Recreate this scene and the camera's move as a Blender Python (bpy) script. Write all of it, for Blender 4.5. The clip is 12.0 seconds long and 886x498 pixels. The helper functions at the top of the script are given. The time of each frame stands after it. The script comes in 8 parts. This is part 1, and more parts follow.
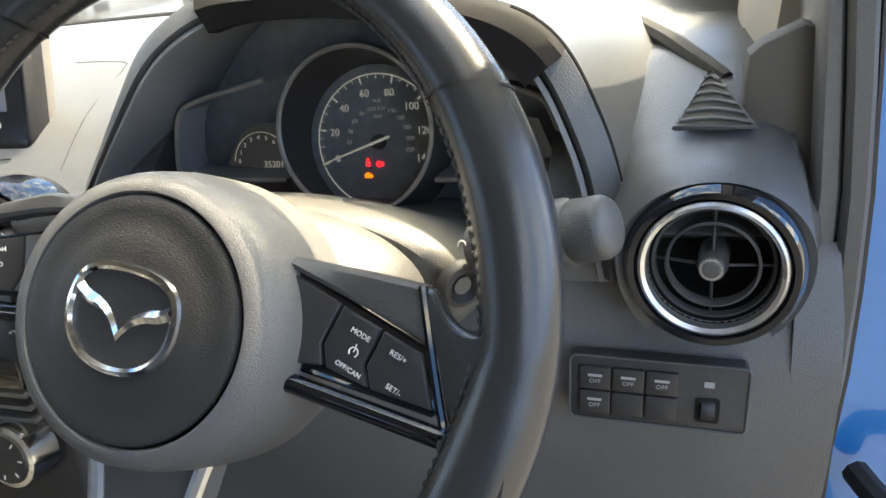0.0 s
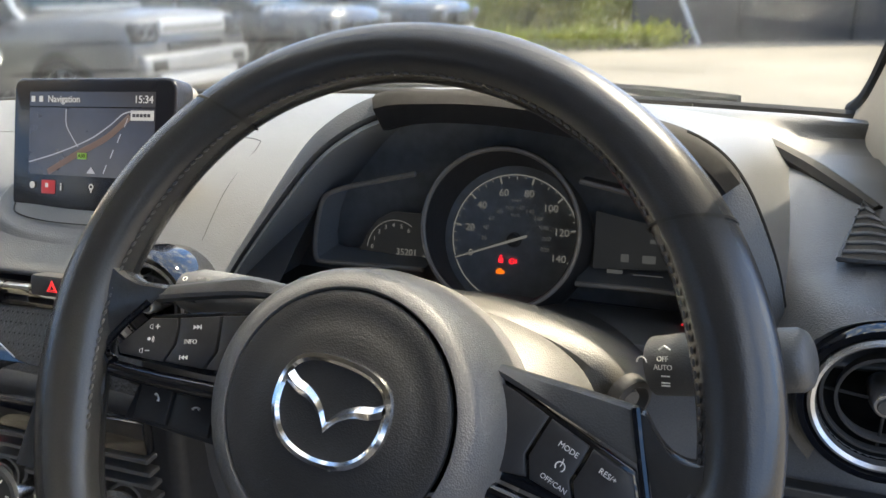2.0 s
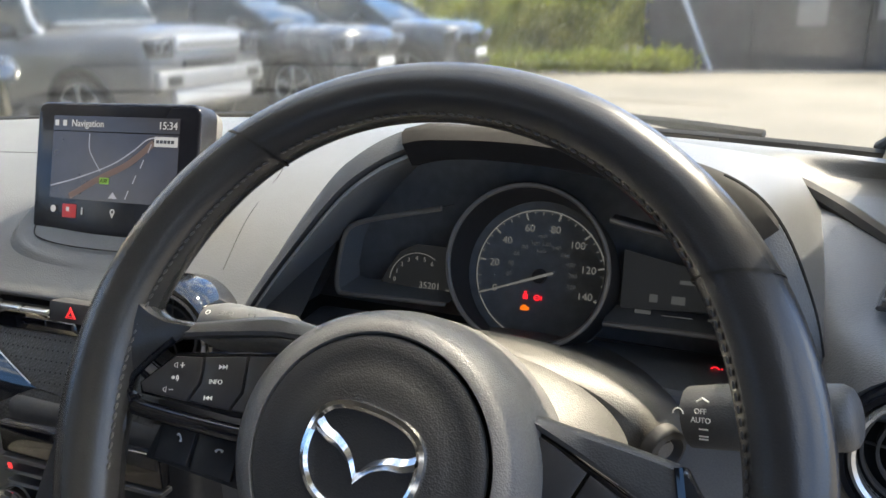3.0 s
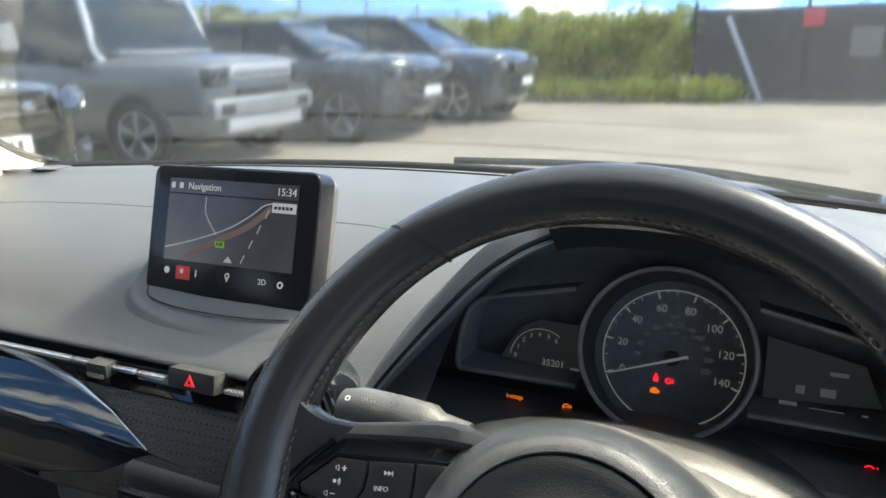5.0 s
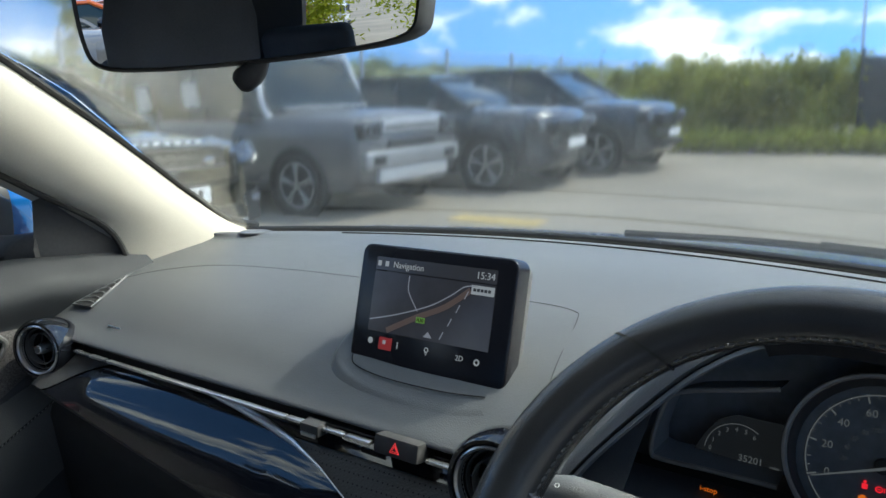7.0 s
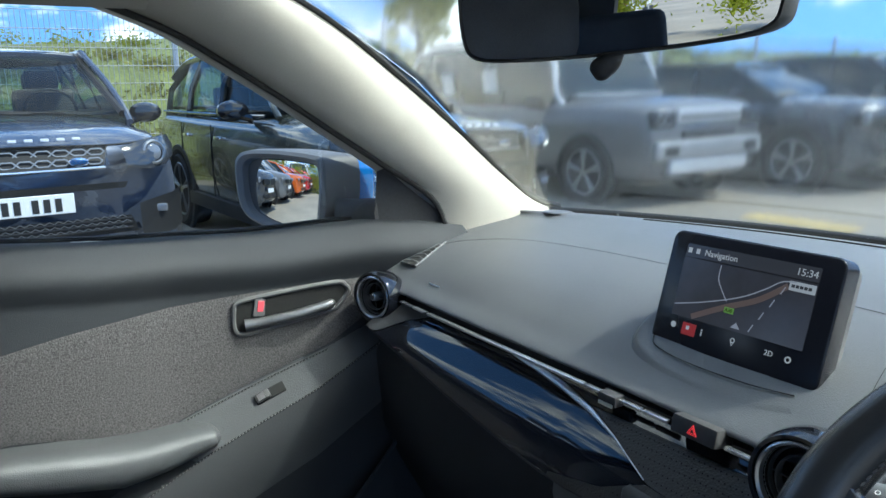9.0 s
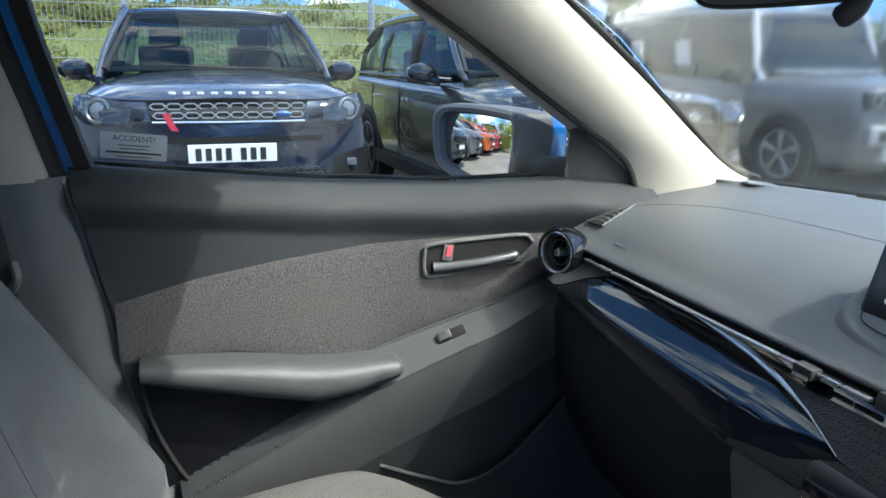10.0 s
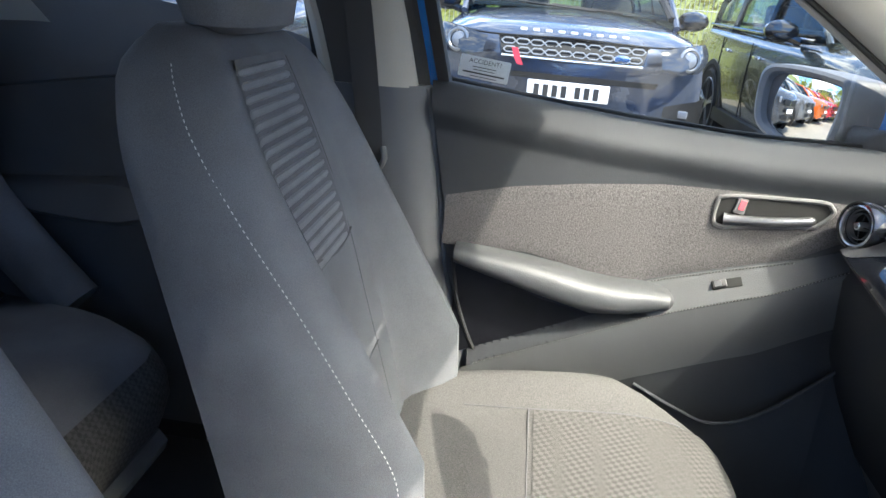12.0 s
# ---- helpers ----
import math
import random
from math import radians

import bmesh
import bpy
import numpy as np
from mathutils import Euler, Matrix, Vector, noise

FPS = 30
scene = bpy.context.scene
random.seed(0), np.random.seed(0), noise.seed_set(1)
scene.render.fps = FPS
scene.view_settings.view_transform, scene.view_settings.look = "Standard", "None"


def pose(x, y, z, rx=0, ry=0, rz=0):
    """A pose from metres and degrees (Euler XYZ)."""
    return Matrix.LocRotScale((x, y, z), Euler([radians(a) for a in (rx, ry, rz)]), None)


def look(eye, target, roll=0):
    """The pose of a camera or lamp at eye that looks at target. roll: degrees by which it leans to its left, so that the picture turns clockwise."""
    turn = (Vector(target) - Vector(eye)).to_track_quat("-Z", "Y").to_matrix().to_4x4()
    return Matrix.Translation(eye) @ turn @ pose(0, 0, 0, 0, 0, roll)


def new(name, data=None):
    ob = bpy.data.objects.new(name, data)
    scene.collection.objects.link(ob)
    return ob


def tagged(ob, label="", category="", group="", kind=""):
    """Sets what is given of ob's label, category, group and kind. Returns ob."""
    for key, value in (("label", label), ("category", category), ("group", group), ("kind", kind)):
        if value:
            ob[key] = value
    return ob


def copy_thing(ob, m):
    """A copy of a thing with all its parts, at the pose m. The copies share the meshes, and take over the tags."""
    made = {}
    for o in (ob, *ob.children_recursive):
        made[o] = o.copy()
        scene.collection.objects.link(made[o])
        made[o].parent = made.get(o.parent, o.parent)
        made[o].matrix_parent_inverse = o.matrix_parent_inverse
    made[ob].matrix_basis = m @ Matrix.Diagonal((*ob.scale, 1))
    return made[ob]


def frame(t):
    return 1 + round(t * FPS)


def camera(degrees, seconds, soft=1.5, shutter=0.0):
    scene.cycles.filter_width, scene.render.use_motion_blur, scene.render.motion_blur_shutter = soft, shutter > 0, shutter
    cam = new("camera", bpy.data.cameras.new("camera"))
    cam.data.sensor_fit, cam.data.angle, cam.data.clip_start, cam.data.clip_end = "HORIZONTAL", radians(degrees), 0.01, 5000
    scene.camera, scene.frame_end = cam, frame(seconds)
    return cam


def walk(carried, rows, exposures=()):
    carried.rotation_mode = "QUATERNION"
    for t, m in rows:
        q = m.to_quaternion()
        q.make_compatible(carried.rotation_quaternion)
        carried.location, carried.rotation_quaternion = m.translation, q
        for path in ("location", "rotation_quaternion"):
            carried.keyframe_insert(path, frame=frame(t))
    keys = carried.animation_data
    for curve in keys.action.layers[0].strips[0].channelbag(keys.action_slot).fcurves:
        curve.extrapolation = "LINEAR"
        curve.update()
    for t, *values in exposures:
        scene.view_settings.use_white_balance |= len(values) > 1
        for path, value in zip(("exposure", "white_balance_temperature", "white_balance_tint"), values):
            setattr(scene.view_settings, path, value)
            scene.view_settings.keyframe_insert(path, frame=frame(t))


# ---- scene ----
# camera and its walk
cam = camera(62.8, 12.0)
PATH = [
    (0, (0.602, -0.176, 1.148), (-0.003, 1.529, 0.296), -7.0),
    (0.5, (0.573, -0.175, 1.163), (-0.06, 1.551, 0.376), -6.1),
    (1, (0.547, -0.179, 1.18), (-0.096, 1.567, 0.446), -4.7),
    (1.5, (0.516, -0.2, 1.173), (-0.14, 1.557, 0.48), -3.5),
    (2, (0.519, -0.206, 1.176), (-0.147, 1.56, 0.514), -2.6),
    (2.5, (0.512, -0.203, 1.184), (-0.165, 1.569, 0.55), -2.0),
    (4.5, (0.455, -0.194, 1.189), (-0.297, 1.569, 0.618), -1.3),
    (5, (0.428, -0.203, 1.224), (-0.364, 1.55, 0.678), -1.4),
    (5.5, (0.413, -0.217, 1.233), (-0.443, 1.521, 0.74), -1.6),
    (6, (0.412, -0.227, 1.25), (-0.517, 1.485, 0.797), -1.9),
    (6.5, (0.408, -0.237, 1.266), (-0.612, 1.429, 0.839), -2.2),
    (7, (0.396, -0.255, 1.269), (-0.731, 1.345, 0.859), -2.1),
    (8.8, (0.404, -0.314, 1.273), (-1.192, 0.82, 0.861), -1.4),
    (9, (0.405, -0.318, 1.271), (-1.238, 0.742, 0.849), -1.3),
    (9.5, (0.41, -0.341, 1.259), (-1.336, 0.525, 0.81), -0.2),
    (10, (0.422, -0.362, 1.251), (-1.406, 0.279, 0.753), 0.6),
    (10.5, (0.438, -0.369, 1.235), (-1.438, 0.054, 0.688), 1.6),
    (11, (0.453, -0.374, 1.225), (-1.445, -0.163, 0.632), 2.7),
    (11.5, (0.504, -0.371, 1.235), (-1.39, -0.356, 0.591), 3.7),
    (12, (0.594, -0.355, 1.256), (-1.28, -0.536, 0.582), 5.1),
]
EXPOSURES = [(0.0, 3.08, 8200, 5), (0.5, 2.96, 8200, 5), (1.0, 2.72, 8200, 7), (1.5, 2.5, 8000, 7), (2.5, 2.4, 7700, 8), (4.5, 2.12, 7200, 5), (5.0, 2.05, 7000, 4), (5.5, 1.82, 6800, 3), (6.5, 1.5, 6350, 1),
             (7.0, 1.38, 6250, 0), (9.0, 1.6, 5800, -1), (10.0, 1.75, 6050, 2), (11.0, 2.15, 6400, 6), (12.0, 2.72, 6550, 6)]
walk(cam, [(t, look(eye, target, roll)) for t, eye, target, roll in PATH], EXPOSURES)

# world, sun
TO_SUN = Vector((0.395, 0.470, 0.790)).normalized()
world = bpy.data.worlds.new("sky_world")
scene.world = world
world.use_nodes = True
wn, wl = world.node_tree.nodes, world.node_tree.links
wn.clear()
sky = wn.new("ShaderNodeTexSky")
sky.sky_type, sky.sun_disc = "NISHITA", False
sky.sun_elevation = math.asin(TO_SUN.z)
sky.air_density, sky.dust_density, sky.ozone_density = 0.85, 0.0, 4.0
sky.sun_rotation = math.atan2(TO_SUN.x, TO_SUN.y)
bg = wn.new("ShaderNodeBackground")
bg.inputs["Strength"].default_value = 0.15
wout = wn.new("ShaderNodeOutputWorld")
# white cumulus on the blue sky
wtc = wn.new("ShaderNodeTexCoord")
wmap = wn.new("ShaderNodeMapping")
wmap.inputs["Scale"].default_value = (1.0, 1.0, 2.6)
wnoise = wn.new("ShaderNodeTexNoise")
wnoise.inputs["Scale"].default_value, wnoise.inputs["Detail"].default_value = 6.0, 9.0
wnoise.inputs["Roughness"].default_value = 0.56
wramp = wn.new("ShaderNodeValToRGB")
wramp.color_ramp.elements[0].position, wramp.color_ramp.elements[1].position = 0.505, 0.60
wmix = wn.new("ShaderNodeMixRGB")
wmix.inputs["Color2"].default_value = (4.4, 4.5, 4.6, 1)
wl.new(wtc.outputs["Generated"], wmap.inputs["Vector"])
wl.new(wmap.outputs["Vector"], wnoise.inputs["Vector"])
wl.new(wnoise.outputs["Fac"], wramp.inputs["Fac"])
wl.new(wramp.outputs["Color"], wmix.inputs["Fac"])
tint = wn.new("ShaderNodeMixRGB")
tint.blend_type, tint.inputs["Fac"].default_value = "MULTIPLY", 1.0
tint.inputs["Color2"].default_value = (0.57, 0.74, 0.85, 1)
# a clear blue down to the skyline: the sky is read a little above the true direction
lift = wn.new("ShaderNodeVectorMath")
lift.operation, lift.inputs[1].default_value = "ADD", (0, 0, 0.32)
level = wn.new("ShaderNodeVectorMath")
level.operation = "NORMALIZE"
wl.new(wtc.outputs["Generated"], lift.inputs[0])
wl.new(lift.outputs["Vector"], level.inputs[0])
wl.new(level.outputs["Vector"], sky.inputs["Vector"])
wl.new(sky.outputs["Color"], tint.inputs["Color1"])
wl.new(tint.outputs["Color"], wmix.inputs["Color1"])
wl.new(wmix.outputs["Color"], bg.inputs["Color"])
wl.new(bg.outputs["Background"], wout.inputs["Surface"])
sun = new("sun", bpy.data.lights.new("sun", "SUN"))
sun.data.energy, sun.data.angle, sun.data.color = 1.7, radians(0.5), (1.0, 0.94, 0.83)
sun.matrix_world = look((0, 0, 30), Vector((0, 0, 30)) - TO_SUN)


# materials
def material(name, colour, rough=0.5, metal=0.0, grain=0.0, scale=40.0, vary=0.0, vary_scale=3.0, coat=0.0, emit=None, glow=0.0, kind="noise", spec=0.5, stretch=(1, 1, 1)):
    """A procedural surface: colour that varies at two scales, fine relief and gloss."""
    m = bpy.data.materials.new(name)
    m.use_nodes = True
    nt = m.node_tree
    b = nt.nodes["Principled BSDF"]
    b.inputs["Base Color"].default_value = (*colour, 1)
    b.inputs["Roughness"].default_value, b.inputs["Metallic"].default_value = rough, metal
    b.inputs["Coat Weight"].default_value, b.inputs["Coat Roughness"].default_value = coat, 0.03
    b.inputs["Specular IOR Level"].default_value = spec
    tc = nt.nodes.new("ShaderNodeTexCoord")
    mp = nt.nodes.new("ShaderNodeMapping")
    mp.inputs["Scale"].default_value = stretch
    nt.links.new(tc.outputs["Object"], mp.inputs["Vector"])
    if vary:
        big = nt.nodes.new("ShaderNodeTexNoise")
        big.inputs["Scale"].default_value, big.inputs["Detail"].default_value = vary_scale, 6
        small = nt.nodes.new("ShaderNodeTexNoise")
        small.inputs["Scale"].default_value, small.inputs["Detail"].default_value = scale, 3
        mix = nt.nodes.new("ShaderNodeMath")
        mix.operation = "ADD"
        ramp = nt.nodes.new("ShaderNodeMapRange")
        ramp.inputs["From Min"].default_value, ramp.inputs["From Max"].default_value = 0.7, 1.3
        ramp.inputs["To Min"].default_value, ramp.inputs["To Max"].default_value = 1 - vary, 1 + vary
        tint = nt.nodes.new("ShaderNodeVectorMath")
        tint.operation = "SCALE"
        tint.inputs[0].default_value = colour
        for n in (big, small):
            nt.links.new(mp.outputs["Vector"], n.inputs["Vector"])
        nt.links.new(big.outputs["Fac"], mix.inputs[0])
        nt.links.new(small.outputs["Fac"], mix.inputs[1])
        nt.links.new(mix.outputs[0], ramp.inputs["Value"])
        nt.links.new(ramp.outputs["Result"], tint.inputs["Scale"])
        nt.links.new(tint.outputs["Vector"], b.inputs["Base Color"])
        rr = nt.nodes.new("ShaderNodeMapRange")
        rr.inputs["From Min"].default_value, rr.inputs["From Max"].default_value = 0.3, 0.7
        rr.inputs["To Min"].default_value, rr.inputs["To Max"].default_value = max(0.02, rough - 0.12 * vary), min(1, rough + 0.25 * vary)
        nt.links.new(big.outputs["Fac"], rr.inputs["Value"])
        nt.links.new(rr.outputs["Result"], b.inputs["Roughness"])
    if grain:
        tx = nt.nodes.new("ShaderNodeTexVoronoi" if kind == "leather" else "ShaderNodeTexNoise")
        tx.inputs["Scale"].default_value = scale
        if kind != "leather":
            tx.inputs["Detail"].default_value = 4
        bump = nt.nodes.new("ShaderNodeBump")
        bump.inputs["Strength"].default_value, bump.inputs["Distance"].default_value = grain, 0.001
        nt.links.new(mp.outputs["Vector"], tx.inputs["Vector"])
        nt.links.new(tx.outputs["Distance" if kind == "leather" else "Fac"], bump.inputs["Height"])
        nt.links.new(bump.outputs["Normal"], b.inputs["Normal"])
    if emit:
        b.inputs["Emission Color"].default_value = (*emit, 1)
        b.inputs["Emission Strength"].default_value = glow
    return m


def glass(name, tint=(1, 1, 1), rough=0.0, ior=1.45):
    m = bpy.data.materials.new(name)
    m.use_nodes = True
    b = m.node_tree.nodes["Principled BSDF"]
    b.inputs["Base Color"].default_value = (*tint, 1)
    b.inputs["Transmission Weight"].default_value = 1.0
    b.inputs["Roughness"].default_value, b.inputs["IOR"].default_value = rough, ior
    return m


def thin_glass(name, tint):
    """A thin pane: clear but for its tint, with a gloss that grows at grazing angles."""
    m = bpy.data.materials.new(name)
    m.use_nodes = True
    nt = m.node_tree
    nt.nodes.clear()
    clear, gloss = nt.nodes.new("ShaderNodeBsdfTransparent"), nt.nodes.new("ShaderNodeBsdfGlossy")
    clear.inputs["Color"].default_value = (*tint, 1)
    gloss.inputs["Roughness"].default_value = 0.02
    fr = nt.nodes.new("ShaderNodeFresnel")
    fr.inputs["IOR"].default_value = 1.28
    mx, out = nt.nodes.new("ShaderNodeMixShader"), nt.nodes.new("ShaderNodeOutputMaterial")
    nt.links.new(fr.outputs["Fac"], mx.inputs[0])
    nt.links.new(clear.outputs[0], mx.inputs[1])
    nt.links.new(gloss.outputs[0], mx.inputs[2])
    nt.links.new(mx.outputs[0], out.inputs["Surface"])
    return m


def leafy(m, share=0.6):
    """Let part of the light through thin leaves."""
    nt = m.node_tree
    b, out = nt.nodes["Principled BSDF"], nt.nodes["Material Output"]
    tr = nt.nodes.new("ShaderNodeBsdfTranslucent")
    mx = nt.nodes.new("ShaderNodeMixShader")
    mx.inputs[0].default_value = share
    src = b.inputs["Base Color"].links
    if src:
        nt.links.new(src[0].from_socket, tr.inputs["Color"])
    else:
        tr.inputs["Color"].default_value = b.inputs["Base Color"].default_value
    nt.links.new(b.outputs[0], mx.inputs[1])
    nt.links.new(tr.outputs[0], mx.inputs[2])
    nt.links.new(mx.outputs[0], out.inputs["Surface"])
    return m


M_ASPHALT = material("asphalt", (0.265, 0.235, 0.185), 0.95, grain=0.8, scale=35, vary=0.35, vary_scale=0.5)
M_PAD = material("dash_soft_black", (0.077, 0.081, 0.087), 0.37, grain=0.25, scale=900, vary=0.15, vary_scale=6, kind="leather")
M_HARD = material("hard_black_plastic", (0.088, 0.087, 0.088), 0.5, grain=0.2, scale=1100, vary=0.2, vary_scale=7, kind="leather")
M_FASCIA = material("grained_fascia_black", (0.125, 0.125, 0.127), 0.45, grain=0.2, scale=1100, vary=0.2, vary_scale=7, kind="leather")
M_DOORHARD = material("door_black_plastic", (0.030, 0.032, 0.036), 0.65, spec=0.22, grain=0.25, scale=1000, vary=0.2, vary_scale=7, kind="leather")
M_AIRBAG = material("airbag_cover_black", (0.027, 0.027, 0.028), 0.46, grain=0.2, scale=1100, vary=0.15, vary_scale=9, kind="leather")
M_BLACK = material("matt_black_plastic", (0.032, 0.032, 0.034), 0.55, vary=0.2, vary_scale=9, scale=200)
M_GLOSS = material("piano_black", (0.006, 0.007, 0.010), 0.05, coat=0.5, spec=0.5)
M_LEATHER = material("black_leather", (0.029, 0.0293, 0.0305), 0.25, spec=0.7, grain=0.06, scale=1100, vary=0.08, vary_scale=14, kind="leather")
M_CHROME = material("chrome", (0.75, 0.76, 0.78), 0.12, 1.0, vary=0.1, scale=90)
M_SATIN = material("satin_silver", (0.6, 0.61, 0.63), 0.27, 0.9, vary=0.1, scale=200)
M_BEIGE = material("beige_pillar_cloth", (0.34, 0.322, 0.285), 0.8, grain=0.2, scale=800, vary=0.08, vary_scale=5)
M_CLOTH = material("black_seat_cloth", (0.112, 0.115, 0.123), 0.9, grain=0.5, scale=900, vary=0.3, vary_scale=9)
M_DOORCLOTH = material("speckled_door_cloth", (0.064, 0.060, 0.061), 0.9, grain=0.7, scale=420, vary=0.75, vary_scale=700)
M_CLUSTER = material("cluster_black", (0.16, 0.173, 0.19), 0.45, vary=0.2, scale=100)
M_SCREEN = material("display_glass", (0.012, 0.012, 0.015), 0.2, spec=0.4)
M_BLUE = material("blue_car_paint", (0.008, 0.17, 0.52), 0.25, 0.2, coat=1.0, vary=0.08)
M_RUBBER = material("black_rubber", (0.012, 0.012, 0.012), 0.7, vary=0.2, scale=80)
M_NAVY = material("navy_car_paint", (0.072, 0.087, 0.122), 0.26, 0.35, coat=1.0, vary=0.1)
M_STEEL = material("steel_grey_car_paint", (0.048, 0.053, 0.062), 0.26, 0.4, coat=1.0, vary=0.1)
M_GREYPAINT = material("grey_car_paint", (0.125, 0.126, 0.127), 0.34, 0.15, coat=0.8, vary=0.1)
M_DGREEN = material("dark_bronze_paint", (0.085, 0.083, 0.058), 0.22, 0.55, coat=1.0, vary=0.1)
M_TYRE = material("tyre_rubber", (0.015, 0.015, 0.015), 0.8, grain=0.4, scale=60, vary=0.3)
M_ALLOY = material("alloy_wheel", (0.26, 0.265, 0.27), 0.3, 0.9, vary=0.1)
M_CARGLASS = material("dark_car_glass", (0.016, 0.026, 0.028), 0.04)
M_WHITE = material("white_paint", (0.78, 0.78, 0.76), 0.5, vary=0.06)
M_GALV = material("galvanised_steel", (0.45, 0.46, 0.47), 0.45, 0.7, vary=0.15, vary_scale=12)
M_LEAF = leafy(material("hedge_leaf", (0.31, 0.335, 0.045), 0.6, vary=0.5, vary_scale=1.1, scale=9))
M_GRASS = material("grass_bank", (0.14, 0.16, 0.04), 0.8, grain=0.6, scale=14, vary=0.5, vary_scale=0.7)
M_BARK = material("bark", (0.1, 0.08, 0.06), 0.9, grain=0.6, scale=25, vary=0.3)
M_CARPANE = thin_glass("tinted_car_glass", (0.78, 0.86, 0.84))
M_MIRROR = material("mirror_glass", (0.9, 0.9, 0.9), 0.0, 1.0)
M_GLASS = glass("clear_glass", (0.97, 0.99, 0.98))
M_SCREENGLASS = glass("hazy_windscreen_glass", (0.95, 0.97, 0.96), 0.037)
M_SATINGREY = material("mid_grey_plastic", (0.12, 0.122, 0.125), 0.55, vary=0.1, scale=200)
M_LEVER = material("dark_satin_lever", (0.16, 0.16, 0.165), 0.34, 0.7, vary=0.1, scale=150)
M_BELT = material("black_webbing", (0.035, 0.035, 0.036), 0.85, grain=0.5, scale=900, vary=0.1)
M_SEATCLOTH = material("grey_black_seat_cloth", (0.062, 0.060, 0.058), 0.9, grain=0.5, scale=600, vary=0.5, vary_scale=420)
M_RIB = material("ribbed_grey_cloth", (0.165, 0.168, 0.178), 0.85, grain=0.5, scale=900, vary=0.2, vary_scale=20)
M_SILVERPAINT = material("pale_silver_paint", (0.52, 0.53, 0.54), 0.35, 0.2, coat=0.6, vary=0.08)
M_SLATE = material("slate_car_paint", (0.045, 0.05, 0.058), 0.24, 0.4, coat=1.0, vary=0.08)
M_LAMPBED = material("dark_lamp_bed", (0.030, 0.033, 0.040), 0.10, 0.0, coat=0.6)
M_STICKER = material("white_paper", (0.7, 0.71, 0.72), 0.6, vary=0.05)
M_WEED = leafy(material("bright_weed", (0.36, 0.40, 0.04), 0.6, vary=0.4, vary_scale=1.5, scale=9))
M_DRYGRASS = leafy(material("dry_grass", (0.30, 0.29, 0.08), 0.8, vary=0.5, vary_scale=0.8, scale=6))
M_YELLOW = material("worn_yellow_paint", (0.55, 0.40, 0.12), 0.8, vary=0.25, vary_scale=4)
M_SHED = material("dark_sheet_wall", (0.035, 0.034, 0.036), 0.7, vary=0.35, vary_scale=0.8, scale=8)


def woven(name, dark, pale, size):
    """Small two-tone checked weave."""
    m = material(name, dark, 0.9, grain=0.4, scale=900)
    nt = m.node_tree
    b = nt.nodes["Principled BSDF"]
    tc = nt.nodes.new("ShaderNodeTexCoord")
    rot = nt.nodes.new("ShaderNodeMapping")
    rot.inputs["Rotation"].default_value = (0, 0, 0.35)
    ck = nt.nodes.new("ShaderNodeTexChecker")
    ck.inputs["Scale"].default_value = 1 / size
    ck.inputs["Color1"].default_value, ck.inputs["Color2"].default_value = (*dark, 1), (*pale, 1)
    nz = nt.nodes.new("ShaderNodeTexNoise")
    nz.inputs["Scale"].default_value = 350
    mx = nt.nodes.new("ShaderNodeMixRGB")
    mx.inputs["Fac"].default_value = 0.012
    nt.links.new(tc.outputs["Object"], rot.inputs["Vector"])
    nt.links.new(rot.outputs["Vector"], mx.inputs["Color1"])
    nt.links.new(nz.outputs["Color"], mx.inputs["Color2"])
    nt.links.new(mx.outputs["Color"], ck.inputs["Vector"])
    nt.links.new(ck.outputs["Color"], b.inputs["Base Color"])
    return m


M_HOUND = woven("houndstooth_cloth", (0.042, 0.040, 0.038), (0.084, 0.081, 0.077), 0.0075)


# mesh helpers
def thing(name, label, category, group="", kind="", at=None):
    ob = new(name)
    ob.empty_display_size = 0.05
    if at is not None:
        ob.matrix_world = at if isinstance(at, Matrix) else Matrix.Translation(at)
    return tagged(ob, label, category, group, kind)


def part(name, bm, mat, parent=None, label="", smooth=True, kind=""):
    """Link a bmesh, given in the world or in its parent's space, as one mesh object under its thing."""
    bmesh.ops.recalc_face_normals(bm, faces=bm.faces)
    me = bpy.data.meshes.new(name)
    bm.to_mesh(me)
    bm.free()
    me.materials.append(mat)
    if smooth:
        me.polygons.foreach_set("use_smooth", [True] * len(me.polygons))
        me.set_sharp_from_angle(angle=radians(38))
    ob = new(name, me)
    ob.parent = parent
    return tagged(ob, label, kind=kind)


def box(sx, sy, sz, at=(0, 0, 0), bevel=0.0, seg=2, turn=None, bm=None, taper=None):
    """A bevelled box of full sizes; taper scales its upper face in x and y."""
    bm2 = bmesh.new()
    bmesh.ops.create_cube(bm2, size=1)
    for v in bm2.verts:
        if taper and v.co.z > 0:
            v.co.x, v.co.y = v.co.x * taper[0], v.co.y * taper[1]
        v.co = Vector((v.co.x * sx, v.co.y * sy, v.co.z * sz))
    if bevel:
        bmesh.ops.bevel(bm2, geom=bm2.edges[:] + bm2.verts[:], offset=bevel, segments=seg, profile=0.6, affect="EDGES")
    m = Matrix.Translation(at) @ (turn or Matrix.Identity(4))
    bm2.transform(m)
    return merge(bm, bm2)


def merge(bm, other):
    if bm is None:
        return other
    me = bpy.data.meshes.new("tmp")
    other.to_mesh(me)
    other.free()
    bm.from_mesh(me)
    bpy.data.meshes.remove(me)
    return bm


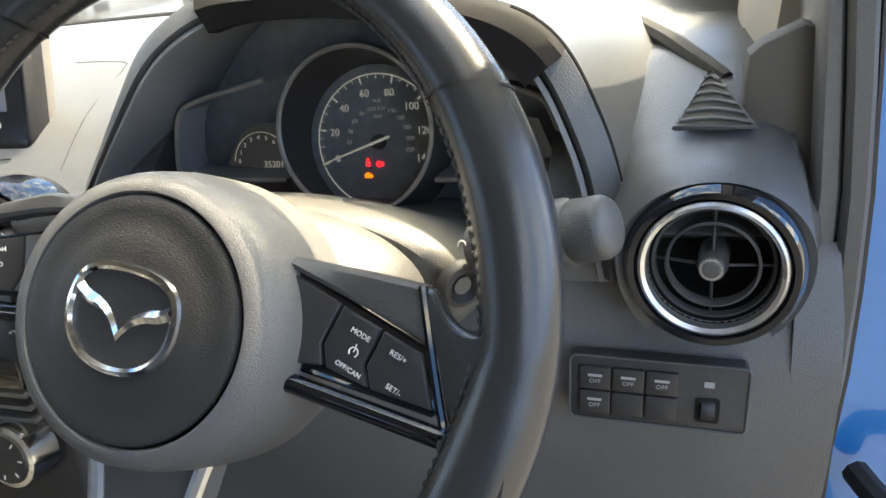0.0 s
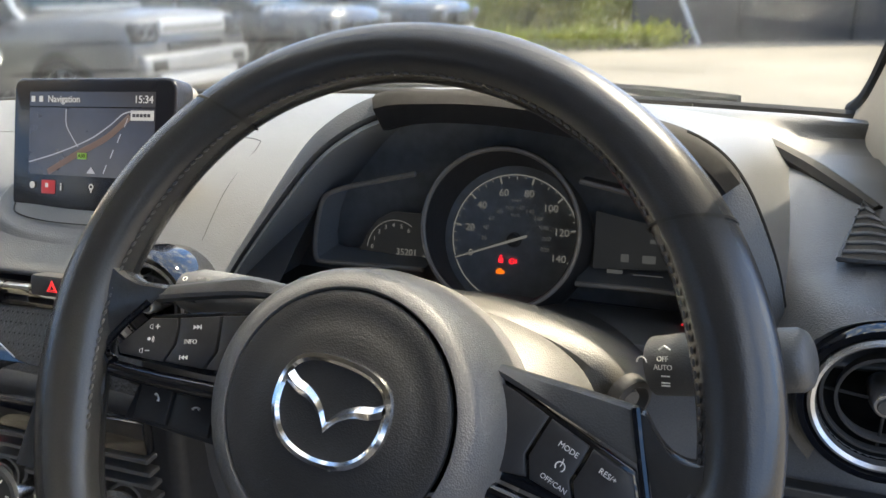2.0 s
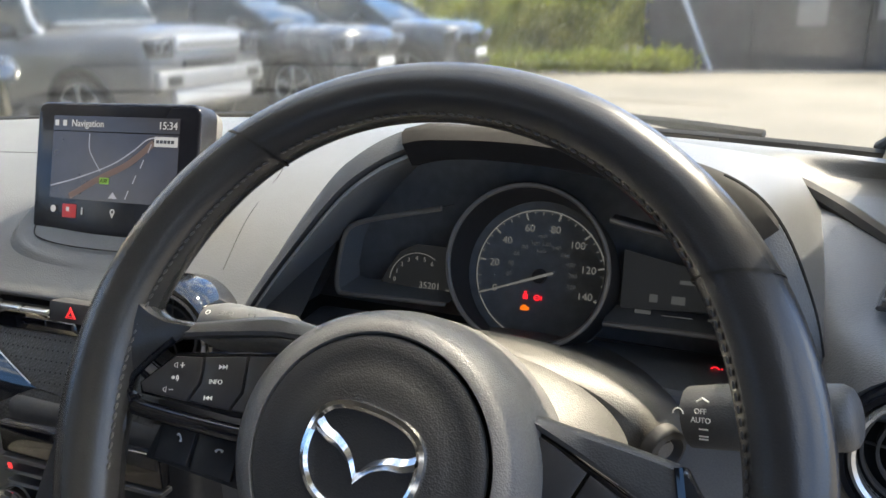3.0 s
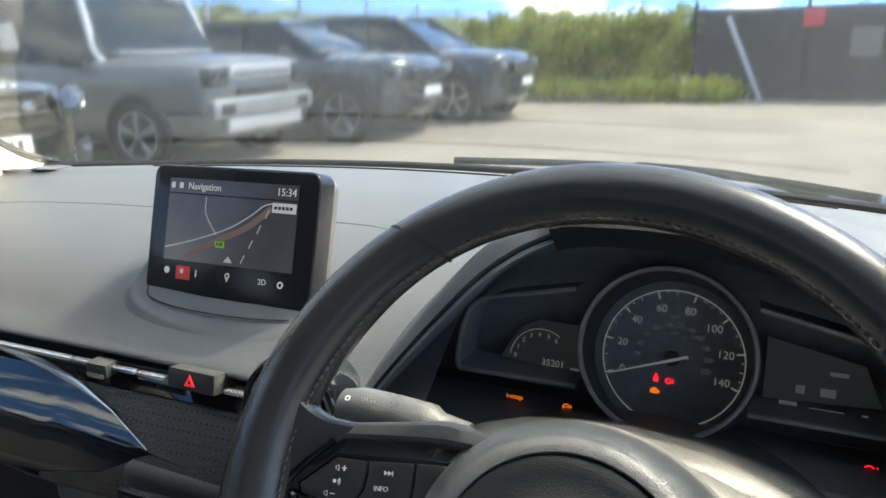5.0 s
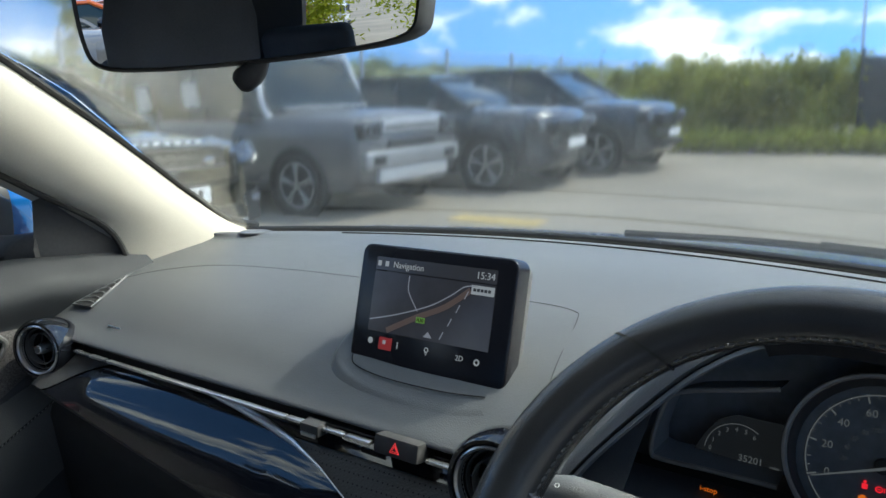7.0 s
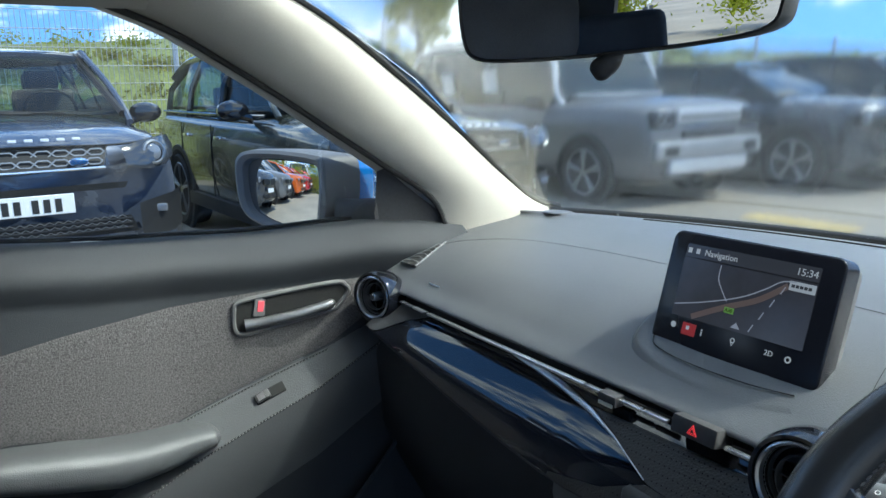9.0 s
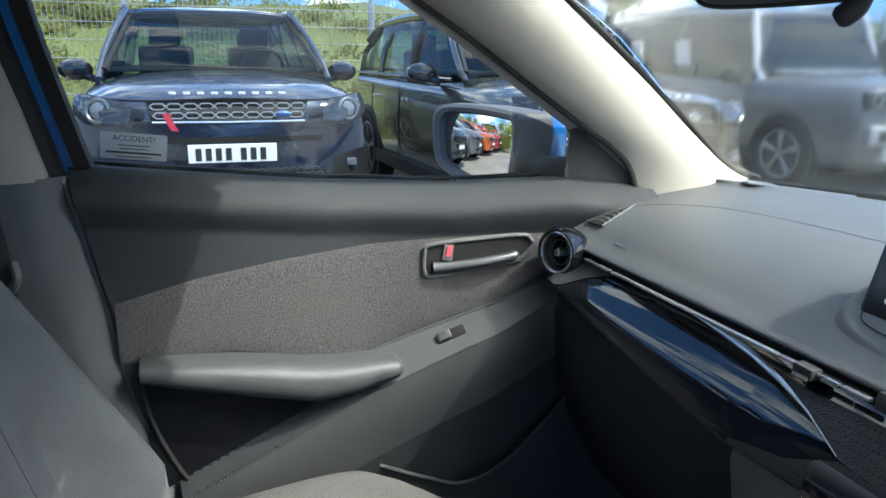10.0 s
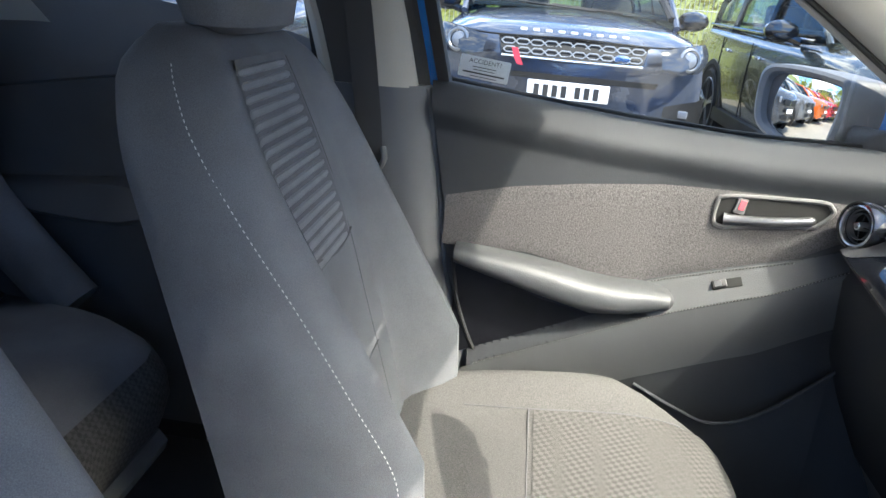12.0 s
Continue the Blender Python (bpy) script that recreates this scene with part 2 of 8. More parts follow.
def loft(rows, closed=False, caps=False, bm=None):
    """Quads between rows of points."""
    bm = bm or bmesh.new()
    vs = [[bm.verts.new(p) for p in r] for r in rows]
    n = len(rows[0])
    for a, b in zip(vs, vs[1:]):
        for i in range(n if closed else n - 1):
            j = (i + 1) % n
            bm.faces.new((a[i], a[j], b[j], b[i]))
    if caps:
        bm.faces.new(vs[0])
        bm.faces.new(vs[-1][::-1])
    return bm


def smooth_line(pts, n, closed=False):
    """n points, evenly stepped, on a Catmull-Rom line through pts."""
    P = [Vector(p) for p in pts]
    k = len(P)
    out = []
    spans = k if closed else k - 1
    for i in range(n):
        u = i / (n if closed else n - 1) * spans
        s = min(int(u), spans - 1)
        f = u - s
        if closed:
            a, b, c, d = (P[(s + o) % k] for o in (-1, 0, 1, 2))
        else:
            a, b, c, d = P[max(s - 1, 0)], P[s], P[s + 1], P[min(s + 2, k - 1)]
        out.append(0.5 * (2 * b + (c - a) * f + (2 * a - 5 * b + 4 * c - d) * f * f + (3 * b - a - 3 * c + d) * f ** 3))
    return out


def tube(pts, r, n=10, closed=False, caps=True, bm=None):
    """A round tube along points; r is a radius or one for each point."""
    P = [Vector(p) for p in pts]
    rows, k = [], len(P)
    up = None
    for i, p in enumerate(P):
        a, b = (P[i - 1], P[(i + 1) % k]) if closed else (P[max(i - 1, 0)], P[min(i + 1, k - 1)])
        d = (b - a).normalized()
        if up is None:
            up = d.orthogonal().normalized()
        up = (up - d * up.dot(d)).normalized()
        side = d.cross(up)
        rad = r[i] if isinstance(r, (list, tuple)) else r
        rows.append([p + rad * (math.cos(t) * up + math.sin(t) * side) for t in (2 * math.pi * j / n for j in range(n))])
    if closed:
        rows.append(rows[0])
    bm = loft(rows, closed=True, caps=caps and not closed, bm=bm)
    if closed:
        bmesh.ops.remove_doubles(bm, verts=bm.verts, dist=1e-6)
    return bm


def lathe(profile, n=40, m=None, bm=None, arc=(0, 2 * math.pi)):
    """Turn (radius, height) pairs round z, then move by m."""
    full = abs(arc[1] - arc[0] - 2 * math.pi) < 1e-6
    rows = []
    for j in range(n + 1):
        t = arc[0] + (arc[1] - arc[0]) * j / n
        rows.append([(m or Matrix.Identity(4)) @ Vector((r * math.cos(t), r * math.sin(t), h)) for r, h in profile])
    b2 = loft(rows)
    if full:
        bmesh.ops.remove_doubles(b2, verts=b2.verts, dist=1e-6)
    return merge(bm, b2)


def plate(outline, depth, m=None, bevel=0.0, bm=None, seg=2):
    """A flat shape in x, y, depth thick towards -z, with rounded front edges."""
    b2 = bmesh.new()
    f = b2.faces.new([b2.verts.new((x, y, 0)) for x, y in outline])
    if f.normal.z < 0:
        f.normal_flip()
    ext = bmesh.ops.extrude_face_region(b2, geom=[f])
    low = [v for v in ext["geom"] if isinstance(v, bmesh.types.BMVert)]
    for v in low:
        v.co.z -= depth
    if bevel:
        top = [e for e in b2.edges if all(abs(v.co.z) < 1e-9 for v in e.verts)]
        bmesh.ops.bevel(b2, geom=top, offset=bevel, segments=seg, profile=0.5, affect="EDGES")
    if m is not None:
        b2.transform(m)
    return merge(bm, b2)


def rounded(w, h, r, n=5, cx=0, cy=0):
    out = []
    for sx, sy, a0 in ((1, 1, 0), (-1, 1, 90), (-1, -1, 180), (1, -1, 270)):
        for i in range(n + 1):
            a = radians(a0 + 90 * i / n)
            out.append((cx + sx * (w / 2 - r) + r * math.cos(a), cy + sy * (h / 2 - r) + r * math.sin(a)))
    return out


def words(text, size, m, mat, parent, name="lettering", label="", depth=0.0004, align="CENTER", bold=0.0):
    """Raised lettering in the built-in font, made into a mesh."""
    cu = bpy.data.curves.new("tmp_text", "FONT")
    cu.body, cu.size, cu.align_x, cu.align_y, cu.extrude, cu.offset = text, size, align, "CENTER", depth / 2, bold
    cu.resolution_u = 3
    tmp = new("tmp_text", cu)
    me = bpy.data.meshes.new_from_object(tmp.evaluated_get(bpy.context.evaluated_depsgraph_get()))
    bpy.data.objects.remove(tmp)
    bpy.data.curves.remove(cu)
    me.name = name
    me.transform(m)
    me.materials.clear()
    me.materials.append(mat)
    ob = new(name, me)
    ob.parent = parent
    return tagged(ob, label)


def facing(at, normal, up=(0, 0, 1)):
    """A frame at a place whose z is the normal and whose y points up as far as it can."""
    z = Vector(normal).normalized()
    x = Vector(up).cross(z).normalized()
    return Matrix.Translation(at) @ Matrix((x, z.cross(x), z)).transposed().to_4x4()


# ---------------------------------------------------------------- the large structure
def pad_profile(x):
    """Cross-section of the dashboard top at x, from the windscreen to the front lip."""
    base = 0.79 - 0.42 * x * x
    d = 0.012 * min(1.0, abs(x) / 0.6) ** 2 + 0.010 * max(0.0, min(1.0, (x - 0.555) / 0.04))
    return [(base, 1.040), (base - 0.09, 1.054), (0.56 - 0.1 * x * x, 1.058 - d), (0.45, 1.048 - d), (0.38, 1.034 - d),
            (0.325, 1.014 - d * 0.5), (0.285, 0.992), (0.258, 0.974), (0.240, 0.963), (0.234, 0.957), (0.240, 0.952)]


def pad_point(x, y, lift=0.0):
    """The point of the dashboard top over x, y."""
    pts = smooth_line([Vector((a, b, 0)) for a, b in pad_profile(x)], 60)[:-6]
    for a, b in zip(pts, pts[1:]):
        if b.x <= y <= a.x:
            f = (y - a.x) / (b.x - a.x)
            return Vector((x, y, a.y + f * (b.y - a.y) + lift))
    return Vector((x, y, 1.0))


def strand(name, pts, r, mat, parent, n=40, label="", closed=False):
    return part(name, tube(smooth_line(pts, n, closed), r, 6, closed=closed), mat, parent, label)


def stitches(name, pts, gap, length, r, mat, parent, label="", side=None):
    """A row of short threads along a line, joined into one mesh."""
    P = smooth_line(pts, 200)
    run = [0.0]
    for a, b in zip(P, P[1:]):
        run.append(run[-1] + (b - a).length)

    def at(d):
        i = min(len(run) - 2, next(k for k in range(len(run)) if run[k] >= d or k == len(run) - 1))
        i = max(0, i - 1) if run[i] > d else i
        return P[i].lerp(P[i + 1], (d - run[i]) / max(1e-9, run[i + 1] - run[i]))

    bm = bmesh.new()
    s = 0.0
    while s < run[-1] - length:
        a, b = at(s), at(s + length)
        if side is not None:
            b = b + side * length * 0.5
        tube([a, a.lerp(b, 0.5), b], [r * 0.5, r, r * 0.5], 5, bm=bm)
        s += gap
    return part(name, bm, mat, parent, label)


# ground
g = bmesh.new()
bmesh.ops.create_grid(g, x_segments=60, y_segments=60, size=400)
tagged(part("ground", g, M_ASPHALT), "pale worn tarmac of a car park", "ground", kind="structure")

# ---------------------------------------------------------------- dashboard
dash = thing("dashboard", "black soft-grained dashboard with a binnacle and silver trim", "dashboard")
rows = []
for i in range(91):
    x = -0.672 + 1.344 * i / 90
    rows.append([(x, p.x, p.y) for p in smooth_line([Vector((a, b, 0)) for a, b in pad_profile(x)], 44)])
bm = loft(rows)
bmesh.ops.delete(bm, geom=[f for f in bm.faces if 0.215 < f.calc_center_median().x < 0.53 and f.calc_center_median().y < 0.40], context="FACES")
part("top_pad", bm, M_PAD, dash)
part("trim_recess", box(0.76, 0.02, 0.034, (-0.22, 0.268, 0.940)), M_BLACK, dash, "matt black slot behind the trim strip")
low = []
for i in range(41):
    x = -0.70 + 1.40 * i / 40
    k = math.exp(-((x + 0.02) / 0.16) ** 4)
    low.append([(x, y - 0.045 * k * w, z) for y, z, w in ((0.275, 0.935, 0), (0.240, 0.90, 0.4), (0.225, 0.862, 0.8), (0.228, 0.80, 1), (0.245, 0.70, 1), (0.29, 0.58, 1), (0.36, 0.45, 1), (0.42, 0.30, 1))])
part("lower_fascia", loft(low), M_FASCIA, dash)
part("glovebox_lid", loft([[(x, y - 0.004 + 0.02 * max(0, -0.5 - x), z) for y, z in ((0.262, 0.900), (0.222, 0.868), (0.214, 0.845), (0.219, 0.80), (0.236, 0.70), (0.270, 0.62), (0.33, 0.50))] for x in (-0.66 + 0.04 * i for i in range(15))]), M_DOORHARD, dash, "dark grained glovebox lid")


def lerp4(pts, v):
    for (a, p), (b, q) in zip(pts, pts[1:]):
        if v <= b:
            return p + (q - p) * (v - a) / (b - a)
    return pts[-1][1]


# side cheek beside the driver's open door and the pod round the outer vents
for s in (-1, 1):
    part("end_cap", loft([[(s * 0.672, y, z) for y, z in ((0.79 - 0.19, 1.035), (0.45, 1.03), (0.33, 1.005), (0.25, 0.96), (0.225, 0.86), (0.24, 0.7), (0.42, 0.3))],
                          [(s * 0.69, y + 0.03, z - 0.01) for y, z in ((0.79 - 0.19, 1.035), (0.45, 1.03), (0.33, 1.005), (0.25, 0.96), (0.225, 0.86), (0.24, 0.7), (0.42, 0.3))]]), M_HARD, dash)
    # rounded dome that grows out of the dash top and closes round the vent
    if s < 0:
        continue
    rows = []
    for i in range(29):
        f = i / 28
        y = 0.2085 + 0.26 * f
        top = lerp4(((0.2085, 1.0000), (0.220, 1.0035), (0.245, 1.0030), (0.275, 1.0030), (0.31, 1.0095), (0.348, 1.0185), (0.40, 1.0300), (0.47, 1.0350)), y)
        sq = min(1.0, f * 2.2)
        wl, wr, cz = 0.0525 + 0.022 * min(1.0, f * 3), 0.0535 + 0.004 * sq, 0.9515 + 0.018 * sq
        row = []
        for j in range(37):
            a = radians(-50 + 280 * j / 36)
            c, n = math.cos(a), math.sin(a)
            x = 0.6225 + (wr if c > 0 else wl) * math.copysign(abs(c) ** (1 - 0.35 * sq), c)
            z = cz + (top - cz) * n ** (1 - 0.45 * sq) if n > 0 else cz + 0.06 * n
            # the dome's inner flank runs out into the dash beside the binnacle
            row.append(Vector((x, y + 0.012 * max(0, -c) ** 3 * sq, z - 0.004 * max(0, -c) ** 2 * sq)))
        rows.append(row)
    rows.insert(0, [Vector((0.6225 + 0.0475 * math.cos(a), 0.2105, 0.9515 + 0.0475 * math.sin(a))) for a in (radians(-50 + 280 * j / 36) for j in range(37))])
    part("vent_pod", loft(rows), M_PAD, dash)
    # dark wedge where the dash top meets the glass
    part("edge_wedge", tube(smooth_line([(0.500, 0.620, 1.044), (0.545, 0.535, 1.042), (0.590, 0.440, 1.034), (0.609, 0.397, 1.029), (0.634, 0.357, 1.019)], 24), [0.002 + 0.006 * math.sin(math.pi * k / 26) ** 0.7 for k in range(24)], 8), M_RUBBER, dash, "black wedge along the dash edge")
# three-cornered demister grille of the driver's side, and its twin of the passenger's
for s in (-1, 1):
    tri = [Vector((s * 0.6232, 0.351, 1.0222)), Vector((s * 0.6005, 0.277, 1.0046)), Vector((s * 0.6465, 0.275, 1.0046))]
    if s < 0:
        tri = [pad_point(v.x, v.y, 0.002) for v in tri]
    nrm = (tri[1] - tri[0]).cross(tri[2] - tri[0]).normalized()
    nrm = nrm if nrm.z > 0 else -nrm
    tri = [v + nrm * (0.003 if s > 0 else 0.0) for v in tri]
    grille = part("demister_grille", loft([[tri[0], tri[1], tri[2]], [v + nrm * 0.002 for v in tri]], closed=True, caps=True), M_RUBBER, dash, "three-cornered demister grille", smooth=False)
    bm = tube([*[v + nrm * 0.002 for v in tri]], 0.0016, 6, closed=True)
    part("surround", bm, M_PAD, grille)
    for k in range(6):
        f = 0.17 + 0.145 * k
        a, b = tri[0].lerp(tri[1], f), tri[0].lerp(tri[2], min(0.96, f + 0.04))
        m = a.lerp(b, 0.5) + (tri[0] - tri[1].lerp(tri[2], 0.5)) * 0.06
        part("louvre", tube(smooth_line([a + nrm * 0.0026, m + nrm * 0.0026, b + nrm * 0.0026], 10), 0.0014, 6), M_FASCIA, grille)
# round speaker lid, panel joints and the demister slot along the glass
part("speaker_lid", lathe([(0, 0.0012), (0.024, 0.0012), (0.0245, 0.0004), (0.0255, 0.0014), (0.028, 0.0)], 32, Matrix.Translation(pad_point(-0.575, 0.565)) @ pose(0, 0, 0, -3, 0, 0)), M_PAD, dash)
# near-black for joints and print; in throats, cups and holes it paints the shade
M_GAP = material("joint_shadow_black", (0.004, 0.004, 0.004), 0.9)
strand("panel_joint", [pad_point(x, y, 0.0006) for x, y in ((0.02, 0.428), (0.06, 0.427), (0.086, 0.421), (0.096, 0.405), (0.108, 0.33), (0.118, 0.275))], 0.0003, M_GAP, dash)
strand("panel_joint", [pad_point(x, y, 0.0008) for x, y in ((-0.64, 0.33), (-0.60, 0.375), (-0.5, 0.415), (-0.36, 0.428), (-0.2, 0.43), (-0.12, 0.428))], 0.00022, M_GAP, dash)
part("demister_slot", tube([pad_point(-0.5 + 0.05 * i, 0.79 - 0.42 * (-0.5 + 0.05 * i) ** 2 - 0.055, 0.0005) for i in range(21)], 0.003, 6), M_GAP, dash)
part("demister_slot", tube([pad_point(-0.42 + 0.05 * i, 0.79 - 0.42 * (-0.42 + 0.05 * i) ** 2 - 0.10, 0.0005) for i in range(18)], 0.0015, 6), M_GAP, dash)
# bars that stand for the small moulded mark on the airbag cover
for k in range(4):
    part("moulded_mark", box(0.005, 0.0015, 0.003, pad_point(-0.532 + 0.0075 * k, 0.262, 0.0008), turn=pose(0, 0, 0, 40)), M_SATIN, dash)
# joint round the display's foot
strand("panel_joint", [pad_point(x, y, h) for x, y, h in ((-0.116, 0.296, 0.0034), (-0.104, 0.285, 0.0030), (-0.06, 0.279, 0.0026), (0.01, 0.279, 0.0024), (0.058, 0.284, 0.0016))], 0.0006, M_GAP, dash)

# ---------------------------------------------------------------- trim strip with centre vents and hazard switch
strip = thing("trim_strip", "segmented satin silver strip across the dashboard", "trim")
for x0, x1 in ((-0.565, -0.152), (-0.150, -0.124), (-0.098, -0.070), (-0.068, -0.036), (0.030, 0.075)):
    y = 0.2275
    part("silver_bar", box(x1 - x0, 0.007, 0.0036, ((x0 + x1) / 2, y, 0.9470), 0.0012), M_SATIN, strip)
part("vent_tab", box(0.026, 0.016, 0.013, (-0.111, 0.226, 0.9455), 0.003), M_BLACK, strip, "small black vent tab")
part("tab_insert", box(0.02, 0.002, 0.004, (-0.111, 0.217, 0.941), 0.0006), M_SATIN, strip)
for k in range(3):
    part("vent_slat", box(0.22, 0.014, 0.002, (-0.03, 0.252, 0.934 + 0.008 * k)), M_HARD, strip)
hazard = thing("hazard_switch", "black hazard light button with a red triangle", "button", at=facing((-0.001, 0.2215, 0.953), (0, -0.97, 0.22)))
part("button", box(0.052, 0.019, 0.030, (0, 0, -0.013), 0.004), M_BLACK, hazard)
M_RED = material("lit_red_mark", (0.5, 0.02, 0.03), 0.5, emit=(1.0, 0.05, 0.06), glow=0.22)
bm = bmesh.new()
for r in (0.0062, 0.0036):
    tube([(r * math.cos(a), r * math.sin(a) - 0.001, 0.0024) for a in (radians(90 + 120 * k) for k in range(3))], 0.0005, 5, closed=True, bm=bm)
part("triangle_mark", bm, M_RED, hazard)


# glossy blade and the perforated insert over it
FASCIA_LOW = [(-0.60, 0.905), (-0.566, 0.898), (-0.35, 0.864), (-0.25, 0.850), (-0.167, 0.842), (-0.05, 0.848), (0.10, 0.862)]
CUT_UP = [(-0.60, 0.9000), (-0.575, 0.9040), (-0.53, 0.9240), (-0.495, 0.9360), (-0.30, 0.9345), (-0.24, 0.9310), (-0.19, 0.9255), (-0.14, 0.9165), (-0.09, 0.9035), (-0.037, 0.8835), (0.012, 0.8810)]
CUT_LOW = [(-0.167, 0.8465), (-0.09, 0.8600), (-0.037, 0.8825), (0.012, 0.8805)]



def ramp_line(pts, x):
    for (a, p), (b, q) in zip(pts, pts[1:]):
        if x <= b:
            return p + (q - p) * max(0.0, x - a) / (b - a)
    return pts[-1][1]


def fascia(x, v):
    """The decorative fascia below the strip: v runs from its upper edge to its lower."""
    bulge = 0.011 * math.sin(math.pi * min(1.0, max(0.0, v))) ** 0.9 * min(1.0, max(0.0, (x + 0.62) / 0.12))
    return Vector((x, 0.243 - 0.058 * v - bulge * 0.75, 0.937 - (0.937 - ramp_line(FASCIA_LOW, x)) * v + bulge * 0.45))


def v_of(x, z):
    return (0.937 - z) / (0.937 - ramp_line(FASCIA_LOW, x))


def blade(v0, v1, x0, x1, lift, n=48, m=10):
    rows = []
    for i in range(n + 1):
        x = x0 + (x1 - x0) * i / n
        a, b = v0(x), v1(x)
        rows.append([fascia(x, a + (b - a) * j / m) + Vector((0, -lift, lift * 0.4)) for j in range(m + 1)])
    return loft(rows)


def v_cut(x):
    return v_of(x, ramp_line(CUT_UP, x)) if x < 0.012 else v_of(x, 0.8810)


def v_low(x):
    return 1.0 if x < -0.167 else v_of(x, ramp_line(CUT_LOW, x))


panel = thing("decor_panel", "glossy black decorative dashboard blade with perforated insert", "trim panel")
part("gloss_blade", blade(v_cut, v_low, -0.585, 0.012, 0.0, 72, 14), M_GLOSS, panel)
part("blade_end", blade(lambda x: 0.0, lambda x: min(1.0, v_cut(x)), -0.61, -0.485, 0.0015, 20, 8), M_BLACK, panel, "dark end of the blade")
part("blade_ridge", tube([fascia(x, v_cut(x) - 0.02) + Vector((0, -0.004, 0.002)) for x in (-0.31 + 0.0068 * k for k in range(41))], [0.0006 + 0.0042 * math.sin(math.pi * min(1.0, k / 34)) ** 1.2 for k in range(41)], 8), M_SATIN, panel, "satin ridge over the blade")
M_CARBON = material("perforated_satin_grey", (0.040, 0.038, 0.036), 0.36, 0.2, grain=0.5, scale=420, kind="leather")
part("perforated_insert", blade(lambda x: min(0.16, v_cut(x) - 0.002), v_cut, -0.43, 0.10, 0.002), M_CARBON, panel, "satin grey insert with rows of small holes")
part("lower_insert", blade(lambda x: v_low(x) if x < 0.012 else v_of(x, 0.8810), lambda x: 1.0, -0.166, 0.10, 0.002, 30, 6), M_CARBON, panel)
part("upper_gloss", blade(lambda x: 0.0, lambda x: min(0.15, max(0.01, v_cut(x) - 0.002)), -0.44, 0.10, 0.002, 30, 4), M_GLOSS, panel)
part("lower_lip", tube([fascia(-0.60 + 0.035 * k, 1.0) + Vector((0, 0.004, -0.003)) for k in range(18)], 0.0035, 8), M_BLACK, panel)
holes = []
for i in range(60):
    for j in range(9):
        x = -0.27 + 0.006 * i + 0.003 * (j % 2)
        v = 0.21 + 0.088 * j
        if (v < v_cut(x) - 0.05 or v > v_low(x) + 0.05 or x > 0.02) and x < 0.09:
            holes.append(fascia(x, v) + Vector((0, -0.0027, 0.0013)))
hb = bmesh.new()
for p in holes:
    m = facing(p, (0, -0.8, 0.6))
    vs = [hb.verts.new(m @ Vector((0.0009 * math.cos(a), 0.0009 * math.sin(a), 0))) for a in (math.pi * k / 3 for k in range(6))]
    hb.faces.new(vs)
tagged(part("perforation", hb, M_GAP, panel, smooth=False), kind="stuff")

# ---------------------------------------------------------------- centre stack
stack = thing("climate_panel", "black centre stack with silver-ringed climate knobs", "control panel")
part("stack_body", box(0.20, 0.06, 0.19, (0.040, 0.205, 0.785), 0.012, 3, pose(0, 0, 0, -6)), M_BLACK, stack)
part("slot_panel", box(0.17, 0.01, 0.028, (0.040, 0.170, 0.858), 0.003, 2, pose(0, 0, 0, -6)), M_GLOSS, stack)
for k in range(4):
    part("rib", box(0.17, 0.012, 0.004, (0.040, 0.168, 0.84 - 0.012 * k), 0.001), M_HARD, stack)
for x in (-0.035, 0.035, 0.098):
    m = facing((x, 0.166, 0.785), (0, -0.98, 0.2))
    knob = part("knob", lathe([(0, 0.022), (0.021, 0.022), (0.0225, 0.02), (0.0225, 0.0)], 36, m), M_BLACK, stack)
    part("knob_ring", lathe([(0.0228, 0.02), (0.027, 0.019), (0.0285, 0.012), (0.030, -0.004), (0.024, -0.004)], 36, m), M_CHROME, knob, "chrome knob ring")
    for k in range(7):
        a = radians(-60 + 50 * k)
        part("tick", box(0.0012, 0.004, 0.0006, (0, 0, 0), turn=m @ pose(0.0165 * math.sin(a), 0.0165 * math.cos(a), 0.0224, 0, 0, -math.degrees(a))), M_WHITE, knob)
part("lit_digit", box(0.004, 0.001, 0.006, (-0.038, 0.163, 0.832)), M_RED, stack)

# ---------------------------------------------------------------- display
SCREEN = facing((-0.025, 0.313, 1.056), (0.0, -0.957, 0.29))
display = thing("display_screen", "free-standing black touch screen showing a road map", "screen", at=SCREEN)
part("casing", plate(rounded(0.193, 0.127, 0.011), 0.023, bevel=0.0025, seg=3), M_SCREEN, display)
part("back_shell", plate(rounded(0.188, 0.122, 0.012), 0.012, pose(0, 0, -0.0225), bevel=0.001), M_HARD, display, "dark grey rear shell")
part("foot", box(0.10, 0.05, 0.03, (0, -0.06, -0.028), 0.008), M_BLACK, display)
# raised tray in front of the display, with a soft wall round three sides
TRAY = [(-0.136, 0.350), (-0.139, 0.318), (-0.134, 0.290), (-0.118, 0.275), (-0.080, 0.267), (-0.02, 0.264), (0.03, 0.266), (0.062, 0.272)]
tray_line = smooth_line([(x, y, 0) for x, y in TRAY], 60)
mid = Vector((-0.022, 0.325, 0))
rows = []
for f, h in ((1.08, -0.003), (1.04, 0.001), (1.0, 0.0060), (0.965, 0.0064), (0.93, 0.0040), (0.88, 0.0026), (0.6, 0.0022), (0.2, 0.0020)):
    rows.append([pad_point(mid.x + (p.x - mid.x) * f, min(0.40, mid.y + (p.y - mid.y) * f), h * (0.12 + 0.88 * min(1.0, abs(p.x - mid.x) / 0.11) ** 3) * (1.0 if p.x < mid.x else 0.3)) for p in tray_line])
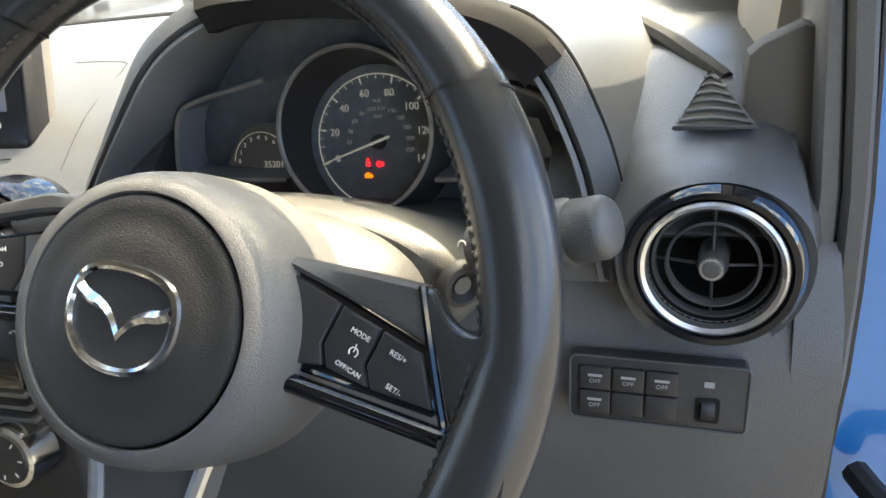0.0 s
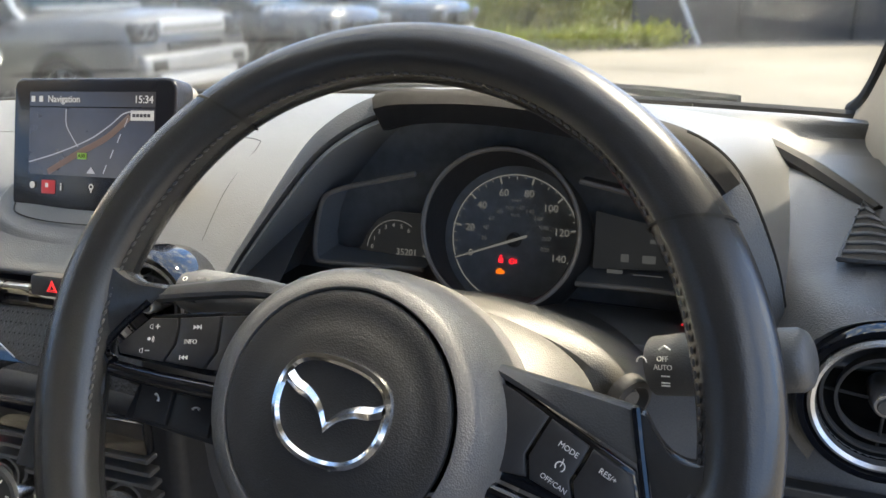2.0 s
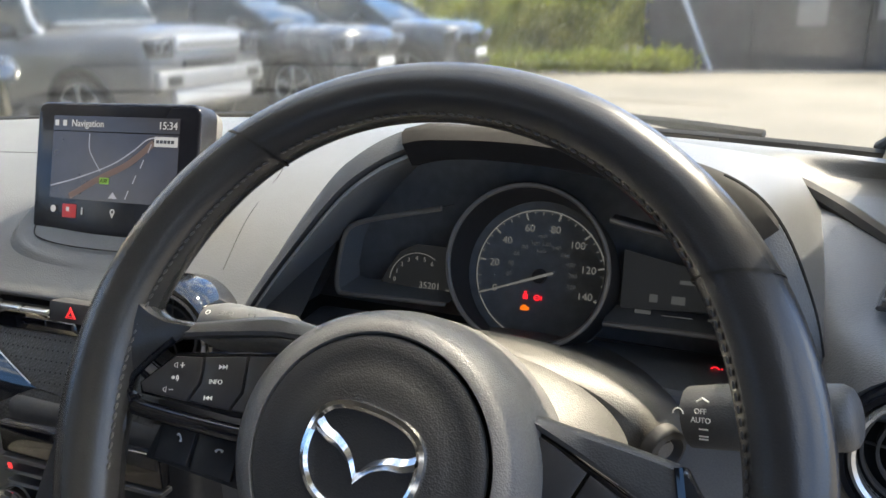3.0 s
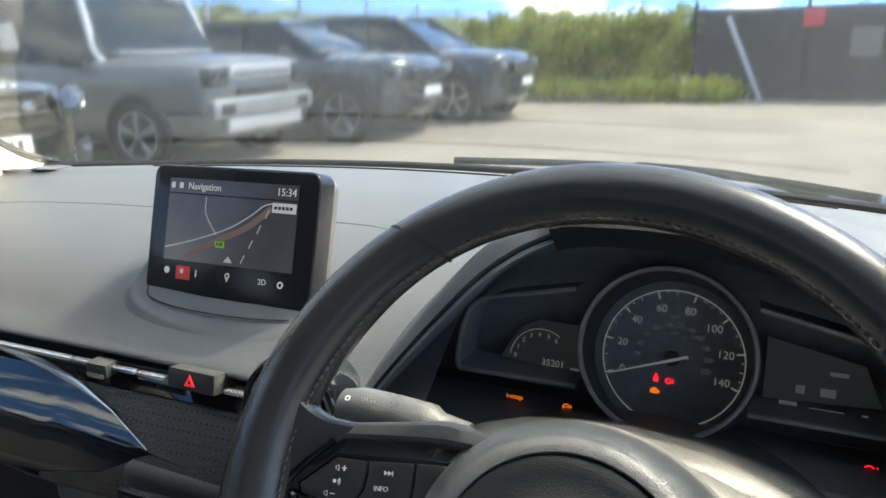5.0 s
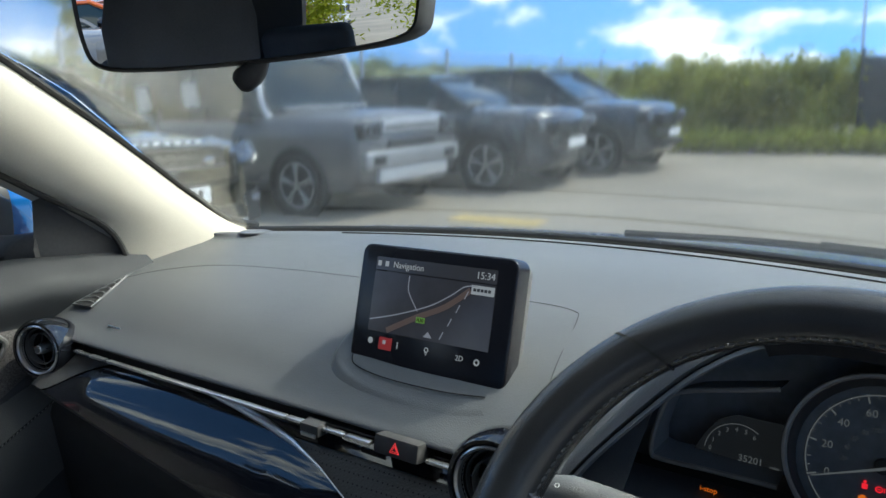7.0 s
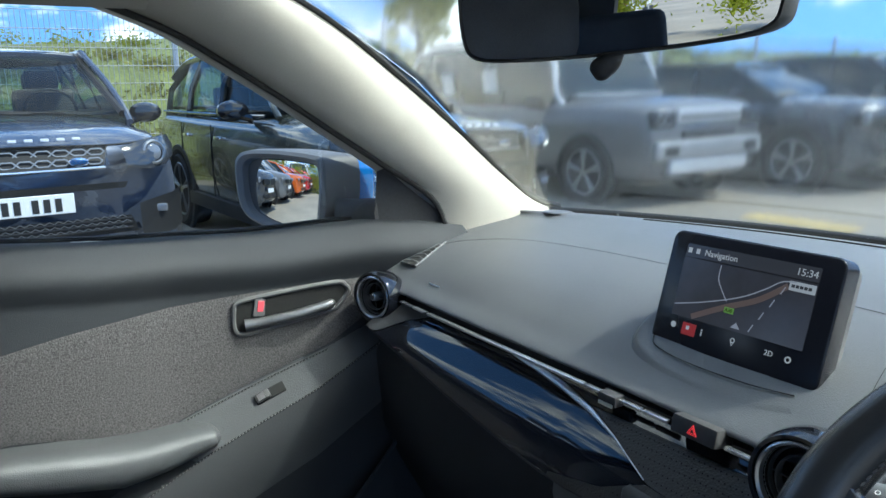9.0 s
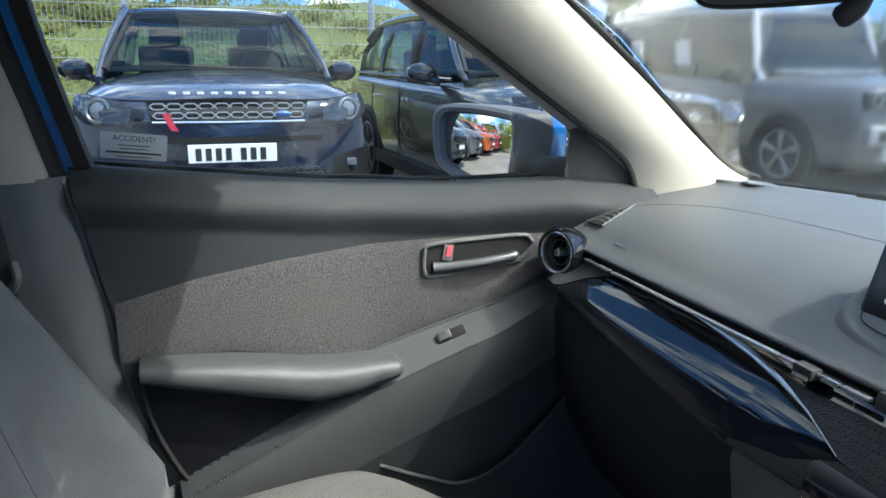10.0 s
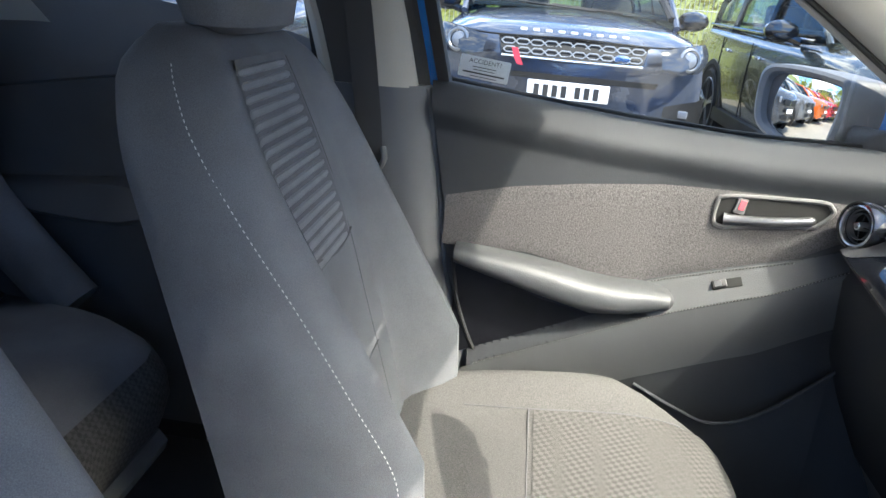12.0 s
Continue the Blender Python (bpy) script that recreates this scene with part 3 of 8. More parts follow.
part("display_tray", loft(rows), M_PAD, dash, "soft tray under the display")
M_MAP = material("lit_map_grey", (0.02, 0.02, 0.025), 0.15, emit=(0.30, 0.29, 0.34), glow=0.022, vary=0.2, vary_scale=20)
M_BAR = material("lit_header", (0.02, 0.02, 0.025), 0.15, emit=(0.35, 0.35, 0.4), glow=0.02)
M_ROAD = material("lit_road", (0.16, 0.16, 0.18), 0.3, emit=(0.8, 0.82, 0.95), glow=0.06)
M_TEXT = material("lit_white", (0.26, 0.26, 0.27), 0.4, emit=(0.95, 0.97, 1.0), glow=0.07)
M_REDBOX = material("lit_red_box", (0.3, 0.02, 0.02), 0.4, emit=(0.9, 0.06, 0.07), glow=0.04)
M_BROWN = material("lit_brown_road", (0.04, 0.028, 0.025), 0.4, emit=(0.45, 0.29, 0.24), glow=0.045)
M_GREENLIT = material("lit_green", (0.1, 0.3, 0.05), 0.4, emit=(0.45, 0.75, 0.12), glow=0.05)
picture = part("map_view", plate(rounded(0.150, 0.064, 0.001), 0.0004, pose(0, 0.0035, 0.0006)), M_MAP, display, "lit grey road map", smooth=False)
part("header_bar", plate(rounded(0.150, 0.014, 0.001), 0.0004, pose(0, 0.0435, 0.0006)), M_BAR, display, smooth=False)
def road(pts, w, mat, z):
    bm = bmesh.new()
    P = smooth_line([(x, y, z) for x, y in pts], 24)
    rows = []
    for i, p in enumerate(P):
        d = (P[min(i + 1, 23)] - P[max(i - 1, 0)]).normalized()
        s = Vector((-d.y, d.x, 0)) * w / 2
        rows.append([p - s, p + s])
    return loft(rows, bm=bm)
part("road_line", road(((-0.074, -0.017), (-0.04, -0.008), (0.0, 0.006), (0.025, 0.020), (0.040, 0.0305), (0.055, 0.033)), 0.0012, M_ROAD, 0.0012), M_ROAD, picture)
part("road_line", road(((-0.0285, 0.034), (-0.028, 0.020), (-0.022, 0.010), (-0.013, -0.001)), 0.0011, M_ROAD, 0.0012), M_ROAD, picture)
part("trunk_road", road(((-0.05, -0.026), (-0.015, -0.008), (0.02, 0.008), (0.047, 0.028)), 0.006, M_BROWN, 0.0009), M_BROWN, picture)
for k in range(4):
    part("lane_dash", road(((0.018 + 0.0078 * k, -0.025 + 0.0145 * k), (0.0215 + 0.0078 * k, -0.017 + 0.0145 * k)), 0.0012, M_ROAD, 0.0012), M_ROAD, picture)
part("name_box", plate(rounded(0.026, 0.009, 0.0005), 0.0003, pose(0.061, 0.029, 0.0012)), M_TEXT, picture, smooth=False)
for k in range(5):
    part("name_bar", plate(rounded(0.0032, 0.003, 0.0002), 0.0003, pose(0.052 + 0.0042 * k, 0.029, 0.0017)), M_BAR, picture, smooth=False)
sign = part("road_sign", plate(rounded(0.011, 0.006, 0.0006), 0.0003, pose(-0.008, -0.0095, 0.0013)), M_GREENLIT, picture, smooth=False)
words("A30", 0.0052, pose(-0.008, -0.0095, 0.0018), M_GAP, sign)
words("Navigation", 0.0092, pose(-0.0315, 0.0432, 0.0014), M_TEXT, display, label="small white lettering")
words("15:34", 0.0098, pose(0.0625, 0.0432, 0.0014), M_TEXT, display, label="small white clock digits")
words("2D", 0.0075, pose(0.044, -0.0395, 0.0012), M_TEXT, display)
part("menu_button", plate(rounded(0.017, 0.013, 0.001), 0.0004, pose(-0.0495, -0.040, 0.0006)), M_REDBOX, display, "lit red menu button", smooth=False)
part("menu_icon", lathe([(0, 0.0002), (0.0032, 0.0002), (0.0034, 0.0)], 16, pose(-0.069, -0.039, 0.0012)), M_TEXT, display)
part("menu_icon", box(0.0036, 0.0042, 0.0003, (-0.0505, -0.0385, 0.0014)), M_TEXT, display)
bm = box(0.0014, 0.0045, 0.0003, (-0.033, -0.0405, 0.0012))
part("menu_icon", box(0.0016, 0.0016, 0.0003, (-0.033, -0.0368, 0.0012), bm=bm), M_TEXT, display)
bm = tube([(0.004 + 0.0022 * math.cos(t), -0.0378 + 0.0022 * math.sin(t), 0.0012) for t in (math.pi * k / 6 for k in range(12))], 0.0006, 5, closed=True)
part("menu_icon", tube([(0.0025, -0.0395, 0.0012), (0.004, -0.0432, 0.0012), (0.0055, -0.0395, 0.0012)], 0.0005, 5, bm=bm), M_TEXT, display)
part("menu_icon", tube([(0.064 + 0.0026 * math.cos(t), -0.040 + 0.0026 * math.sin(t), 0.0012) for t in (math.pi * k / 6 for k in range(12))], 0.0008, 5, closed=True), M_TEXT, display)
part("ship_mark", plate([(-0.002, -0.0255), (0.0085, -0.0255), (0.00325, -0.0195)], 0.0003, pose(0, 0, 0.0014)), M_ROAD, picture, smooth=False)
for x in (-0.070, -0.060):
    part("menu_icon", box(0.0045, 0.0055, 0.0003, (x, 0.0435, 0.0012)), M_TEXT, display)

# ---------------------------------------------------------------- instruments
hood_pts = [(0.150, 0.235, 0.938), (0.176, 0.238, 0.978), (0.222, 0.240, 1.032), (0.266, 0.243, 1.076), (0.310, 0.258, 1.098), (0.370, 0.262, 1.101),
            (0.440, 0.260, 1.093), (0.490, 0.255, 1.078), (0.522, 0.248, 1.054), (0.543, 0.240, 1.012), (0.553, 0.236, 0.975), (0.561, 0.232, 0.925)]
rim_line = smooth_line(hood_pts, 72)
cluster = thing("instrument_cluster", "black instrument binnacle with a round speedometer and two side displays", "instrument cluster")


M_SHROUD = material("binnacle_black", (0.17, 0.18, 0.195), 0.6, grain=0.2, scale=800, vary=0.15)


def shrink(p, f, y):
    return Vector((0.366 + (p.x - 0.366) * f, y, 0.93 + (p.z - 0.93) * f))


def hood_back(p, k):
    """A point of the hood, k of the way from its rim to where it dies into the dash top."""
    q = Vector((0.366 + (p.x - 0.366) * (1 + 0.22 * k), p.y + 0.36 * k, p.z))
    low_z = 1.038
    q.z = p.z + (low_z - p.z) * k ** 1.5 if p.z > low_z else p.z + (low_z - p.z) * k ** 0.9
    return q


def band_out(p):
    """The outer edge of the rolled band round the opening: wide beside the pillar, narrow over the middle."""
    c = Vector((0.366, p.y, 0.93))
    f = max(0.0, min(1.0, (p.x - 0.45) / 0.07))
    g = max(0.0, min(1.0, (p.x - 0.20) / 0.06)) * max(0.0, min(1.0, (0.335 - p.x) / 0.025))
    n = (p - c).normalized()
    return p + n * (0.011 + 0.008 * f * f * (3 - 2 * f) + 0.005 * g) + Vector((0, 0.010, 0))


outer_line = [band_out(p) for p in rim_line]
left_of, right_of = [p for p in rim_line if p.x <= 0.308], [p for p in rim_line if p.x >= 0.518]
for seg in (left_of, right_of):
    part("rim_band", loft([[p + Vector((0, 0.004, 0)) for p in seg], [p.lerp(band_out(p), 0.25) + Vector((0, -0.004, 0)) for p in seg], [p.lerp(band_out(p), 0.7) + Vector((0, -0.0035, 0)) for p in seg], [band_out(p) + Vector((0, -0.001, 0)) for p in seg], [band_out(p) + Vector((0, 0.004, 0)) for p in seg]]), M_PAD, cluster, "soft grained band round the binnacle")
# dark visor lip over the middle of the opening
M_MATT = material("deep_matt_black", (0.010, 0.010, 0.011), 0.85, vary=0.2, scale=200, spec=0.2)
lip = [p for p in rim_line if 0.300 <= p.x <= 0.524]
def lip_section(p):
    o = band_out(p)
    return [shrink(p, 0.95, p.y + 0.050), shrink(p, 0.945, p.y + 0.004), shrink(p, 0.955, p.y - 0.006), p.lerp(o, 0.5) + Vector((0, -0.013, 0)), o + Vector((0, -0.012, -0.0010)), o + Vector((0, -0.006, 0.0012)), o + Vector((0, 0.014, 0.0002))]


part("visor_lip", loft([lip_section(p) for p in lip], closed=True, caps=True), M_MATT, cluster, "matt black visor lip")
hood_rows = [[hood_back(p, k / 14) for p in outer_line] for k in range(15)]
part("hood", loft(hood_rows), M_PAD, cluster)
groove = [p for p in outer_line if p.x > 0.50]
part("hood_joint", tube([p + Vector((0.0, 0.0025, 0.0012)) for p in groove], 0.0014, 6), M_GAP, cluster)
part("shroud", loft([rim_line, [shrink(p, 0.985, p.y - 0.002) for p in rim_line], [shrink(p, 0.972, p.y + 0.006) for p in rim_line], [shrink(p, 0.968, 0.31) for p in rim_line], [shrink(p, 0.955, 0.356) for p in rim_line]]), M_SHROUD, cluster)
bm = bmesh.new()
bm.faces.new([bm.verts.new(shrink(p, 0.965, 0.3575)) for p in rim_line])
part("back_panel", bm, M_CLUSTER, cluster, smooth=False)
part("lower_lip", box(0.40, 0.10, 0.02, (0.366, 0.30, 0.922), 0.006), M_SHROUD, cluster)
DIAL = facing((0.3745, 0.347, 0.9820), (0, -0.97, 0.24)) @ Matrix.Scale(0.965, 4)
RING = facing((0.3735, 0.302, 1.0045), (0, -0.97, 0.24)) @ Matrix.Scale(0.965, 4)
def dial_circle(r, h, f):
    m = Matrix.Translation(DIAL.translation.lerp(RING.translation, f)) @ DIAL.to_3x3().to_4x4()
    return [m @ Vector((r * math.cos(2 * math.pi * k / 72), r * math.sin(2 * math.pi * k / 72), h)) for k in range(72)]
part("dial_ring", loft([dial_circle(0.067, 0.0, 0), dial_circle(0.0665, -0.002, 1), dial_circle(0.0660, 0.001, 1), dial_circle(0.0615, 0.001, 1), dial_circle(0.0605, -0.002, 1), dial_circle(0.0625, 0.003, 0)], closed=True), M_BLACK, cluster)
M_DULL = material("dull_bronze_grey", (0.30, 0.28, 0.26), 0.38, 0.4, vary=0.12, scale=90)
part("dial_bezel", lathe([(0.0660, 0.0005), (0.0652, 0.0026), (0.0630, 0.0026), (0.0615, 0.0005)], 72, RING), M_DULL, cluster, "dull grey bezel")
part("dial_face", lathe([(0, 0.002), (0.068, 0.002)], 56, DIAL), M_CLUSTER, cluster)
M_DIAL = material("lit_dial_white", (0.07, 0.07, 0.07), 0.5, emit=(0.82, 0.86, 0.9), glow=0.03)
M_DIM = material("lit_dial_grey", (0.09, 0.09, 0.09), 0.5, emit=(0.5, 0.55, 0.6), glow=0.02)
arc_pts = [(0.0552 * math.cos(radians(a)), 0.0552 * math.sin(radians(a)), 0.003) for a in range(198, -160, -4)]
bm = tube([DIAL @ Vector(p) for p in arc_pts], 0.0006, 5)
part("scale_arc", bm, M_DIAL, cluster)
def dial_angle(mph):
    return radians(199.8 - 1.5671 * mph)
for mph in range(0, 141, 5):
    a = dial_angle(mph)
    big = mph % 20 == 0
    r0, r1 = (0.0490, 0.0562) if big else (0.0512 if mph % 10 == 0 else 0.0522, 0.0542)
    part("scale_tick", box(r1 - r0, 0.0014 if big else 0.0007, 0.0006, turn=DIAL @ pose((r0 + r1) / 2 * math.cos(a), (r0 + r1) / 2 * math.sin(a), 0.003, 0, 0, math.degrees(a))), M_DIAL, cluster)
    if big:
        words(str(mph), 0.0088, DIAL @ pose(0.0410 * math.cos(a), 0.0410 * math.sin(a), 0.0028), M_DIAL, cluster, "numeral")
for kmh in range(20, 221, 20):
    a = dial_angle(kmh / 1.609)
    words(str(kmh), 0.0052, DIAL @ pose(0.0275 * math.cos(a), 0.0275 * math.sin(a), 0.0028), M_DIM, cluster, "numeral")
words("mph", 0.0045, DIAL @ pose(0.0, 0.034, 0.0028), M_DIM, cluster)
words("km/h", 0.0038, DIAL @ pose(0.0, 0.021, 0.0028), M_DIM, cluster)
a = dial_angle(0)
part("needle", loft([[DIAL @ (pose(0, 0, 0.0125, 0, 0, math.degrees(a)) @ Vector(p)) for p in r] for r in (((-0.014, -0.0012, 0), (-0.014, 0.0012, 0)), ((0, -0.0012, 0.0006), (0, 0.0012, 0.0006)), ((0.0515, -0.0005, 0), (0.0515, 0.0005, 0)))]), M_DIAL, cluster, "white pointer")
part("needle_hub", lathe([(0, 0.009), (0.0055, 0.0085), (0.0065, 0.003)], 30, DIAL), M_BLACK, cluster)
M_AMBER = material("lit_amber", (0.4, 0.15, 0.02), 0.5, emit=(1.0, 0.20, 0.015), glow=0.20)
M_WARN = material("lit_warning_red", (0.4, 0.02, 0.02), 0.5, emit=(1.0, 0.02, 0.04), glow=0.30)
M_BLUELIT = material("lit_blue", (0.02, 0.05, 0.4), 0.5, emit=(0.05, 0.14, 1.0), glow=0.8)


def icon(u, v, mat, shape, name, size=0.0042, frame_m=DIAL):
    """A small warning lamp symbol."""
    m = frame_m @ pose(u, v, 0.003)
    bm = bmesh.new()
    if shape == "ring":
        tube([m @ Vector((size * 0.7 * math.cos(t), size * 0.6 * math.sin(t), 0)) for t in (math.pi * k / 6 for k in range(12))], size * 0.14, 4, closed=True, bm=bm)
        box(size * 0.9, size * 0.18, 0.0003, turn=m, bm=bm)
        box(size * 0.2, size * 1.1, 0.0003, turn=m @ pose(size * 1.05, 0, 0), bm=bm)
    elif shape == "belt":
        lathe([(0, 0.0003), (size * 0.3, 0.0003)], 10, m @ pose(0, size * 0.65, 0), bm=bm)
        box(size * 0.95, size * 1.0, 0.0003, turn=m @ pose(0, -size * 0.2, 0), bm=bm, taper=None)
    elif shape == "block":
        box(size * 1.5, size * 0.8, 0.0003, turn=m, bm=bm)
        box(size * 0.8, size * 0.3, 0.0003, turn=m @ pose(0, size * 0.55, 0), bm=bm)
        box(size * 0.25, size * 0.5, 0.0003, turn=m @ pose(size * 0.9, 0, 0), bm=bm)
    else:
        box(size * 1.5, size * 0.15, 0.0003, turn=m @ pose(0, size * 0.5, 0), bm=bm)
        box(size * 1.5, size * 0.15, 0.0003, turn=m @ pose(0, -size * 0.5, 0), bm=bm)
        for s in (-1, 1):
            box(size * 0.15, size * 1.1, 0.0003, turn=m @ pose(s * size * 0.72, 0, 0), bm=bm)
            box(size * 0.3, size * 0.15, 0.0003, turn=m @ pose(s * size * 0.35, 0, 0), bm=bm)
    return part(name, bm, mat, cluster, smooth=False)


icon(-0.011, -0.0175, M_WARN, "belt", "seat_belt_lamp")
icon(-0.001, -0.0185, M_WARN, "ring", "door_lamp", 0.0035)
icon(-0.0115, -0.0285, M_AMBER, "block", "engine_lamp")
FLAT = facing((0.375, 0.336, 0.9775), (0, -0.97, 0.24))
words("i-stop", 0.0062, FLAT @ pose(-0.122, -0.042, 0.003), M_AMBER, cluster, label="small amber lettering")
icon(-0.124, -0.051, M_BLUELIT, "belt", "coolant_lamp", 0.003, FLAT)
icon(-0.078, -0.043, M_AMBER, "ring", "steering_lamp", 0.0038, FLAT)
icon(-0.057, -0.043, M_WARN, "box", "battery_lamp", 0.0036, FLAT)
icon(0.043, -0.054, M_AMBER, "block", "lamp_mark", 0.0036, FLAT)
icon(0.138, -0.049, M_WARN, "ring", "brake_lamp", 0.0046, FLAT)

SIDE = [(-0.064, 1.045), (-0.100, 1.037), (-0.130, 1.030), (-0.146, 1.022), (-0.154, 1.004), (-0.160, 0.980), (-0.160, 0.967), (-0.152, 0.9645), (-0.110, 0.965), (-0.062, 0.965)]
M_LCD = material("lcd_grey", (0.032, 0.035, 0.040), 0.5, emit=(0.5, 0.55, 0.6), glow=0.004)
for s in (-1, 1):
    pts = [Vector((0.370 - s * x, 0.305, z)) for x, z in SIDE]
    part("display_frame", tube(smooth_line(pts, 48), 0.0021, 8), M_DULL, cluster, "thin grey frame of a side display")
    part("display_well", loft([pts, [Vector((0.370 + (p.x - 0.370) * 0.98, 0.340, 0.985 + (p.z - 0.985) * 0.92)) for p in pts]]), M_SHROUD, cluster)
    lcd = [(-0.067, 0.024), (-0.106, 0.025), (-0.120, 0.018), (-0.130, 0.004), (-0.137, -0.010), (-0.067, -0.015)]
    if s > 0:
        lcd = [(-0.066, 0.035), (-0.130, 0.022), (-0.142, -0.006), (-0.066, -0.010)]
    part("lcd", plate([(-s * x, y) for x, y in lcd], 0.001, FLAT @ pose(0, 0, 0.002)), M_LCD, cluster, smooth=False)
arc_m = FLAT @ pose(-0.103, -0.0085, 0.003)
part("rev_arc", tube([arc_m @ Vector((0.026 * math.cos(radians(a)), 0.026 * math.sin(radians(a)), 0)) for a in range(175, 50, -6)], 0.0004, 4), M_DIAL, cluster)
for k in range(7):
    a = radians(175 - 20 * k)
    words(str(k), 0.0052, arc_m @ pose(0.0215 * math.cos(a), 0.0215 * math.sin(a), 0), M_DIAL, cluster, "numeral")
words("35201", 0.0078, FLAT @ pose(-0.092, -0.0095, 0.003), M_DIAL, cluster, "odometer_digits")
words("miles", 0.0036, FLAT @ pose(-0.0735, -0.0115, 0.003), M_DIAL, cluster)
for u, v, w, h in ((0.090, 0.000, 0.006, 0.006), (0.108, 0.000, 0.010, 0.006), (0.114, 0.014, 0.012, 0.003), (0.083, -0.011, 0.012, 0.003), (0.108, -0.0125, 0.022, 0.001), (0.132, -0.013, 0.004, 0.003)):
    part("lcd_mark", box(w, h, 0.0003, turn=FLAT @ pose(u, v, 0.0035)), M_DIM, cluster)

# ---------------------------------------------------------------- steering column and stalks
M_COWL = material("grained_cowl_black", (0.105, 0.103, 0.098), 0.42, grain=0.22, scale=1000, vary=0.12, vary_scale=9, kind="leather")
column = thing("steering_column", "black grained steering column shroud with two stalks", "steering column")
COWL = ((0.085, 0.962, 0.060, 0.036, 0.0), (0.10, 0.960, 0.080, 0.044, 0.0), (0.125, 0.955, 0.097, 0.051, 0.0), (0.150, 0.951, 0.105, 0.056, 0.0), (0.160, 0.950, 0.1062, 0.0565, 0.0), (0.1645, 0.9495, 0.1045, 0.0550, 0.0),
        (0.1655, 0.947, 0.104, 0.054, 1.0), (0.169, 0.946, 0.106, 0.054, 1.0), (0.1705, 0.945, 0.116, 0.0555, 0.25), (0.177, 0.944, 0.1235, 0.0560, 0.0), (0.188, 0.942, 0.128, 0.0565, 0.0), (0.20, 0.940, 0.130, 0.0570, 0.0),
        (0.22, 0.935, 0.1315, 0.0525, 0.0), (0.245, 0.928, 0.131, 0.045, 0.0), (0.28, 0.915, 0.128, 0.040, 0.0), (0.33, 0.90, 0.12, 0.04, 0.0))
sec = []
for y, z, w, h, g in COWL:
    ring = []
    for i in range(72):
        a = 2 * math.pi * i / 72
        groove = g * 0.010 * max(0.0, min(1.0, (abs(math.cos(a)) * w - 0.045) / 0.02))
        ring.append(Vector((0.364 + (w - groove) * math.cos(a), y, z + (h - groove) * math.sin(a))))
    sec.append(ring)
part("shroud", loft(sec, closed=True, caps=True), M_COWL, column)
part("ignition_ring", lathe([(0.006, -0.002), (0.010, 0.003), (0.013, 0.002), (0.014, -0.006)], 28, facing((0.4885, 0.170, 0.952), (0.72, -0.68, -0.1))), M_BLACK, column)
part("ignition_lock", lathe([(0, 0.0), (0.0055, 0.0), (0.006, -0.004)], 20, facing((0.4885, 0.170, 0.952), (0.72, -0.68, -0.1))), M_HARD, column, "dark lock barrel")
M_STALK = material("stalk_black", (0.072, 0.074, 0.077), 0.45, grain=0.15, scale=900, kind="leather", vary=0.1)
TWIST = Matrix.Translation((0.520, 0.172, 0.981)) @ pose(0, 0, 0, 0, -17, -22) @ Matrix.Translation((-0.520, -0.172, -0.981))
ST = TWIST @ Matrix.Translation((0.533, 0.168, 0.981)) @ pose(0, 0, 0, 0, 88, 4)
stalk = part("wiper_stalk", lathe([(0.0, -0.032), (0.0165, -0.032), (0.018, 0.006), (0.0175, 0.007), (0.0185, 0.009), (0.0182, 0.024), (0.0160, 0.028), (0.0165, 0.030), (0.0160, 0.044), (0.0140, 0.0475), (0.0110, 0.049), (0, 0.0495)], 36, ST), M_STALK, column, "black wiper stalk with white markings")
SF = TWIST @ facing((0.513, 0.1512, 0.9845), (-0.05, -0.94, 0.33))
words("OFF", 0.0040, SF @ pose(0.001, 0.0050, 0.002), M_WHITE, stalk)
words("AUTO", 0.0040, SF @ pose(0.001, 0.0005, 0.0018), M_WHITE, stalk)
for v, w in ((-0.0040, 0.005), (-0.0075, 0.005), (-0.0090, 0.005)):
    part("mark", box(w, 0.0007, 0.0005, turn=SF @ pose(0.002, v, 0.001)), M_WHITE, stalk)
part("mark", tube([SF @ Vector((-0.0015, 0.010, 0.001)), SF @ Vector((0.002, 0.012, 0.001)), SF @ Vector((0.0055, 0.010, 0.001))], 0.0005, 4), M_WHITE, stalk)
part("mark", tube([SF @ Vector((-0.012 + 0.003 * math.cos(t), 0.003 + 0.003 * math.sin(t), 0.0015)) for t in (math.pi * k / 6 for k in range(7))], 0.0004, 4), M_WHITE, stalk)
for k in range(4):
    part("mark", box(0.0014, 0.0055, 0.0005, turn=TWIST @ Matrix.Translation((0.533, 0.168, 0.981)) @ pose(0, 0, 0, 40 - 22 * k + 12, 0, 4) @ pose(0.004, -0.0182, 0, 90)), M_WHITE, stalk)
ST2 = Matrix.Translation((0.222, 0.176, 0.985)) @ pose(0, 0, 0, 0, -88, 0)
stalk2 = part("light_stalk", lathe([(0.0, -0.05), (0.009, -0.05), (0.0115, -0.03), (0.0155, -0.024), (0.0165, 0.004), (0.016, 0.006), (0.0165, 0.008), (0.0165, 0.028), (0.0155, 0.032), (0.013, 0.042), (0, 0.043)], 36, ST2), M_STALK, column, "black light stalk with white markings")
words("AUTO", 0.0040, facing((0.205, 0.166, 1.0005), (0, -0.55, 0.83)) @ pose(0, 0, 0.0012), M_SATINGREY, stalk2)
words("OFF", 0.0040, facing((0.224, 0.167, 1.0005), (0, -0.55, 0.83)) @ pose(0, 0, 0.0012), M_SATINGREY, stalk2)
SUNM = facing((0.190, 0.166, 0.9995), (0, -0.55, 0.83))
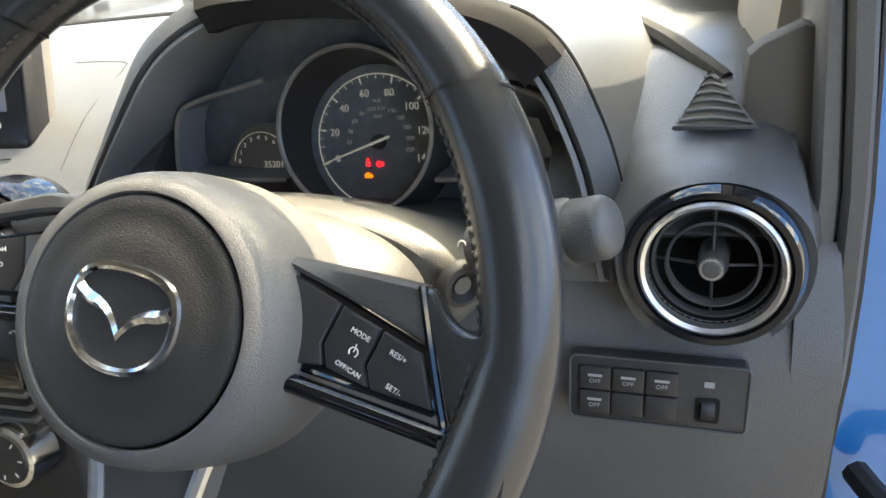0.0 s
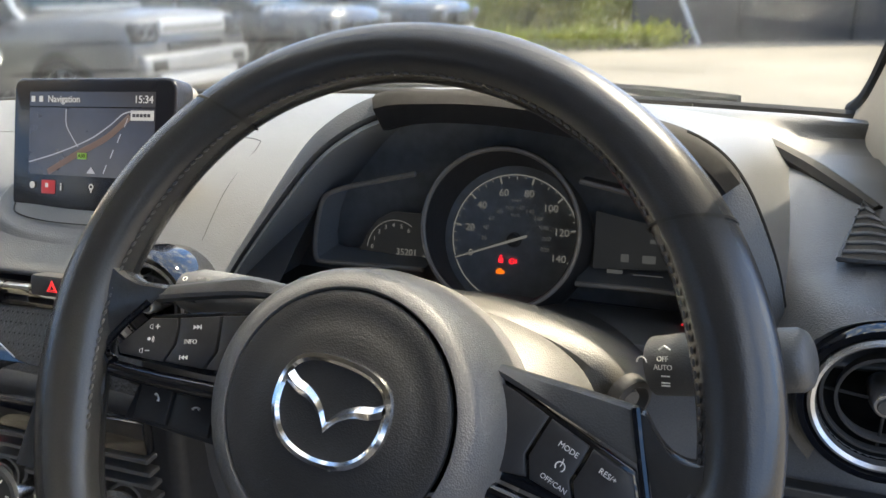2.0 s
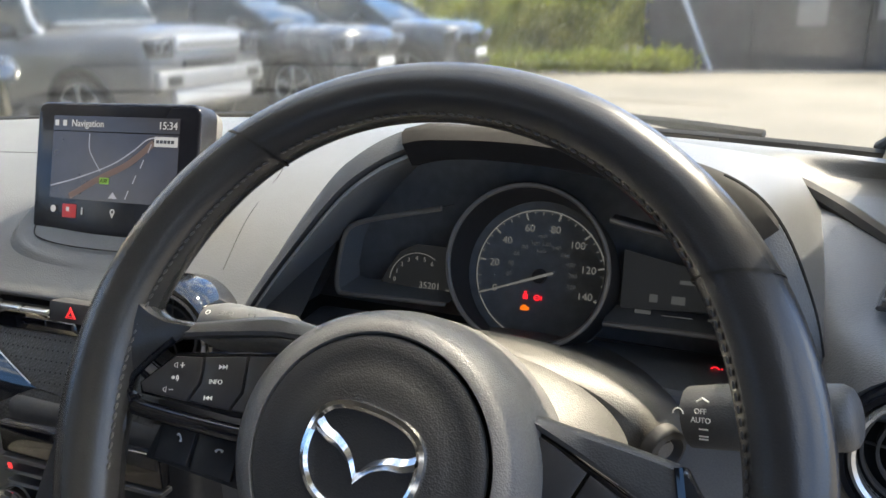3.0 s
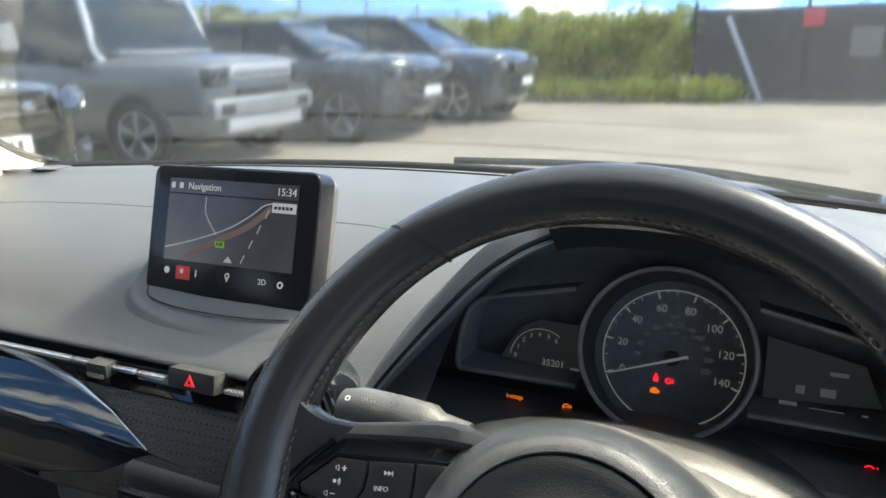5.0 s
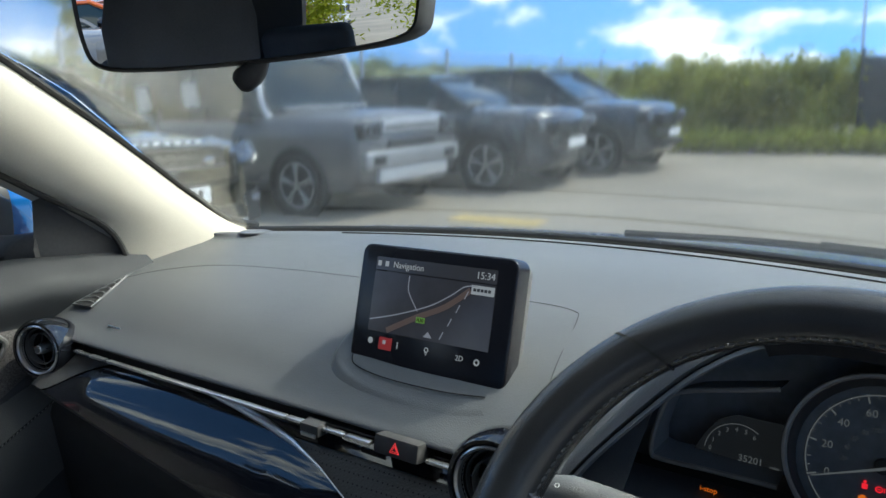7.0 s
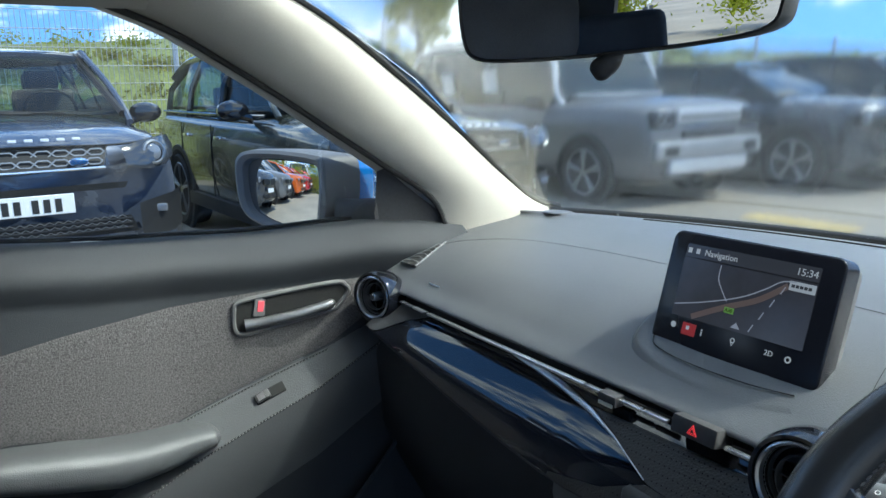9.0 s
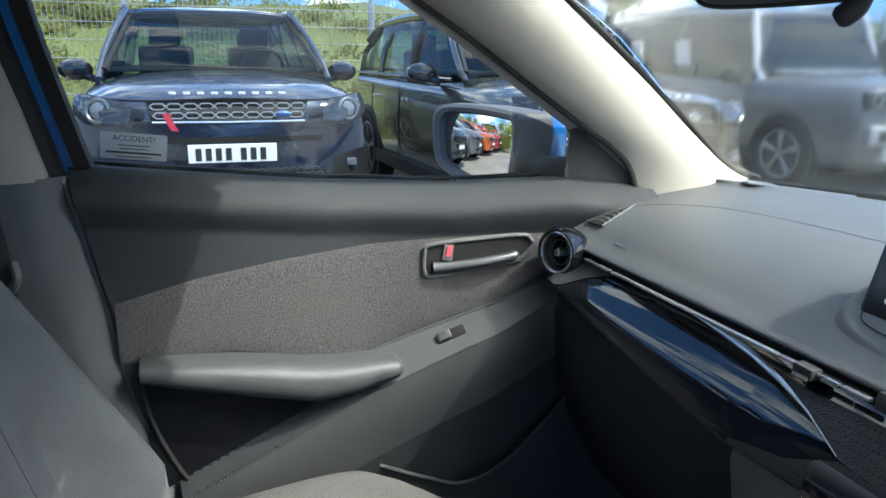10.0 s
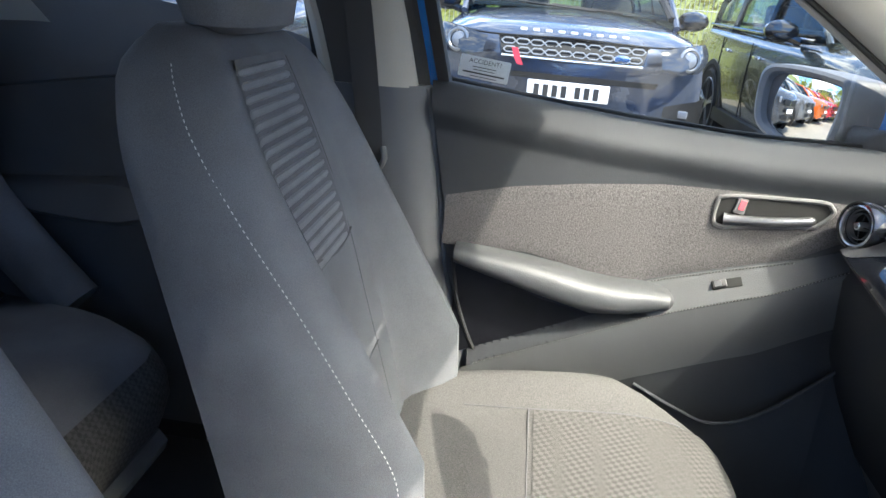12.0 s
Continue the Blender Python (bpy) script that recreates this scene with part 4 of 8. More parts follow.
part("mark", tube([SUNM @ Vector((0.0016 * math.cos(t), 0.0016 * math.sin(t), 0.0012)) for t in (math.pi * k / 5 for k in range(10))], 0.0003, 4, closed=True), M_WHITE, stalk2)

# ---------------------------------------------------------------- steering wheel
WHEEL = facing((0.3634, 0.0778, 0.9912), (0.0245, -math.cos(radians(30.5)), math.sin(radians(30.5)))) @ pose(0, 0, 0, 0, 0, -6.5)
wheel = thing("steering_wheel", "black leather steering wheel with stitched rim and control buttons", "steering wheel", at=WHEEL)


def rim_frame(deg):
    """Radius of the rim's middle and the half-width and half-depth of the rim there."""
    side = math.exp(-((min(abs(deg % 360 - d) for d in (20, 160))) / 26.0) ** 2)
    low_side = math.exp(-(min(abs(deg % 360 - d) for d in (345, 195)) / 20.0) ** 2)
    w = 0.0158 + 0.0030 * side + 0.0040 * low_side
    return 0.1965 - w, w, 0.0165 + 0.002 * side


def rim_ring(a0, a1, n, grow=0.0, lean=0.0):
    rows = []
    for i in range(n + 1):
        d = a0 + (a1 - a0) * i / n
        R, w, h = rim_frame(d)
        t = radians(d)
        ring = []
        for j in range(20):
            p = 2 * math.pi * j / 20
            r = R + (w + grow) * math.cos(p)
            tt = t + radians(lean) * math.cos(p)
            ring.append((r * math.cos(tt), r * math.sin(tt), (h + grow) * math.sin(p)))
        rows.append(ring)
    return loft(rows, closed=True)


bm = rim_ring(0, 360, 144)
bmesh.ops.remove_doubles(bm, verts=bm.verts, dist=1e-6)
rim = part("rim", bm, M_LEATHER, wheel, "worn black leather rim")
for d, lean in ((38.0, -2.6), (132.2, 3.3)):
    part("leather_seam", rim_ring(d - 0.25, d + 0.25, 2, 0.0005, lean), M_GAP, rim)
M_THREAD = material("dark_thread", (0.034, 0.034, 0.037), 0.6)
for a0, a1 in ((42, 128), (-22, 38.5), (131, 202)):
    pts = []
    for i in range(41):
        d = a0 + (a1 - a0) * i / 40
        R, w, h = rim_frame(d)
        t, p = radians(d), radians(158)
        r = R + (w + 0.0004) * math.cos(p)
        pts.append((r * math.cos(t), r * math.sin(t), (h + 0.0004) * math.sin(p)))
    stitches("stitching", pts, 0.0052, 0.0034, 0.00085, M_THREAD, rim, "dark thread", Vector((0, 0, 0.7)))
# airbag cover: front disc with a groove, and the deep drum behind it
disc = [(0, 0.0235), (0.02, 0.0233), (0.034, 0.0228), (0.041, 0.0210), (0.0455, 0.0196), (0.051, 0.0196), (0.0563, 0.0194), (0.0584, 0.0186), (0.0591, 0.0165)]
hub = part("airbag_cover", lathe(disc, 72, pose(-0.002, -0.0115, 0)), M_AIRBAG, wheel, "black grained airbag cover")
bm = lathe([(0.0596, 0.0165), (0.0606, 0.0190), (0.0630, 0.0187), (0.0690, 0.0145), (0.0722, 0.004), (0.0752, -0.014), (0.0765, -0.040), (0.070, -0.070), (0.05, -0.08)], 72)
for v in bm.verts:
    v.co.x *= 1 + 0.13 * max(0.0, min(1.0, (0.0185 - v.co.z) / 0.022))
bm.transform(pose(-0.001, -0.0115, 0))
part("hub_drum", bm, M_FASCIA, wheel)
# badge as a plain winged oval
oval = smooth_line([(-0.0305, 0.006, 0), (-0.026, 0.0195, 0), (-0.012, 0.0262, 0), (0.012, 0.0262, 0), (0.026, 0.0195, 0), (0.0305, 0.006, 0), (0.0285, -0.010, 0), (0.018, -0.0225, 0), (0.0, -0.0268, 0), (-0.018, -0.0225, 0), (-0.0285, -0.010, 0)], 60, True)
rows = []
for i, p in enumerate(oval):
    q, s = oval[i - 1], oval[(i + 1) % 60]
    d = (s - q).normalized()
    o = Vector((d.y, -d.x, 0))
    rows.append([p + o * u + Vector((0, -0.010, 0.0222 + h)) for u, h in ((0.0022, 0), (0.0019, 0.0022), (0, 0.0034), (-0.0024, 0.0026), (-0.0034, 0))])
rows.append(rows[0])
BADGE = pose(-0.0018, -0.0115, 0) @ pose(0, 0, 0, 0, 0, -6) @ Matrix.Diagonal((0.92, 0.87, 1, 1)) @ pose(0, 0.010, 0)
badge = part("badge_ring", loft([[BADGE @ p for p in r] for r in rows]), M_CHROME, hub, "chrome badge ring")
for s in (-1, 1):
    wing = [(s * 0.0, -0.0135, 0.0225), (s * 0.006, -0.004, 0.0230), (s * 0.014, 0.0015, 0.0232), (s * 0.022, 0.0035, 0.0235), (s * 0.0285, 0.007, 0.0235)]
    wing2 = [(s * 0.0, -0.0040, 0.0225), (s * 0.006, 0.0035, 0.0230), (s * 0.014, 0.0085, 0.0232), (s * 0.022, 0.0110, 0.0235), (s * 0.0275, 0.0150, 0.0235)]
    A, B = smooth_line(wing, 14), smooth_line(wing2, 14)
    rows = [[Vector((a.x, a.y - 0.010, a.z)), Vector(((a.x + b.x) / 2, (a.y + b.y) / 2 - 0.010, a.z + 0.0026)), Vector((b.x, b.y - 0.010, b.z))] for a, b in zip(A, B)]
    part("badge_wing", loft([[BADGE @ p for p in r] for r in rows]), M_CHROME, hub, "chrome badge wing")
M_KEY = material("button_black", (0.03, 0.03, 0.032), 0.38, vary=0.1, scale=300)
M_BROW = material("spoke_brow_grey", (0.062, 0.062, 0.063), 0.42, grain=0.15, scale=1000, vary=0.12, vary_scale=9, kind="leather")
SPOKES = {
    1: dict(top=((0.1340, 0.0240), (0.1375, 0.0232), (0.1455, 0.0135), (0.1540, 0.0085), (0.1625, 0.0090), (0.1690, 0.0150), (0.176, 0.026)),
            edge=((0.0240, 0.1340), (-0.0385, 0.1545), (-0.09, 0.160)),
            up=((0.036, 0.0310), (0.062, 0.0290), (0.0812, 0.0275), (0.106, 0.0262), (0.1330, 0.0240)), low=((0.036, 0.0275), (0.062, 0.0245), (0.0798, 0.0195), (0.108, 0.0100), (0.1388, -0.0008)),
            bed=((0.062, 0.0245), (0.0798, 0.0190), (0.1375, -0.0035), (0.1470, -0.0300), (0.1440, -0.0325), (0.0800, -0.0235), (0.062, -0.0215)),
            bezel=((0.1325, 0.0235), (0.1395, 0.0000), (0.1480, -0.0270), (0.1525, -0.0390)), bar=((0.066, -0.0245), (0.0800, -0.0262), (0.112, -0.0308), (0.1500, -0.0365))),
    -1: dict(top=((0.1290, 0.0290), (0.136, 0.0285), (0.1430, 0.0280), (0.1500, 0.0295), (0.155, 0.0315), (0.160, 0.0350), (0.165, 0.040)),
             edge=((0.0285, 0.1290), (0.010, 0.1480), (-0.0120, 0.1590), (-0.0165, 0.1585), (-0.035, 0.150), (-0.09, 0.157)),
             up=((0.030, 0.0445), (0.062, 0.0435), (0.0800, 0.0435), (0.106, 0.0360), (0.1310, 0.0285)), low=((0.030, 0.0360), (0.062, 0.0345), (0.0800, 0.0325), (0.108, 0.0260), (0.1370, 0.0185)),
             bed=((0.062, 0.0270), (0.0880, 0.0215), (0.1350, 0.0105), (0.1530, -0.0110), (0.1500, -0.0165), (0.0900, -0.0140), (0.062, -0.0110)),
             bezel=((0.1370, 0.0175), (0.1500, 0.0010), (0.1575, -0.0135), (0.1500, -0.0200)), bar=((0.066, -0.0160), (0.0900, -0.0178), (0.122, -0.0195), (0.1490, -0.0200))),
}
KEY_SHAPES = {
    1: (((0.064, 0.0225), (0.0793, 0.0172), (0.0952, 0.0103), (0.0925, 0.0030), (0.0880, -0.0090), (0.0905, -0.0185), (0.064, -0.0205)),
        ((0.0970, 0.0096), (0.1160, 0.0020), (0.1135, -0.0060), (0.1100, -0.0150), (0.1132, -0.0245), (0.0925, -0.0190), (0.0900, -0.0090), (0.0945, 0.0030)),
        ((0.1178, 0.0012), (0.1365, -0.0055), (0.1445, -0.0290), (0.1150, -0.0250), (0.1120, -0.0150), (0.1155, -0.0060))),
    -1: (((0.064, 0.0245), (0.0878, 0.0192), (0.0862, 0.0100), (0.0850, 0.0000), (0.0898, -0.0105), (0.064, -0.0080)),
         ((0.0892, 0.0188), (0.1142, 0.0125), (0.1125, 0.0060), (0.1120, -0.0020), (0.1165, -0.0125), (0.0912, -0.0108), (0.0866, 0.0000), (0.0878, 0.0100)),
         ((0.1158, 0.0120), (0.1330, 0.0085), (0.1500, -0.0105), (0.1470, -0.0145), (0.1180, -0.0128), (0.1138, -0.0020), (0.1142, 0.0060))),
}
for s in (-1, 1):
    sp = SPOKES[s]

    def X(pts):
        return [(s * x, y) for x, y in pts][::s]
    up, low = smooth_line([(x, y, 0) for x, y in sp["up"]], 14), smooth_line([(x, y, 0) for x, y in sp["low"]], 14)
    # pale brow over the keys, rolled back along its upper edge and turned in towards the keys
    part("spoke_brow", loft([[(s * p.x, p.y - 0.003, -0.034) for p in up], [(s * p.x, p.y + 0.0005, -0.014) for p in up], [(s * p.x, p.y, -0.0045) for p in up], [(s * p.x, p.y - 0.0022, -0.0012) for p in up], [(s * p.x, p.y + 0.0022, 0.0006) for p in low], [(s * p.x, p.y, -0.0004) for p in low], [(s * p.x, p.y - 0.0008, -0.008) for p in low]]), M_BROW, wheel, "grey upper face of the spoke")
    # leather web that flows from the rim to the spoke
    rows = []
    T = smooth_line([(x, y, 0) for x, y in sp["top"]], 25)
    for k in range(-4, 15):
        f = max(0, k) / 14
        back, drop = {-4: (-0.007, -0.030), -3: (-0.0015, -0.016), -2: (0.0, -0.007), -1: (-0.0012, -0.002)}.get(k, (-0.003 if k == 0 else 0.0, 0.0))
        row = []
        for i, p in enumerate(T):
            u = i / 24
            y = p.y + (-0.085 - p.y) * f
            xi = lerp4(tuple((-a, b) for a, b in sp["edge"]), -y)
            x = p.x + (xi + (0.182 - xi) * u - p.x) * min(1, f * 4)
            row.append((s * x, y + back, 0.0 + 0.0135 * u * (2 - u) - 0.0035 * math.sin(math.pi * u) * (1 - f) + drop))
        rows.append(row)
    part("leather_web", loft(rows), M_LEATHER, wheel, "smooth leather web of the rim")
    part("apron", loft([[(s * x, y - 0.003, -0.006) for x, y in sp["bar"]], [(s * x, y - 0.010, -0.012) for x, y in sp["bar"]], [(s * x, y - 0.016, -0.034) for x, y in sp["bar"]]]), M_BLACK, wheel)
    part("web_bezel", tube(smooth_line([(s * x, y, 0.0) for x, y in sp["bezel"]], 22), [0.0022] * 18 + [0.0026, 0.003, 0.0034, 0.0034], 8), M_GLOSS, wheel, "gloss black edge")
    part("lower_bar", tube(smooth_line([(s * x, y - 0.0035, -0.001) for x, y in sp["bar"]], 18), 0.0048, 10), M_GLOSS, wheel, "gloss black lower edge")
    pod = part("button_pod", plate(X(sp["bed"]), 0.012, pose(0, 0, -0.0025), bevel=0.0010), M_GLOSS, wheel, "gloss black button surround")
    for outline in KEY_SHAPES[s]:
        part("key", plate(X(outline), 0.006, pose(0, 0, 0.0004), bevel=0.0007), M_KEY, pod)
    turn = -21 if s > 0 else 13
    marks = (("MODE", 0.1072, -0.0018), ("OFF/CAN", 0.1035, -0.0180), ("RES/+", 0.1262, -0.0085), ("SET/-", 0.1262, -0.0232)) if s > 0 else (("INFO", -0.1030, 0.0014),)
    for txt, u, v in marks:
        words(txt, 0.0036 if len(txt) < 6 else 0.0033, pose(u, v, 0.0008, 0, 0, turn), M_WHITE, pod)
    if s > 0:
        part("mark", tube([(0.1050 + 0.0022 * math.cos(t), -0.0100 + 0.0022 * math.sin(t), 0.0008) for t in (radians(-70 + 28 * k) for k in range(11))], 0.00035, 4), M_WHITE, pod)
        part("mark", tube([(0.1050, -0.0100, 0.0008), (0.1058, -0.0080, 0.0008), (0.1060, -0.0062, 0.0008)], 0.0003, 4), M_WHITE, pod)
    else:
        for u, v, q in ((-0.1015, 0.0100, 1), (-0.1045, -0.0076, -1)):
            m = pose(u, v, 0.0008, 0, 0, turn)
            for k in (-1, 0):
                part("mark", plate([(q * 0.0022 * k, -0.0012), (q * 0.0022 * (k + 1), 0), (q * 0.0022 * k, 0.0012)][::q], 0.0003, m), M_WHITE, pod, smooth=False)
            part("mark", box(0.0005, 0.0025, 0.0003, turn=m @ pose(q * 0.0026, 0, 0)), M_WHITE, pod)
        for u, v in ((-0.1300, 0.0042), (-0.1325, -0.0100)):
            m = pose(u, v, 0.0008, 0, 0, turn)
            part("mark", tube([m @ Vector(p) for p in ((-0.0014, -0.0006, 0), (0.0004, -0.0014, 0), (0.0004, 0.0014, 0), (-0.0014, 0.0006, 0))], 0.00022, 4, closed=True), M_WHITE, pod)
            part("mark", box(0.0028, 0.0005, 0.0003, turn=m @ pose(0.0036, 0, 0)), M_WHITE, pod)
        part("mark", box(0.0005, 0.0028, 0.0003, turn=pose(-0.1265, 0.0050, 0.0008, 0, 0, turn)), M_WHITE, pod)
        for k in range(2):
            part("mark", tube([(-0.1290 + (0.0014 + 0.001 * k) * math.cos(t), -0.0028 + (0.0014 + 0.001 * k) * math.sin(t), 0.0008) for t in (radians(-30 + 22 * j) for j in range(5))], 0.00022, 4), M_WHITE, pod)
        part("mark", lathe([(0, 0.0004), (0.0009, 0.0004), (0.001, 0)], 10, pose(-0.1300, -0.0028, 0.0006)), M_WHITE, pod)
        low_pod = part("phone_pod", plate([(-0.142, -0.050), (-0.078, -0.050), (-0.076, -0.0235), (-0.138, -0.0275)][::-1], 0.012, pose(0, 0, -0.012), bevel=0.001), M_BLACK, wheel)
        for u, w in ((-0.1235, 0.0215), (-0.0970, 0.0260)):
            part("key", plate([(u - w / 2, -0.048), (u + w / 2, -0.047), (u + w / 2, -0.0262), (u - w / 2, -0.0285)][::-1], 0.004, pose(0, 0, -0.0095), bevel=0.0006), M_KEY, low_pod)
            m = pose(u + 0.002, -0.0335, -0.009, 0, 0, -50 if u < -0.11 else 12)
            part("mark", tube([m @ Vector(p) for p in ((-0.0022, -0.0004, 0), (-0.0010, 0.0006, 0), (0.0010, 0.0006, 0), (0.0022, -0.0004, 0))], [0.0009, 0.0005, 0.0005, 0.0009], 5), M_WHITE, low_pod)
low_arm = part("lower_spoke", loft([[(x * f, y, z) for x, y, z in ((-0.036, y0, -0.028), (-0.030, y0, -0.012), (0.030, y0, -0.012), (0.036, y0, -0.028))] for f, y0 in ((1.0, -0.07), (0.8, -0.11), (0.75, -0.15), (0.9, -0.178))]), M_HARD, wheel)
for s in (-1, 1):
    part("silver_edge", tube(smooth_line([(s * 0.034, -0.072, -0.010), (s * 0.026, -0.11, -0.010), (s * 0.024, -0.15, -0.008), (s * 0.028, -0.172, -0.004)], 16), 0.0042, 8), M_SATIN, low_arm, "satin silver edge")

# ---------------------------------------------------------------- round vents
def round_vent():
    v = thing("air_vent", "round black air vent with a satin silver ring", "air vent", "round dashboard vents")
    part("outer_ring", lathe([(0.046, -0.05), (0.0525, -0.030), (0.0540, -0.010), (0.0530, 0.002), (0.0500, 0.0075), (0.0462, 0.0070), (0.0440, 0.001)], 60), M_GLOSS, v)
    part("silver_ring", lathe([(0.0445, 0.0), (0.0440, 0.0055), (0.0420, 0.0070), (0.0396, 0.0050), (0.0385, -0.004)], 60), M_SATIN, v)
    # near-black colour carries the shade inside the vent
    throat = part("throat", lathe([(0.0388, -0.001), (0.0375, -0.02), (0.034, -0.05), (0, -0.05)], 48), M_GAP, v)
    part("inner_ring", lathe([(0.0275, -0.008), (0.0285, -0.004), (0.0268, -0.0025), (0.0262, -0.008), (0.0275, -0.016)], 48), M_HARD, v)
    part("mid_ring", lathe([(0.0360, -0.010), (0.0370, -0.006), (0.0352, -0.005), (0.0345, -0.011)], 48), M_HARD, v)
    for k in range(4):
        part("spoke", tube([(0.009 * math.cos(radians(90 * k + 90)), 0.009 * math.sin(radians(90 * k + 90)), -0.006), (0.036 * math.cos(radians(90 * k + 90)), 0.036 * math.sin(radians(90 * k + 90)), -0.012)], 0.0011, 6), M_BLACK, v)
    knob = part("knob", lathe([(0, 0.0045), (0.0070, 0.0040), (0.0080, 0.0025), (0.0082, -0.004), (0.0095, -0.006), (0.0095, -0.03)], 36), M_SATIN, v)
    part("knob_cap", lathe([(0, 0.0062), (0.0048, 0.0060), (0.0056, 0.0042)], 30), M_HARD, knob)
    return v
first = round_vent()
first.matrix_world = facing((0.6225, 0.2035, 0.9515), (-0.10, -0.99, 0.08)) @ Matrix.Scale(0.90, 4)
copy_thing(first, facing((0.114, 0.206, 0.955), (0.02, -0.99, 0.08)) @ Matrix.Scale(0.94, 4))
copy_thing(first, facing((-0.616, 0.204, 0.9475), (0.32, -0.94, 0.08)) @ Matrix.Scale(0.88, 4))

# switch panel by the driver's knee
SW = facing((0.594, 0.2165, 0.8555), (0.02, -0.995, 0.10)) @ pose(0, 0, 0, 0, 0, -2)
M_PRINT = material("grey_print", (0.34, 0.34, 0.35), 0.6)
switches = thing("switch_panel", "black panel of small driver switches below the vent", "switch panel", at=SW)
part("panel", plate(rounded(0.108, 0.046, 0.004), 0.012, pose(0, 0, 0.004), bevel=0.001), M_BLACK, switches)
part("panel_rim", tube([(x, y, 0.004) for x, y in rounded(0.108, 0.046, 0.004, 3)], 0.0009, 5, closed=True), M_PAD, switches)
for i in range(3):
    for j in range(2):
        key = part("key", plate(rounded(0.0195, 0.0165, 0.0012), 0.004, pose(-0.038 + 0.0205 * i, 0.0085 - 0.0175 * j, 0.0068), bevel=0.0008), M_KEY, switches)
        if j == 0 or i == 0:
            part("mark_bar", box(0.009, 0.0018, 0.0003, (-0.038 + 0.0205 * i, 0.0108 - 0.0175 * j, 0.0070)), M_PRINT, key)
            words("OFF", 0.0042, pose(-0.038 + 0.0205 * i, 0.0066 - 0.0175 * j, 0.0070), M_PRINT, key)
part("dimmer_well", plate(rounded(0.014, 0.017, 0.002), 0.002, pose(0.031, -0.008, 0.0052)), M_GAP, switches)
part("dimmer_wheel", lathe([(0, -0.004), (0.007, -0.004), (0.0075, 0), (0.007, 0.004), (0, 0.004)], 24, pose(0.031, -0.008, 0.002, 0, 90)), M_KEY, switches)
part("mark_bar", box(0.006, 0.004, 0.0003, (0.031, 0.010, 0.0044)), M_PRINT, switches)


# ---------------------------------------------------------------- passenger door
def lerp_line(pts, y):
    """Straight interpolation through (y, value) pairs."""
    if y <= pts[0][0]:
        return pts[0][1]
    for (a, p), (b, q) in zip(pts, pts[1:]):
        if y <= b:
            return p + (q - p) * (y - a) / (b - a)
    return pts[-1][1]


CLOTH_UP = [(-0.50, 0.884), (-0.369, 0.917), (-0.235, 0.938), (-0.09, 0.954), (0.113, 0.964), (0.21, 0.966), (0.245, 0.955), (0.262, 0.935)]
CLOTH_LO = [(-0.50, 0.790), (-0.442, 0.788), (-0.321, 0.792), (-0.245, 0.777), (-0.145, 0.745), (-0.084, 0.768), (0.155, 0.856), (0.262, 0.930)]
SEAM_UP = [(-0.13, 0.751), (-0.084, 0.768), (0.149, 0.852), (0.26, 0.905)]
SEAM_LO = [(-0.47, 0.528), (-0.394, 0.566), (-0.048, 0.724), (0.117, 0.797), (0.229, 0.868), (0.30, 0.905)]
SILL_Z = [(-0.56, 1.100), (-0.504, 1.094), (-0.18, 1.060), (0.065, 1.048), (0.25, 1.058), (0.40, 1.045)]


def door_x(y, z, ledge=True):
    """How far in the door's inner face stands over y, z."""
    x = -0.738 + 0.10 * max(0.0, (y + 0.1) / 0.46) ** 1.4
    top = lerp_line(SILL_Z, y)
    if z > top - 0.085:
        f = (z - (top - 0.085)) / 0.085
        x += 0.013 * math.sin(0.5 * math.pi * min(1, f / 0.55)) - 0.052 * max(0.0, (f - 0.35) / 0.65) ** 2.2
    low_seam = lerp_line(SEAM_LO, y)
    if not ledge:
        return x
    if z < low_seam:
        d = low_seam - z
        x += 0.046 * math.exp(-(d / 0.17) ** 2) if d > 0.008 else 0.046
    elif z < low_seam + 0.02 and y <= -0.12:
        x += 0.046 * math.exp(-((z - low_seam) / 0.007) ** 2)
    elif y > -0.12:
        up = lerp_line(SEAM_UP, y)
        if z < up:
            x += 0.046 * ((up - z) / max(1e-4, up - low_seam)) ** 0.8 * min(1, (y + 0.12) / 0.04)
    return x


def rear_edge(z):
    return lerp_line([(0.30, -0.33), (0.514, -0.396), (0.739, -0.473), (0.886, -0.492), (1.084, -0.531), (1.2, -0.55)], z)


door = thing("passenger_door", "black passenger door with speckled cloth insert and armrest", "car door")
NZ, NY = 110, 96
rows = []
for i in range(NY + 1):
    row = []
    for j in range(NZ + 1):
        v = j / NZ
        z = 0.30 + v * 0.8
        u = i / NY
        y = rear_edge(z) + (0.405 - rear_edge(z)) * u
        top = lerp_line(SILL_Z, y)
        z = 0.30 + v * (top - 0.30)
        row.append((door_x(y, z), y, z))
    rows.append(row + [(row[-1][0] - 0.05, row[-1][1], row[-1][2] - 0.004)])
part("inner_panel", loft(rows), M_DOORHARD, door)


def door_patch(lo, up, y0, y1, lift, n=60, m=16, ledge=True, puff=0.0):
    rows = []
    for i in range(n + 1):
        y = y0 + (y1 - y0) * i / n
        a, b = lerp_line(lo, y), lerp_line(up, y)
        rows.append([(door_x(y, a + (b - a) * j / m, ledge) + lift + puff * math.sin(math.pi * j / m) ** 0.5, y, a + (b - a) * j / m) for j in range(m + 1)])
    return loft(rows)


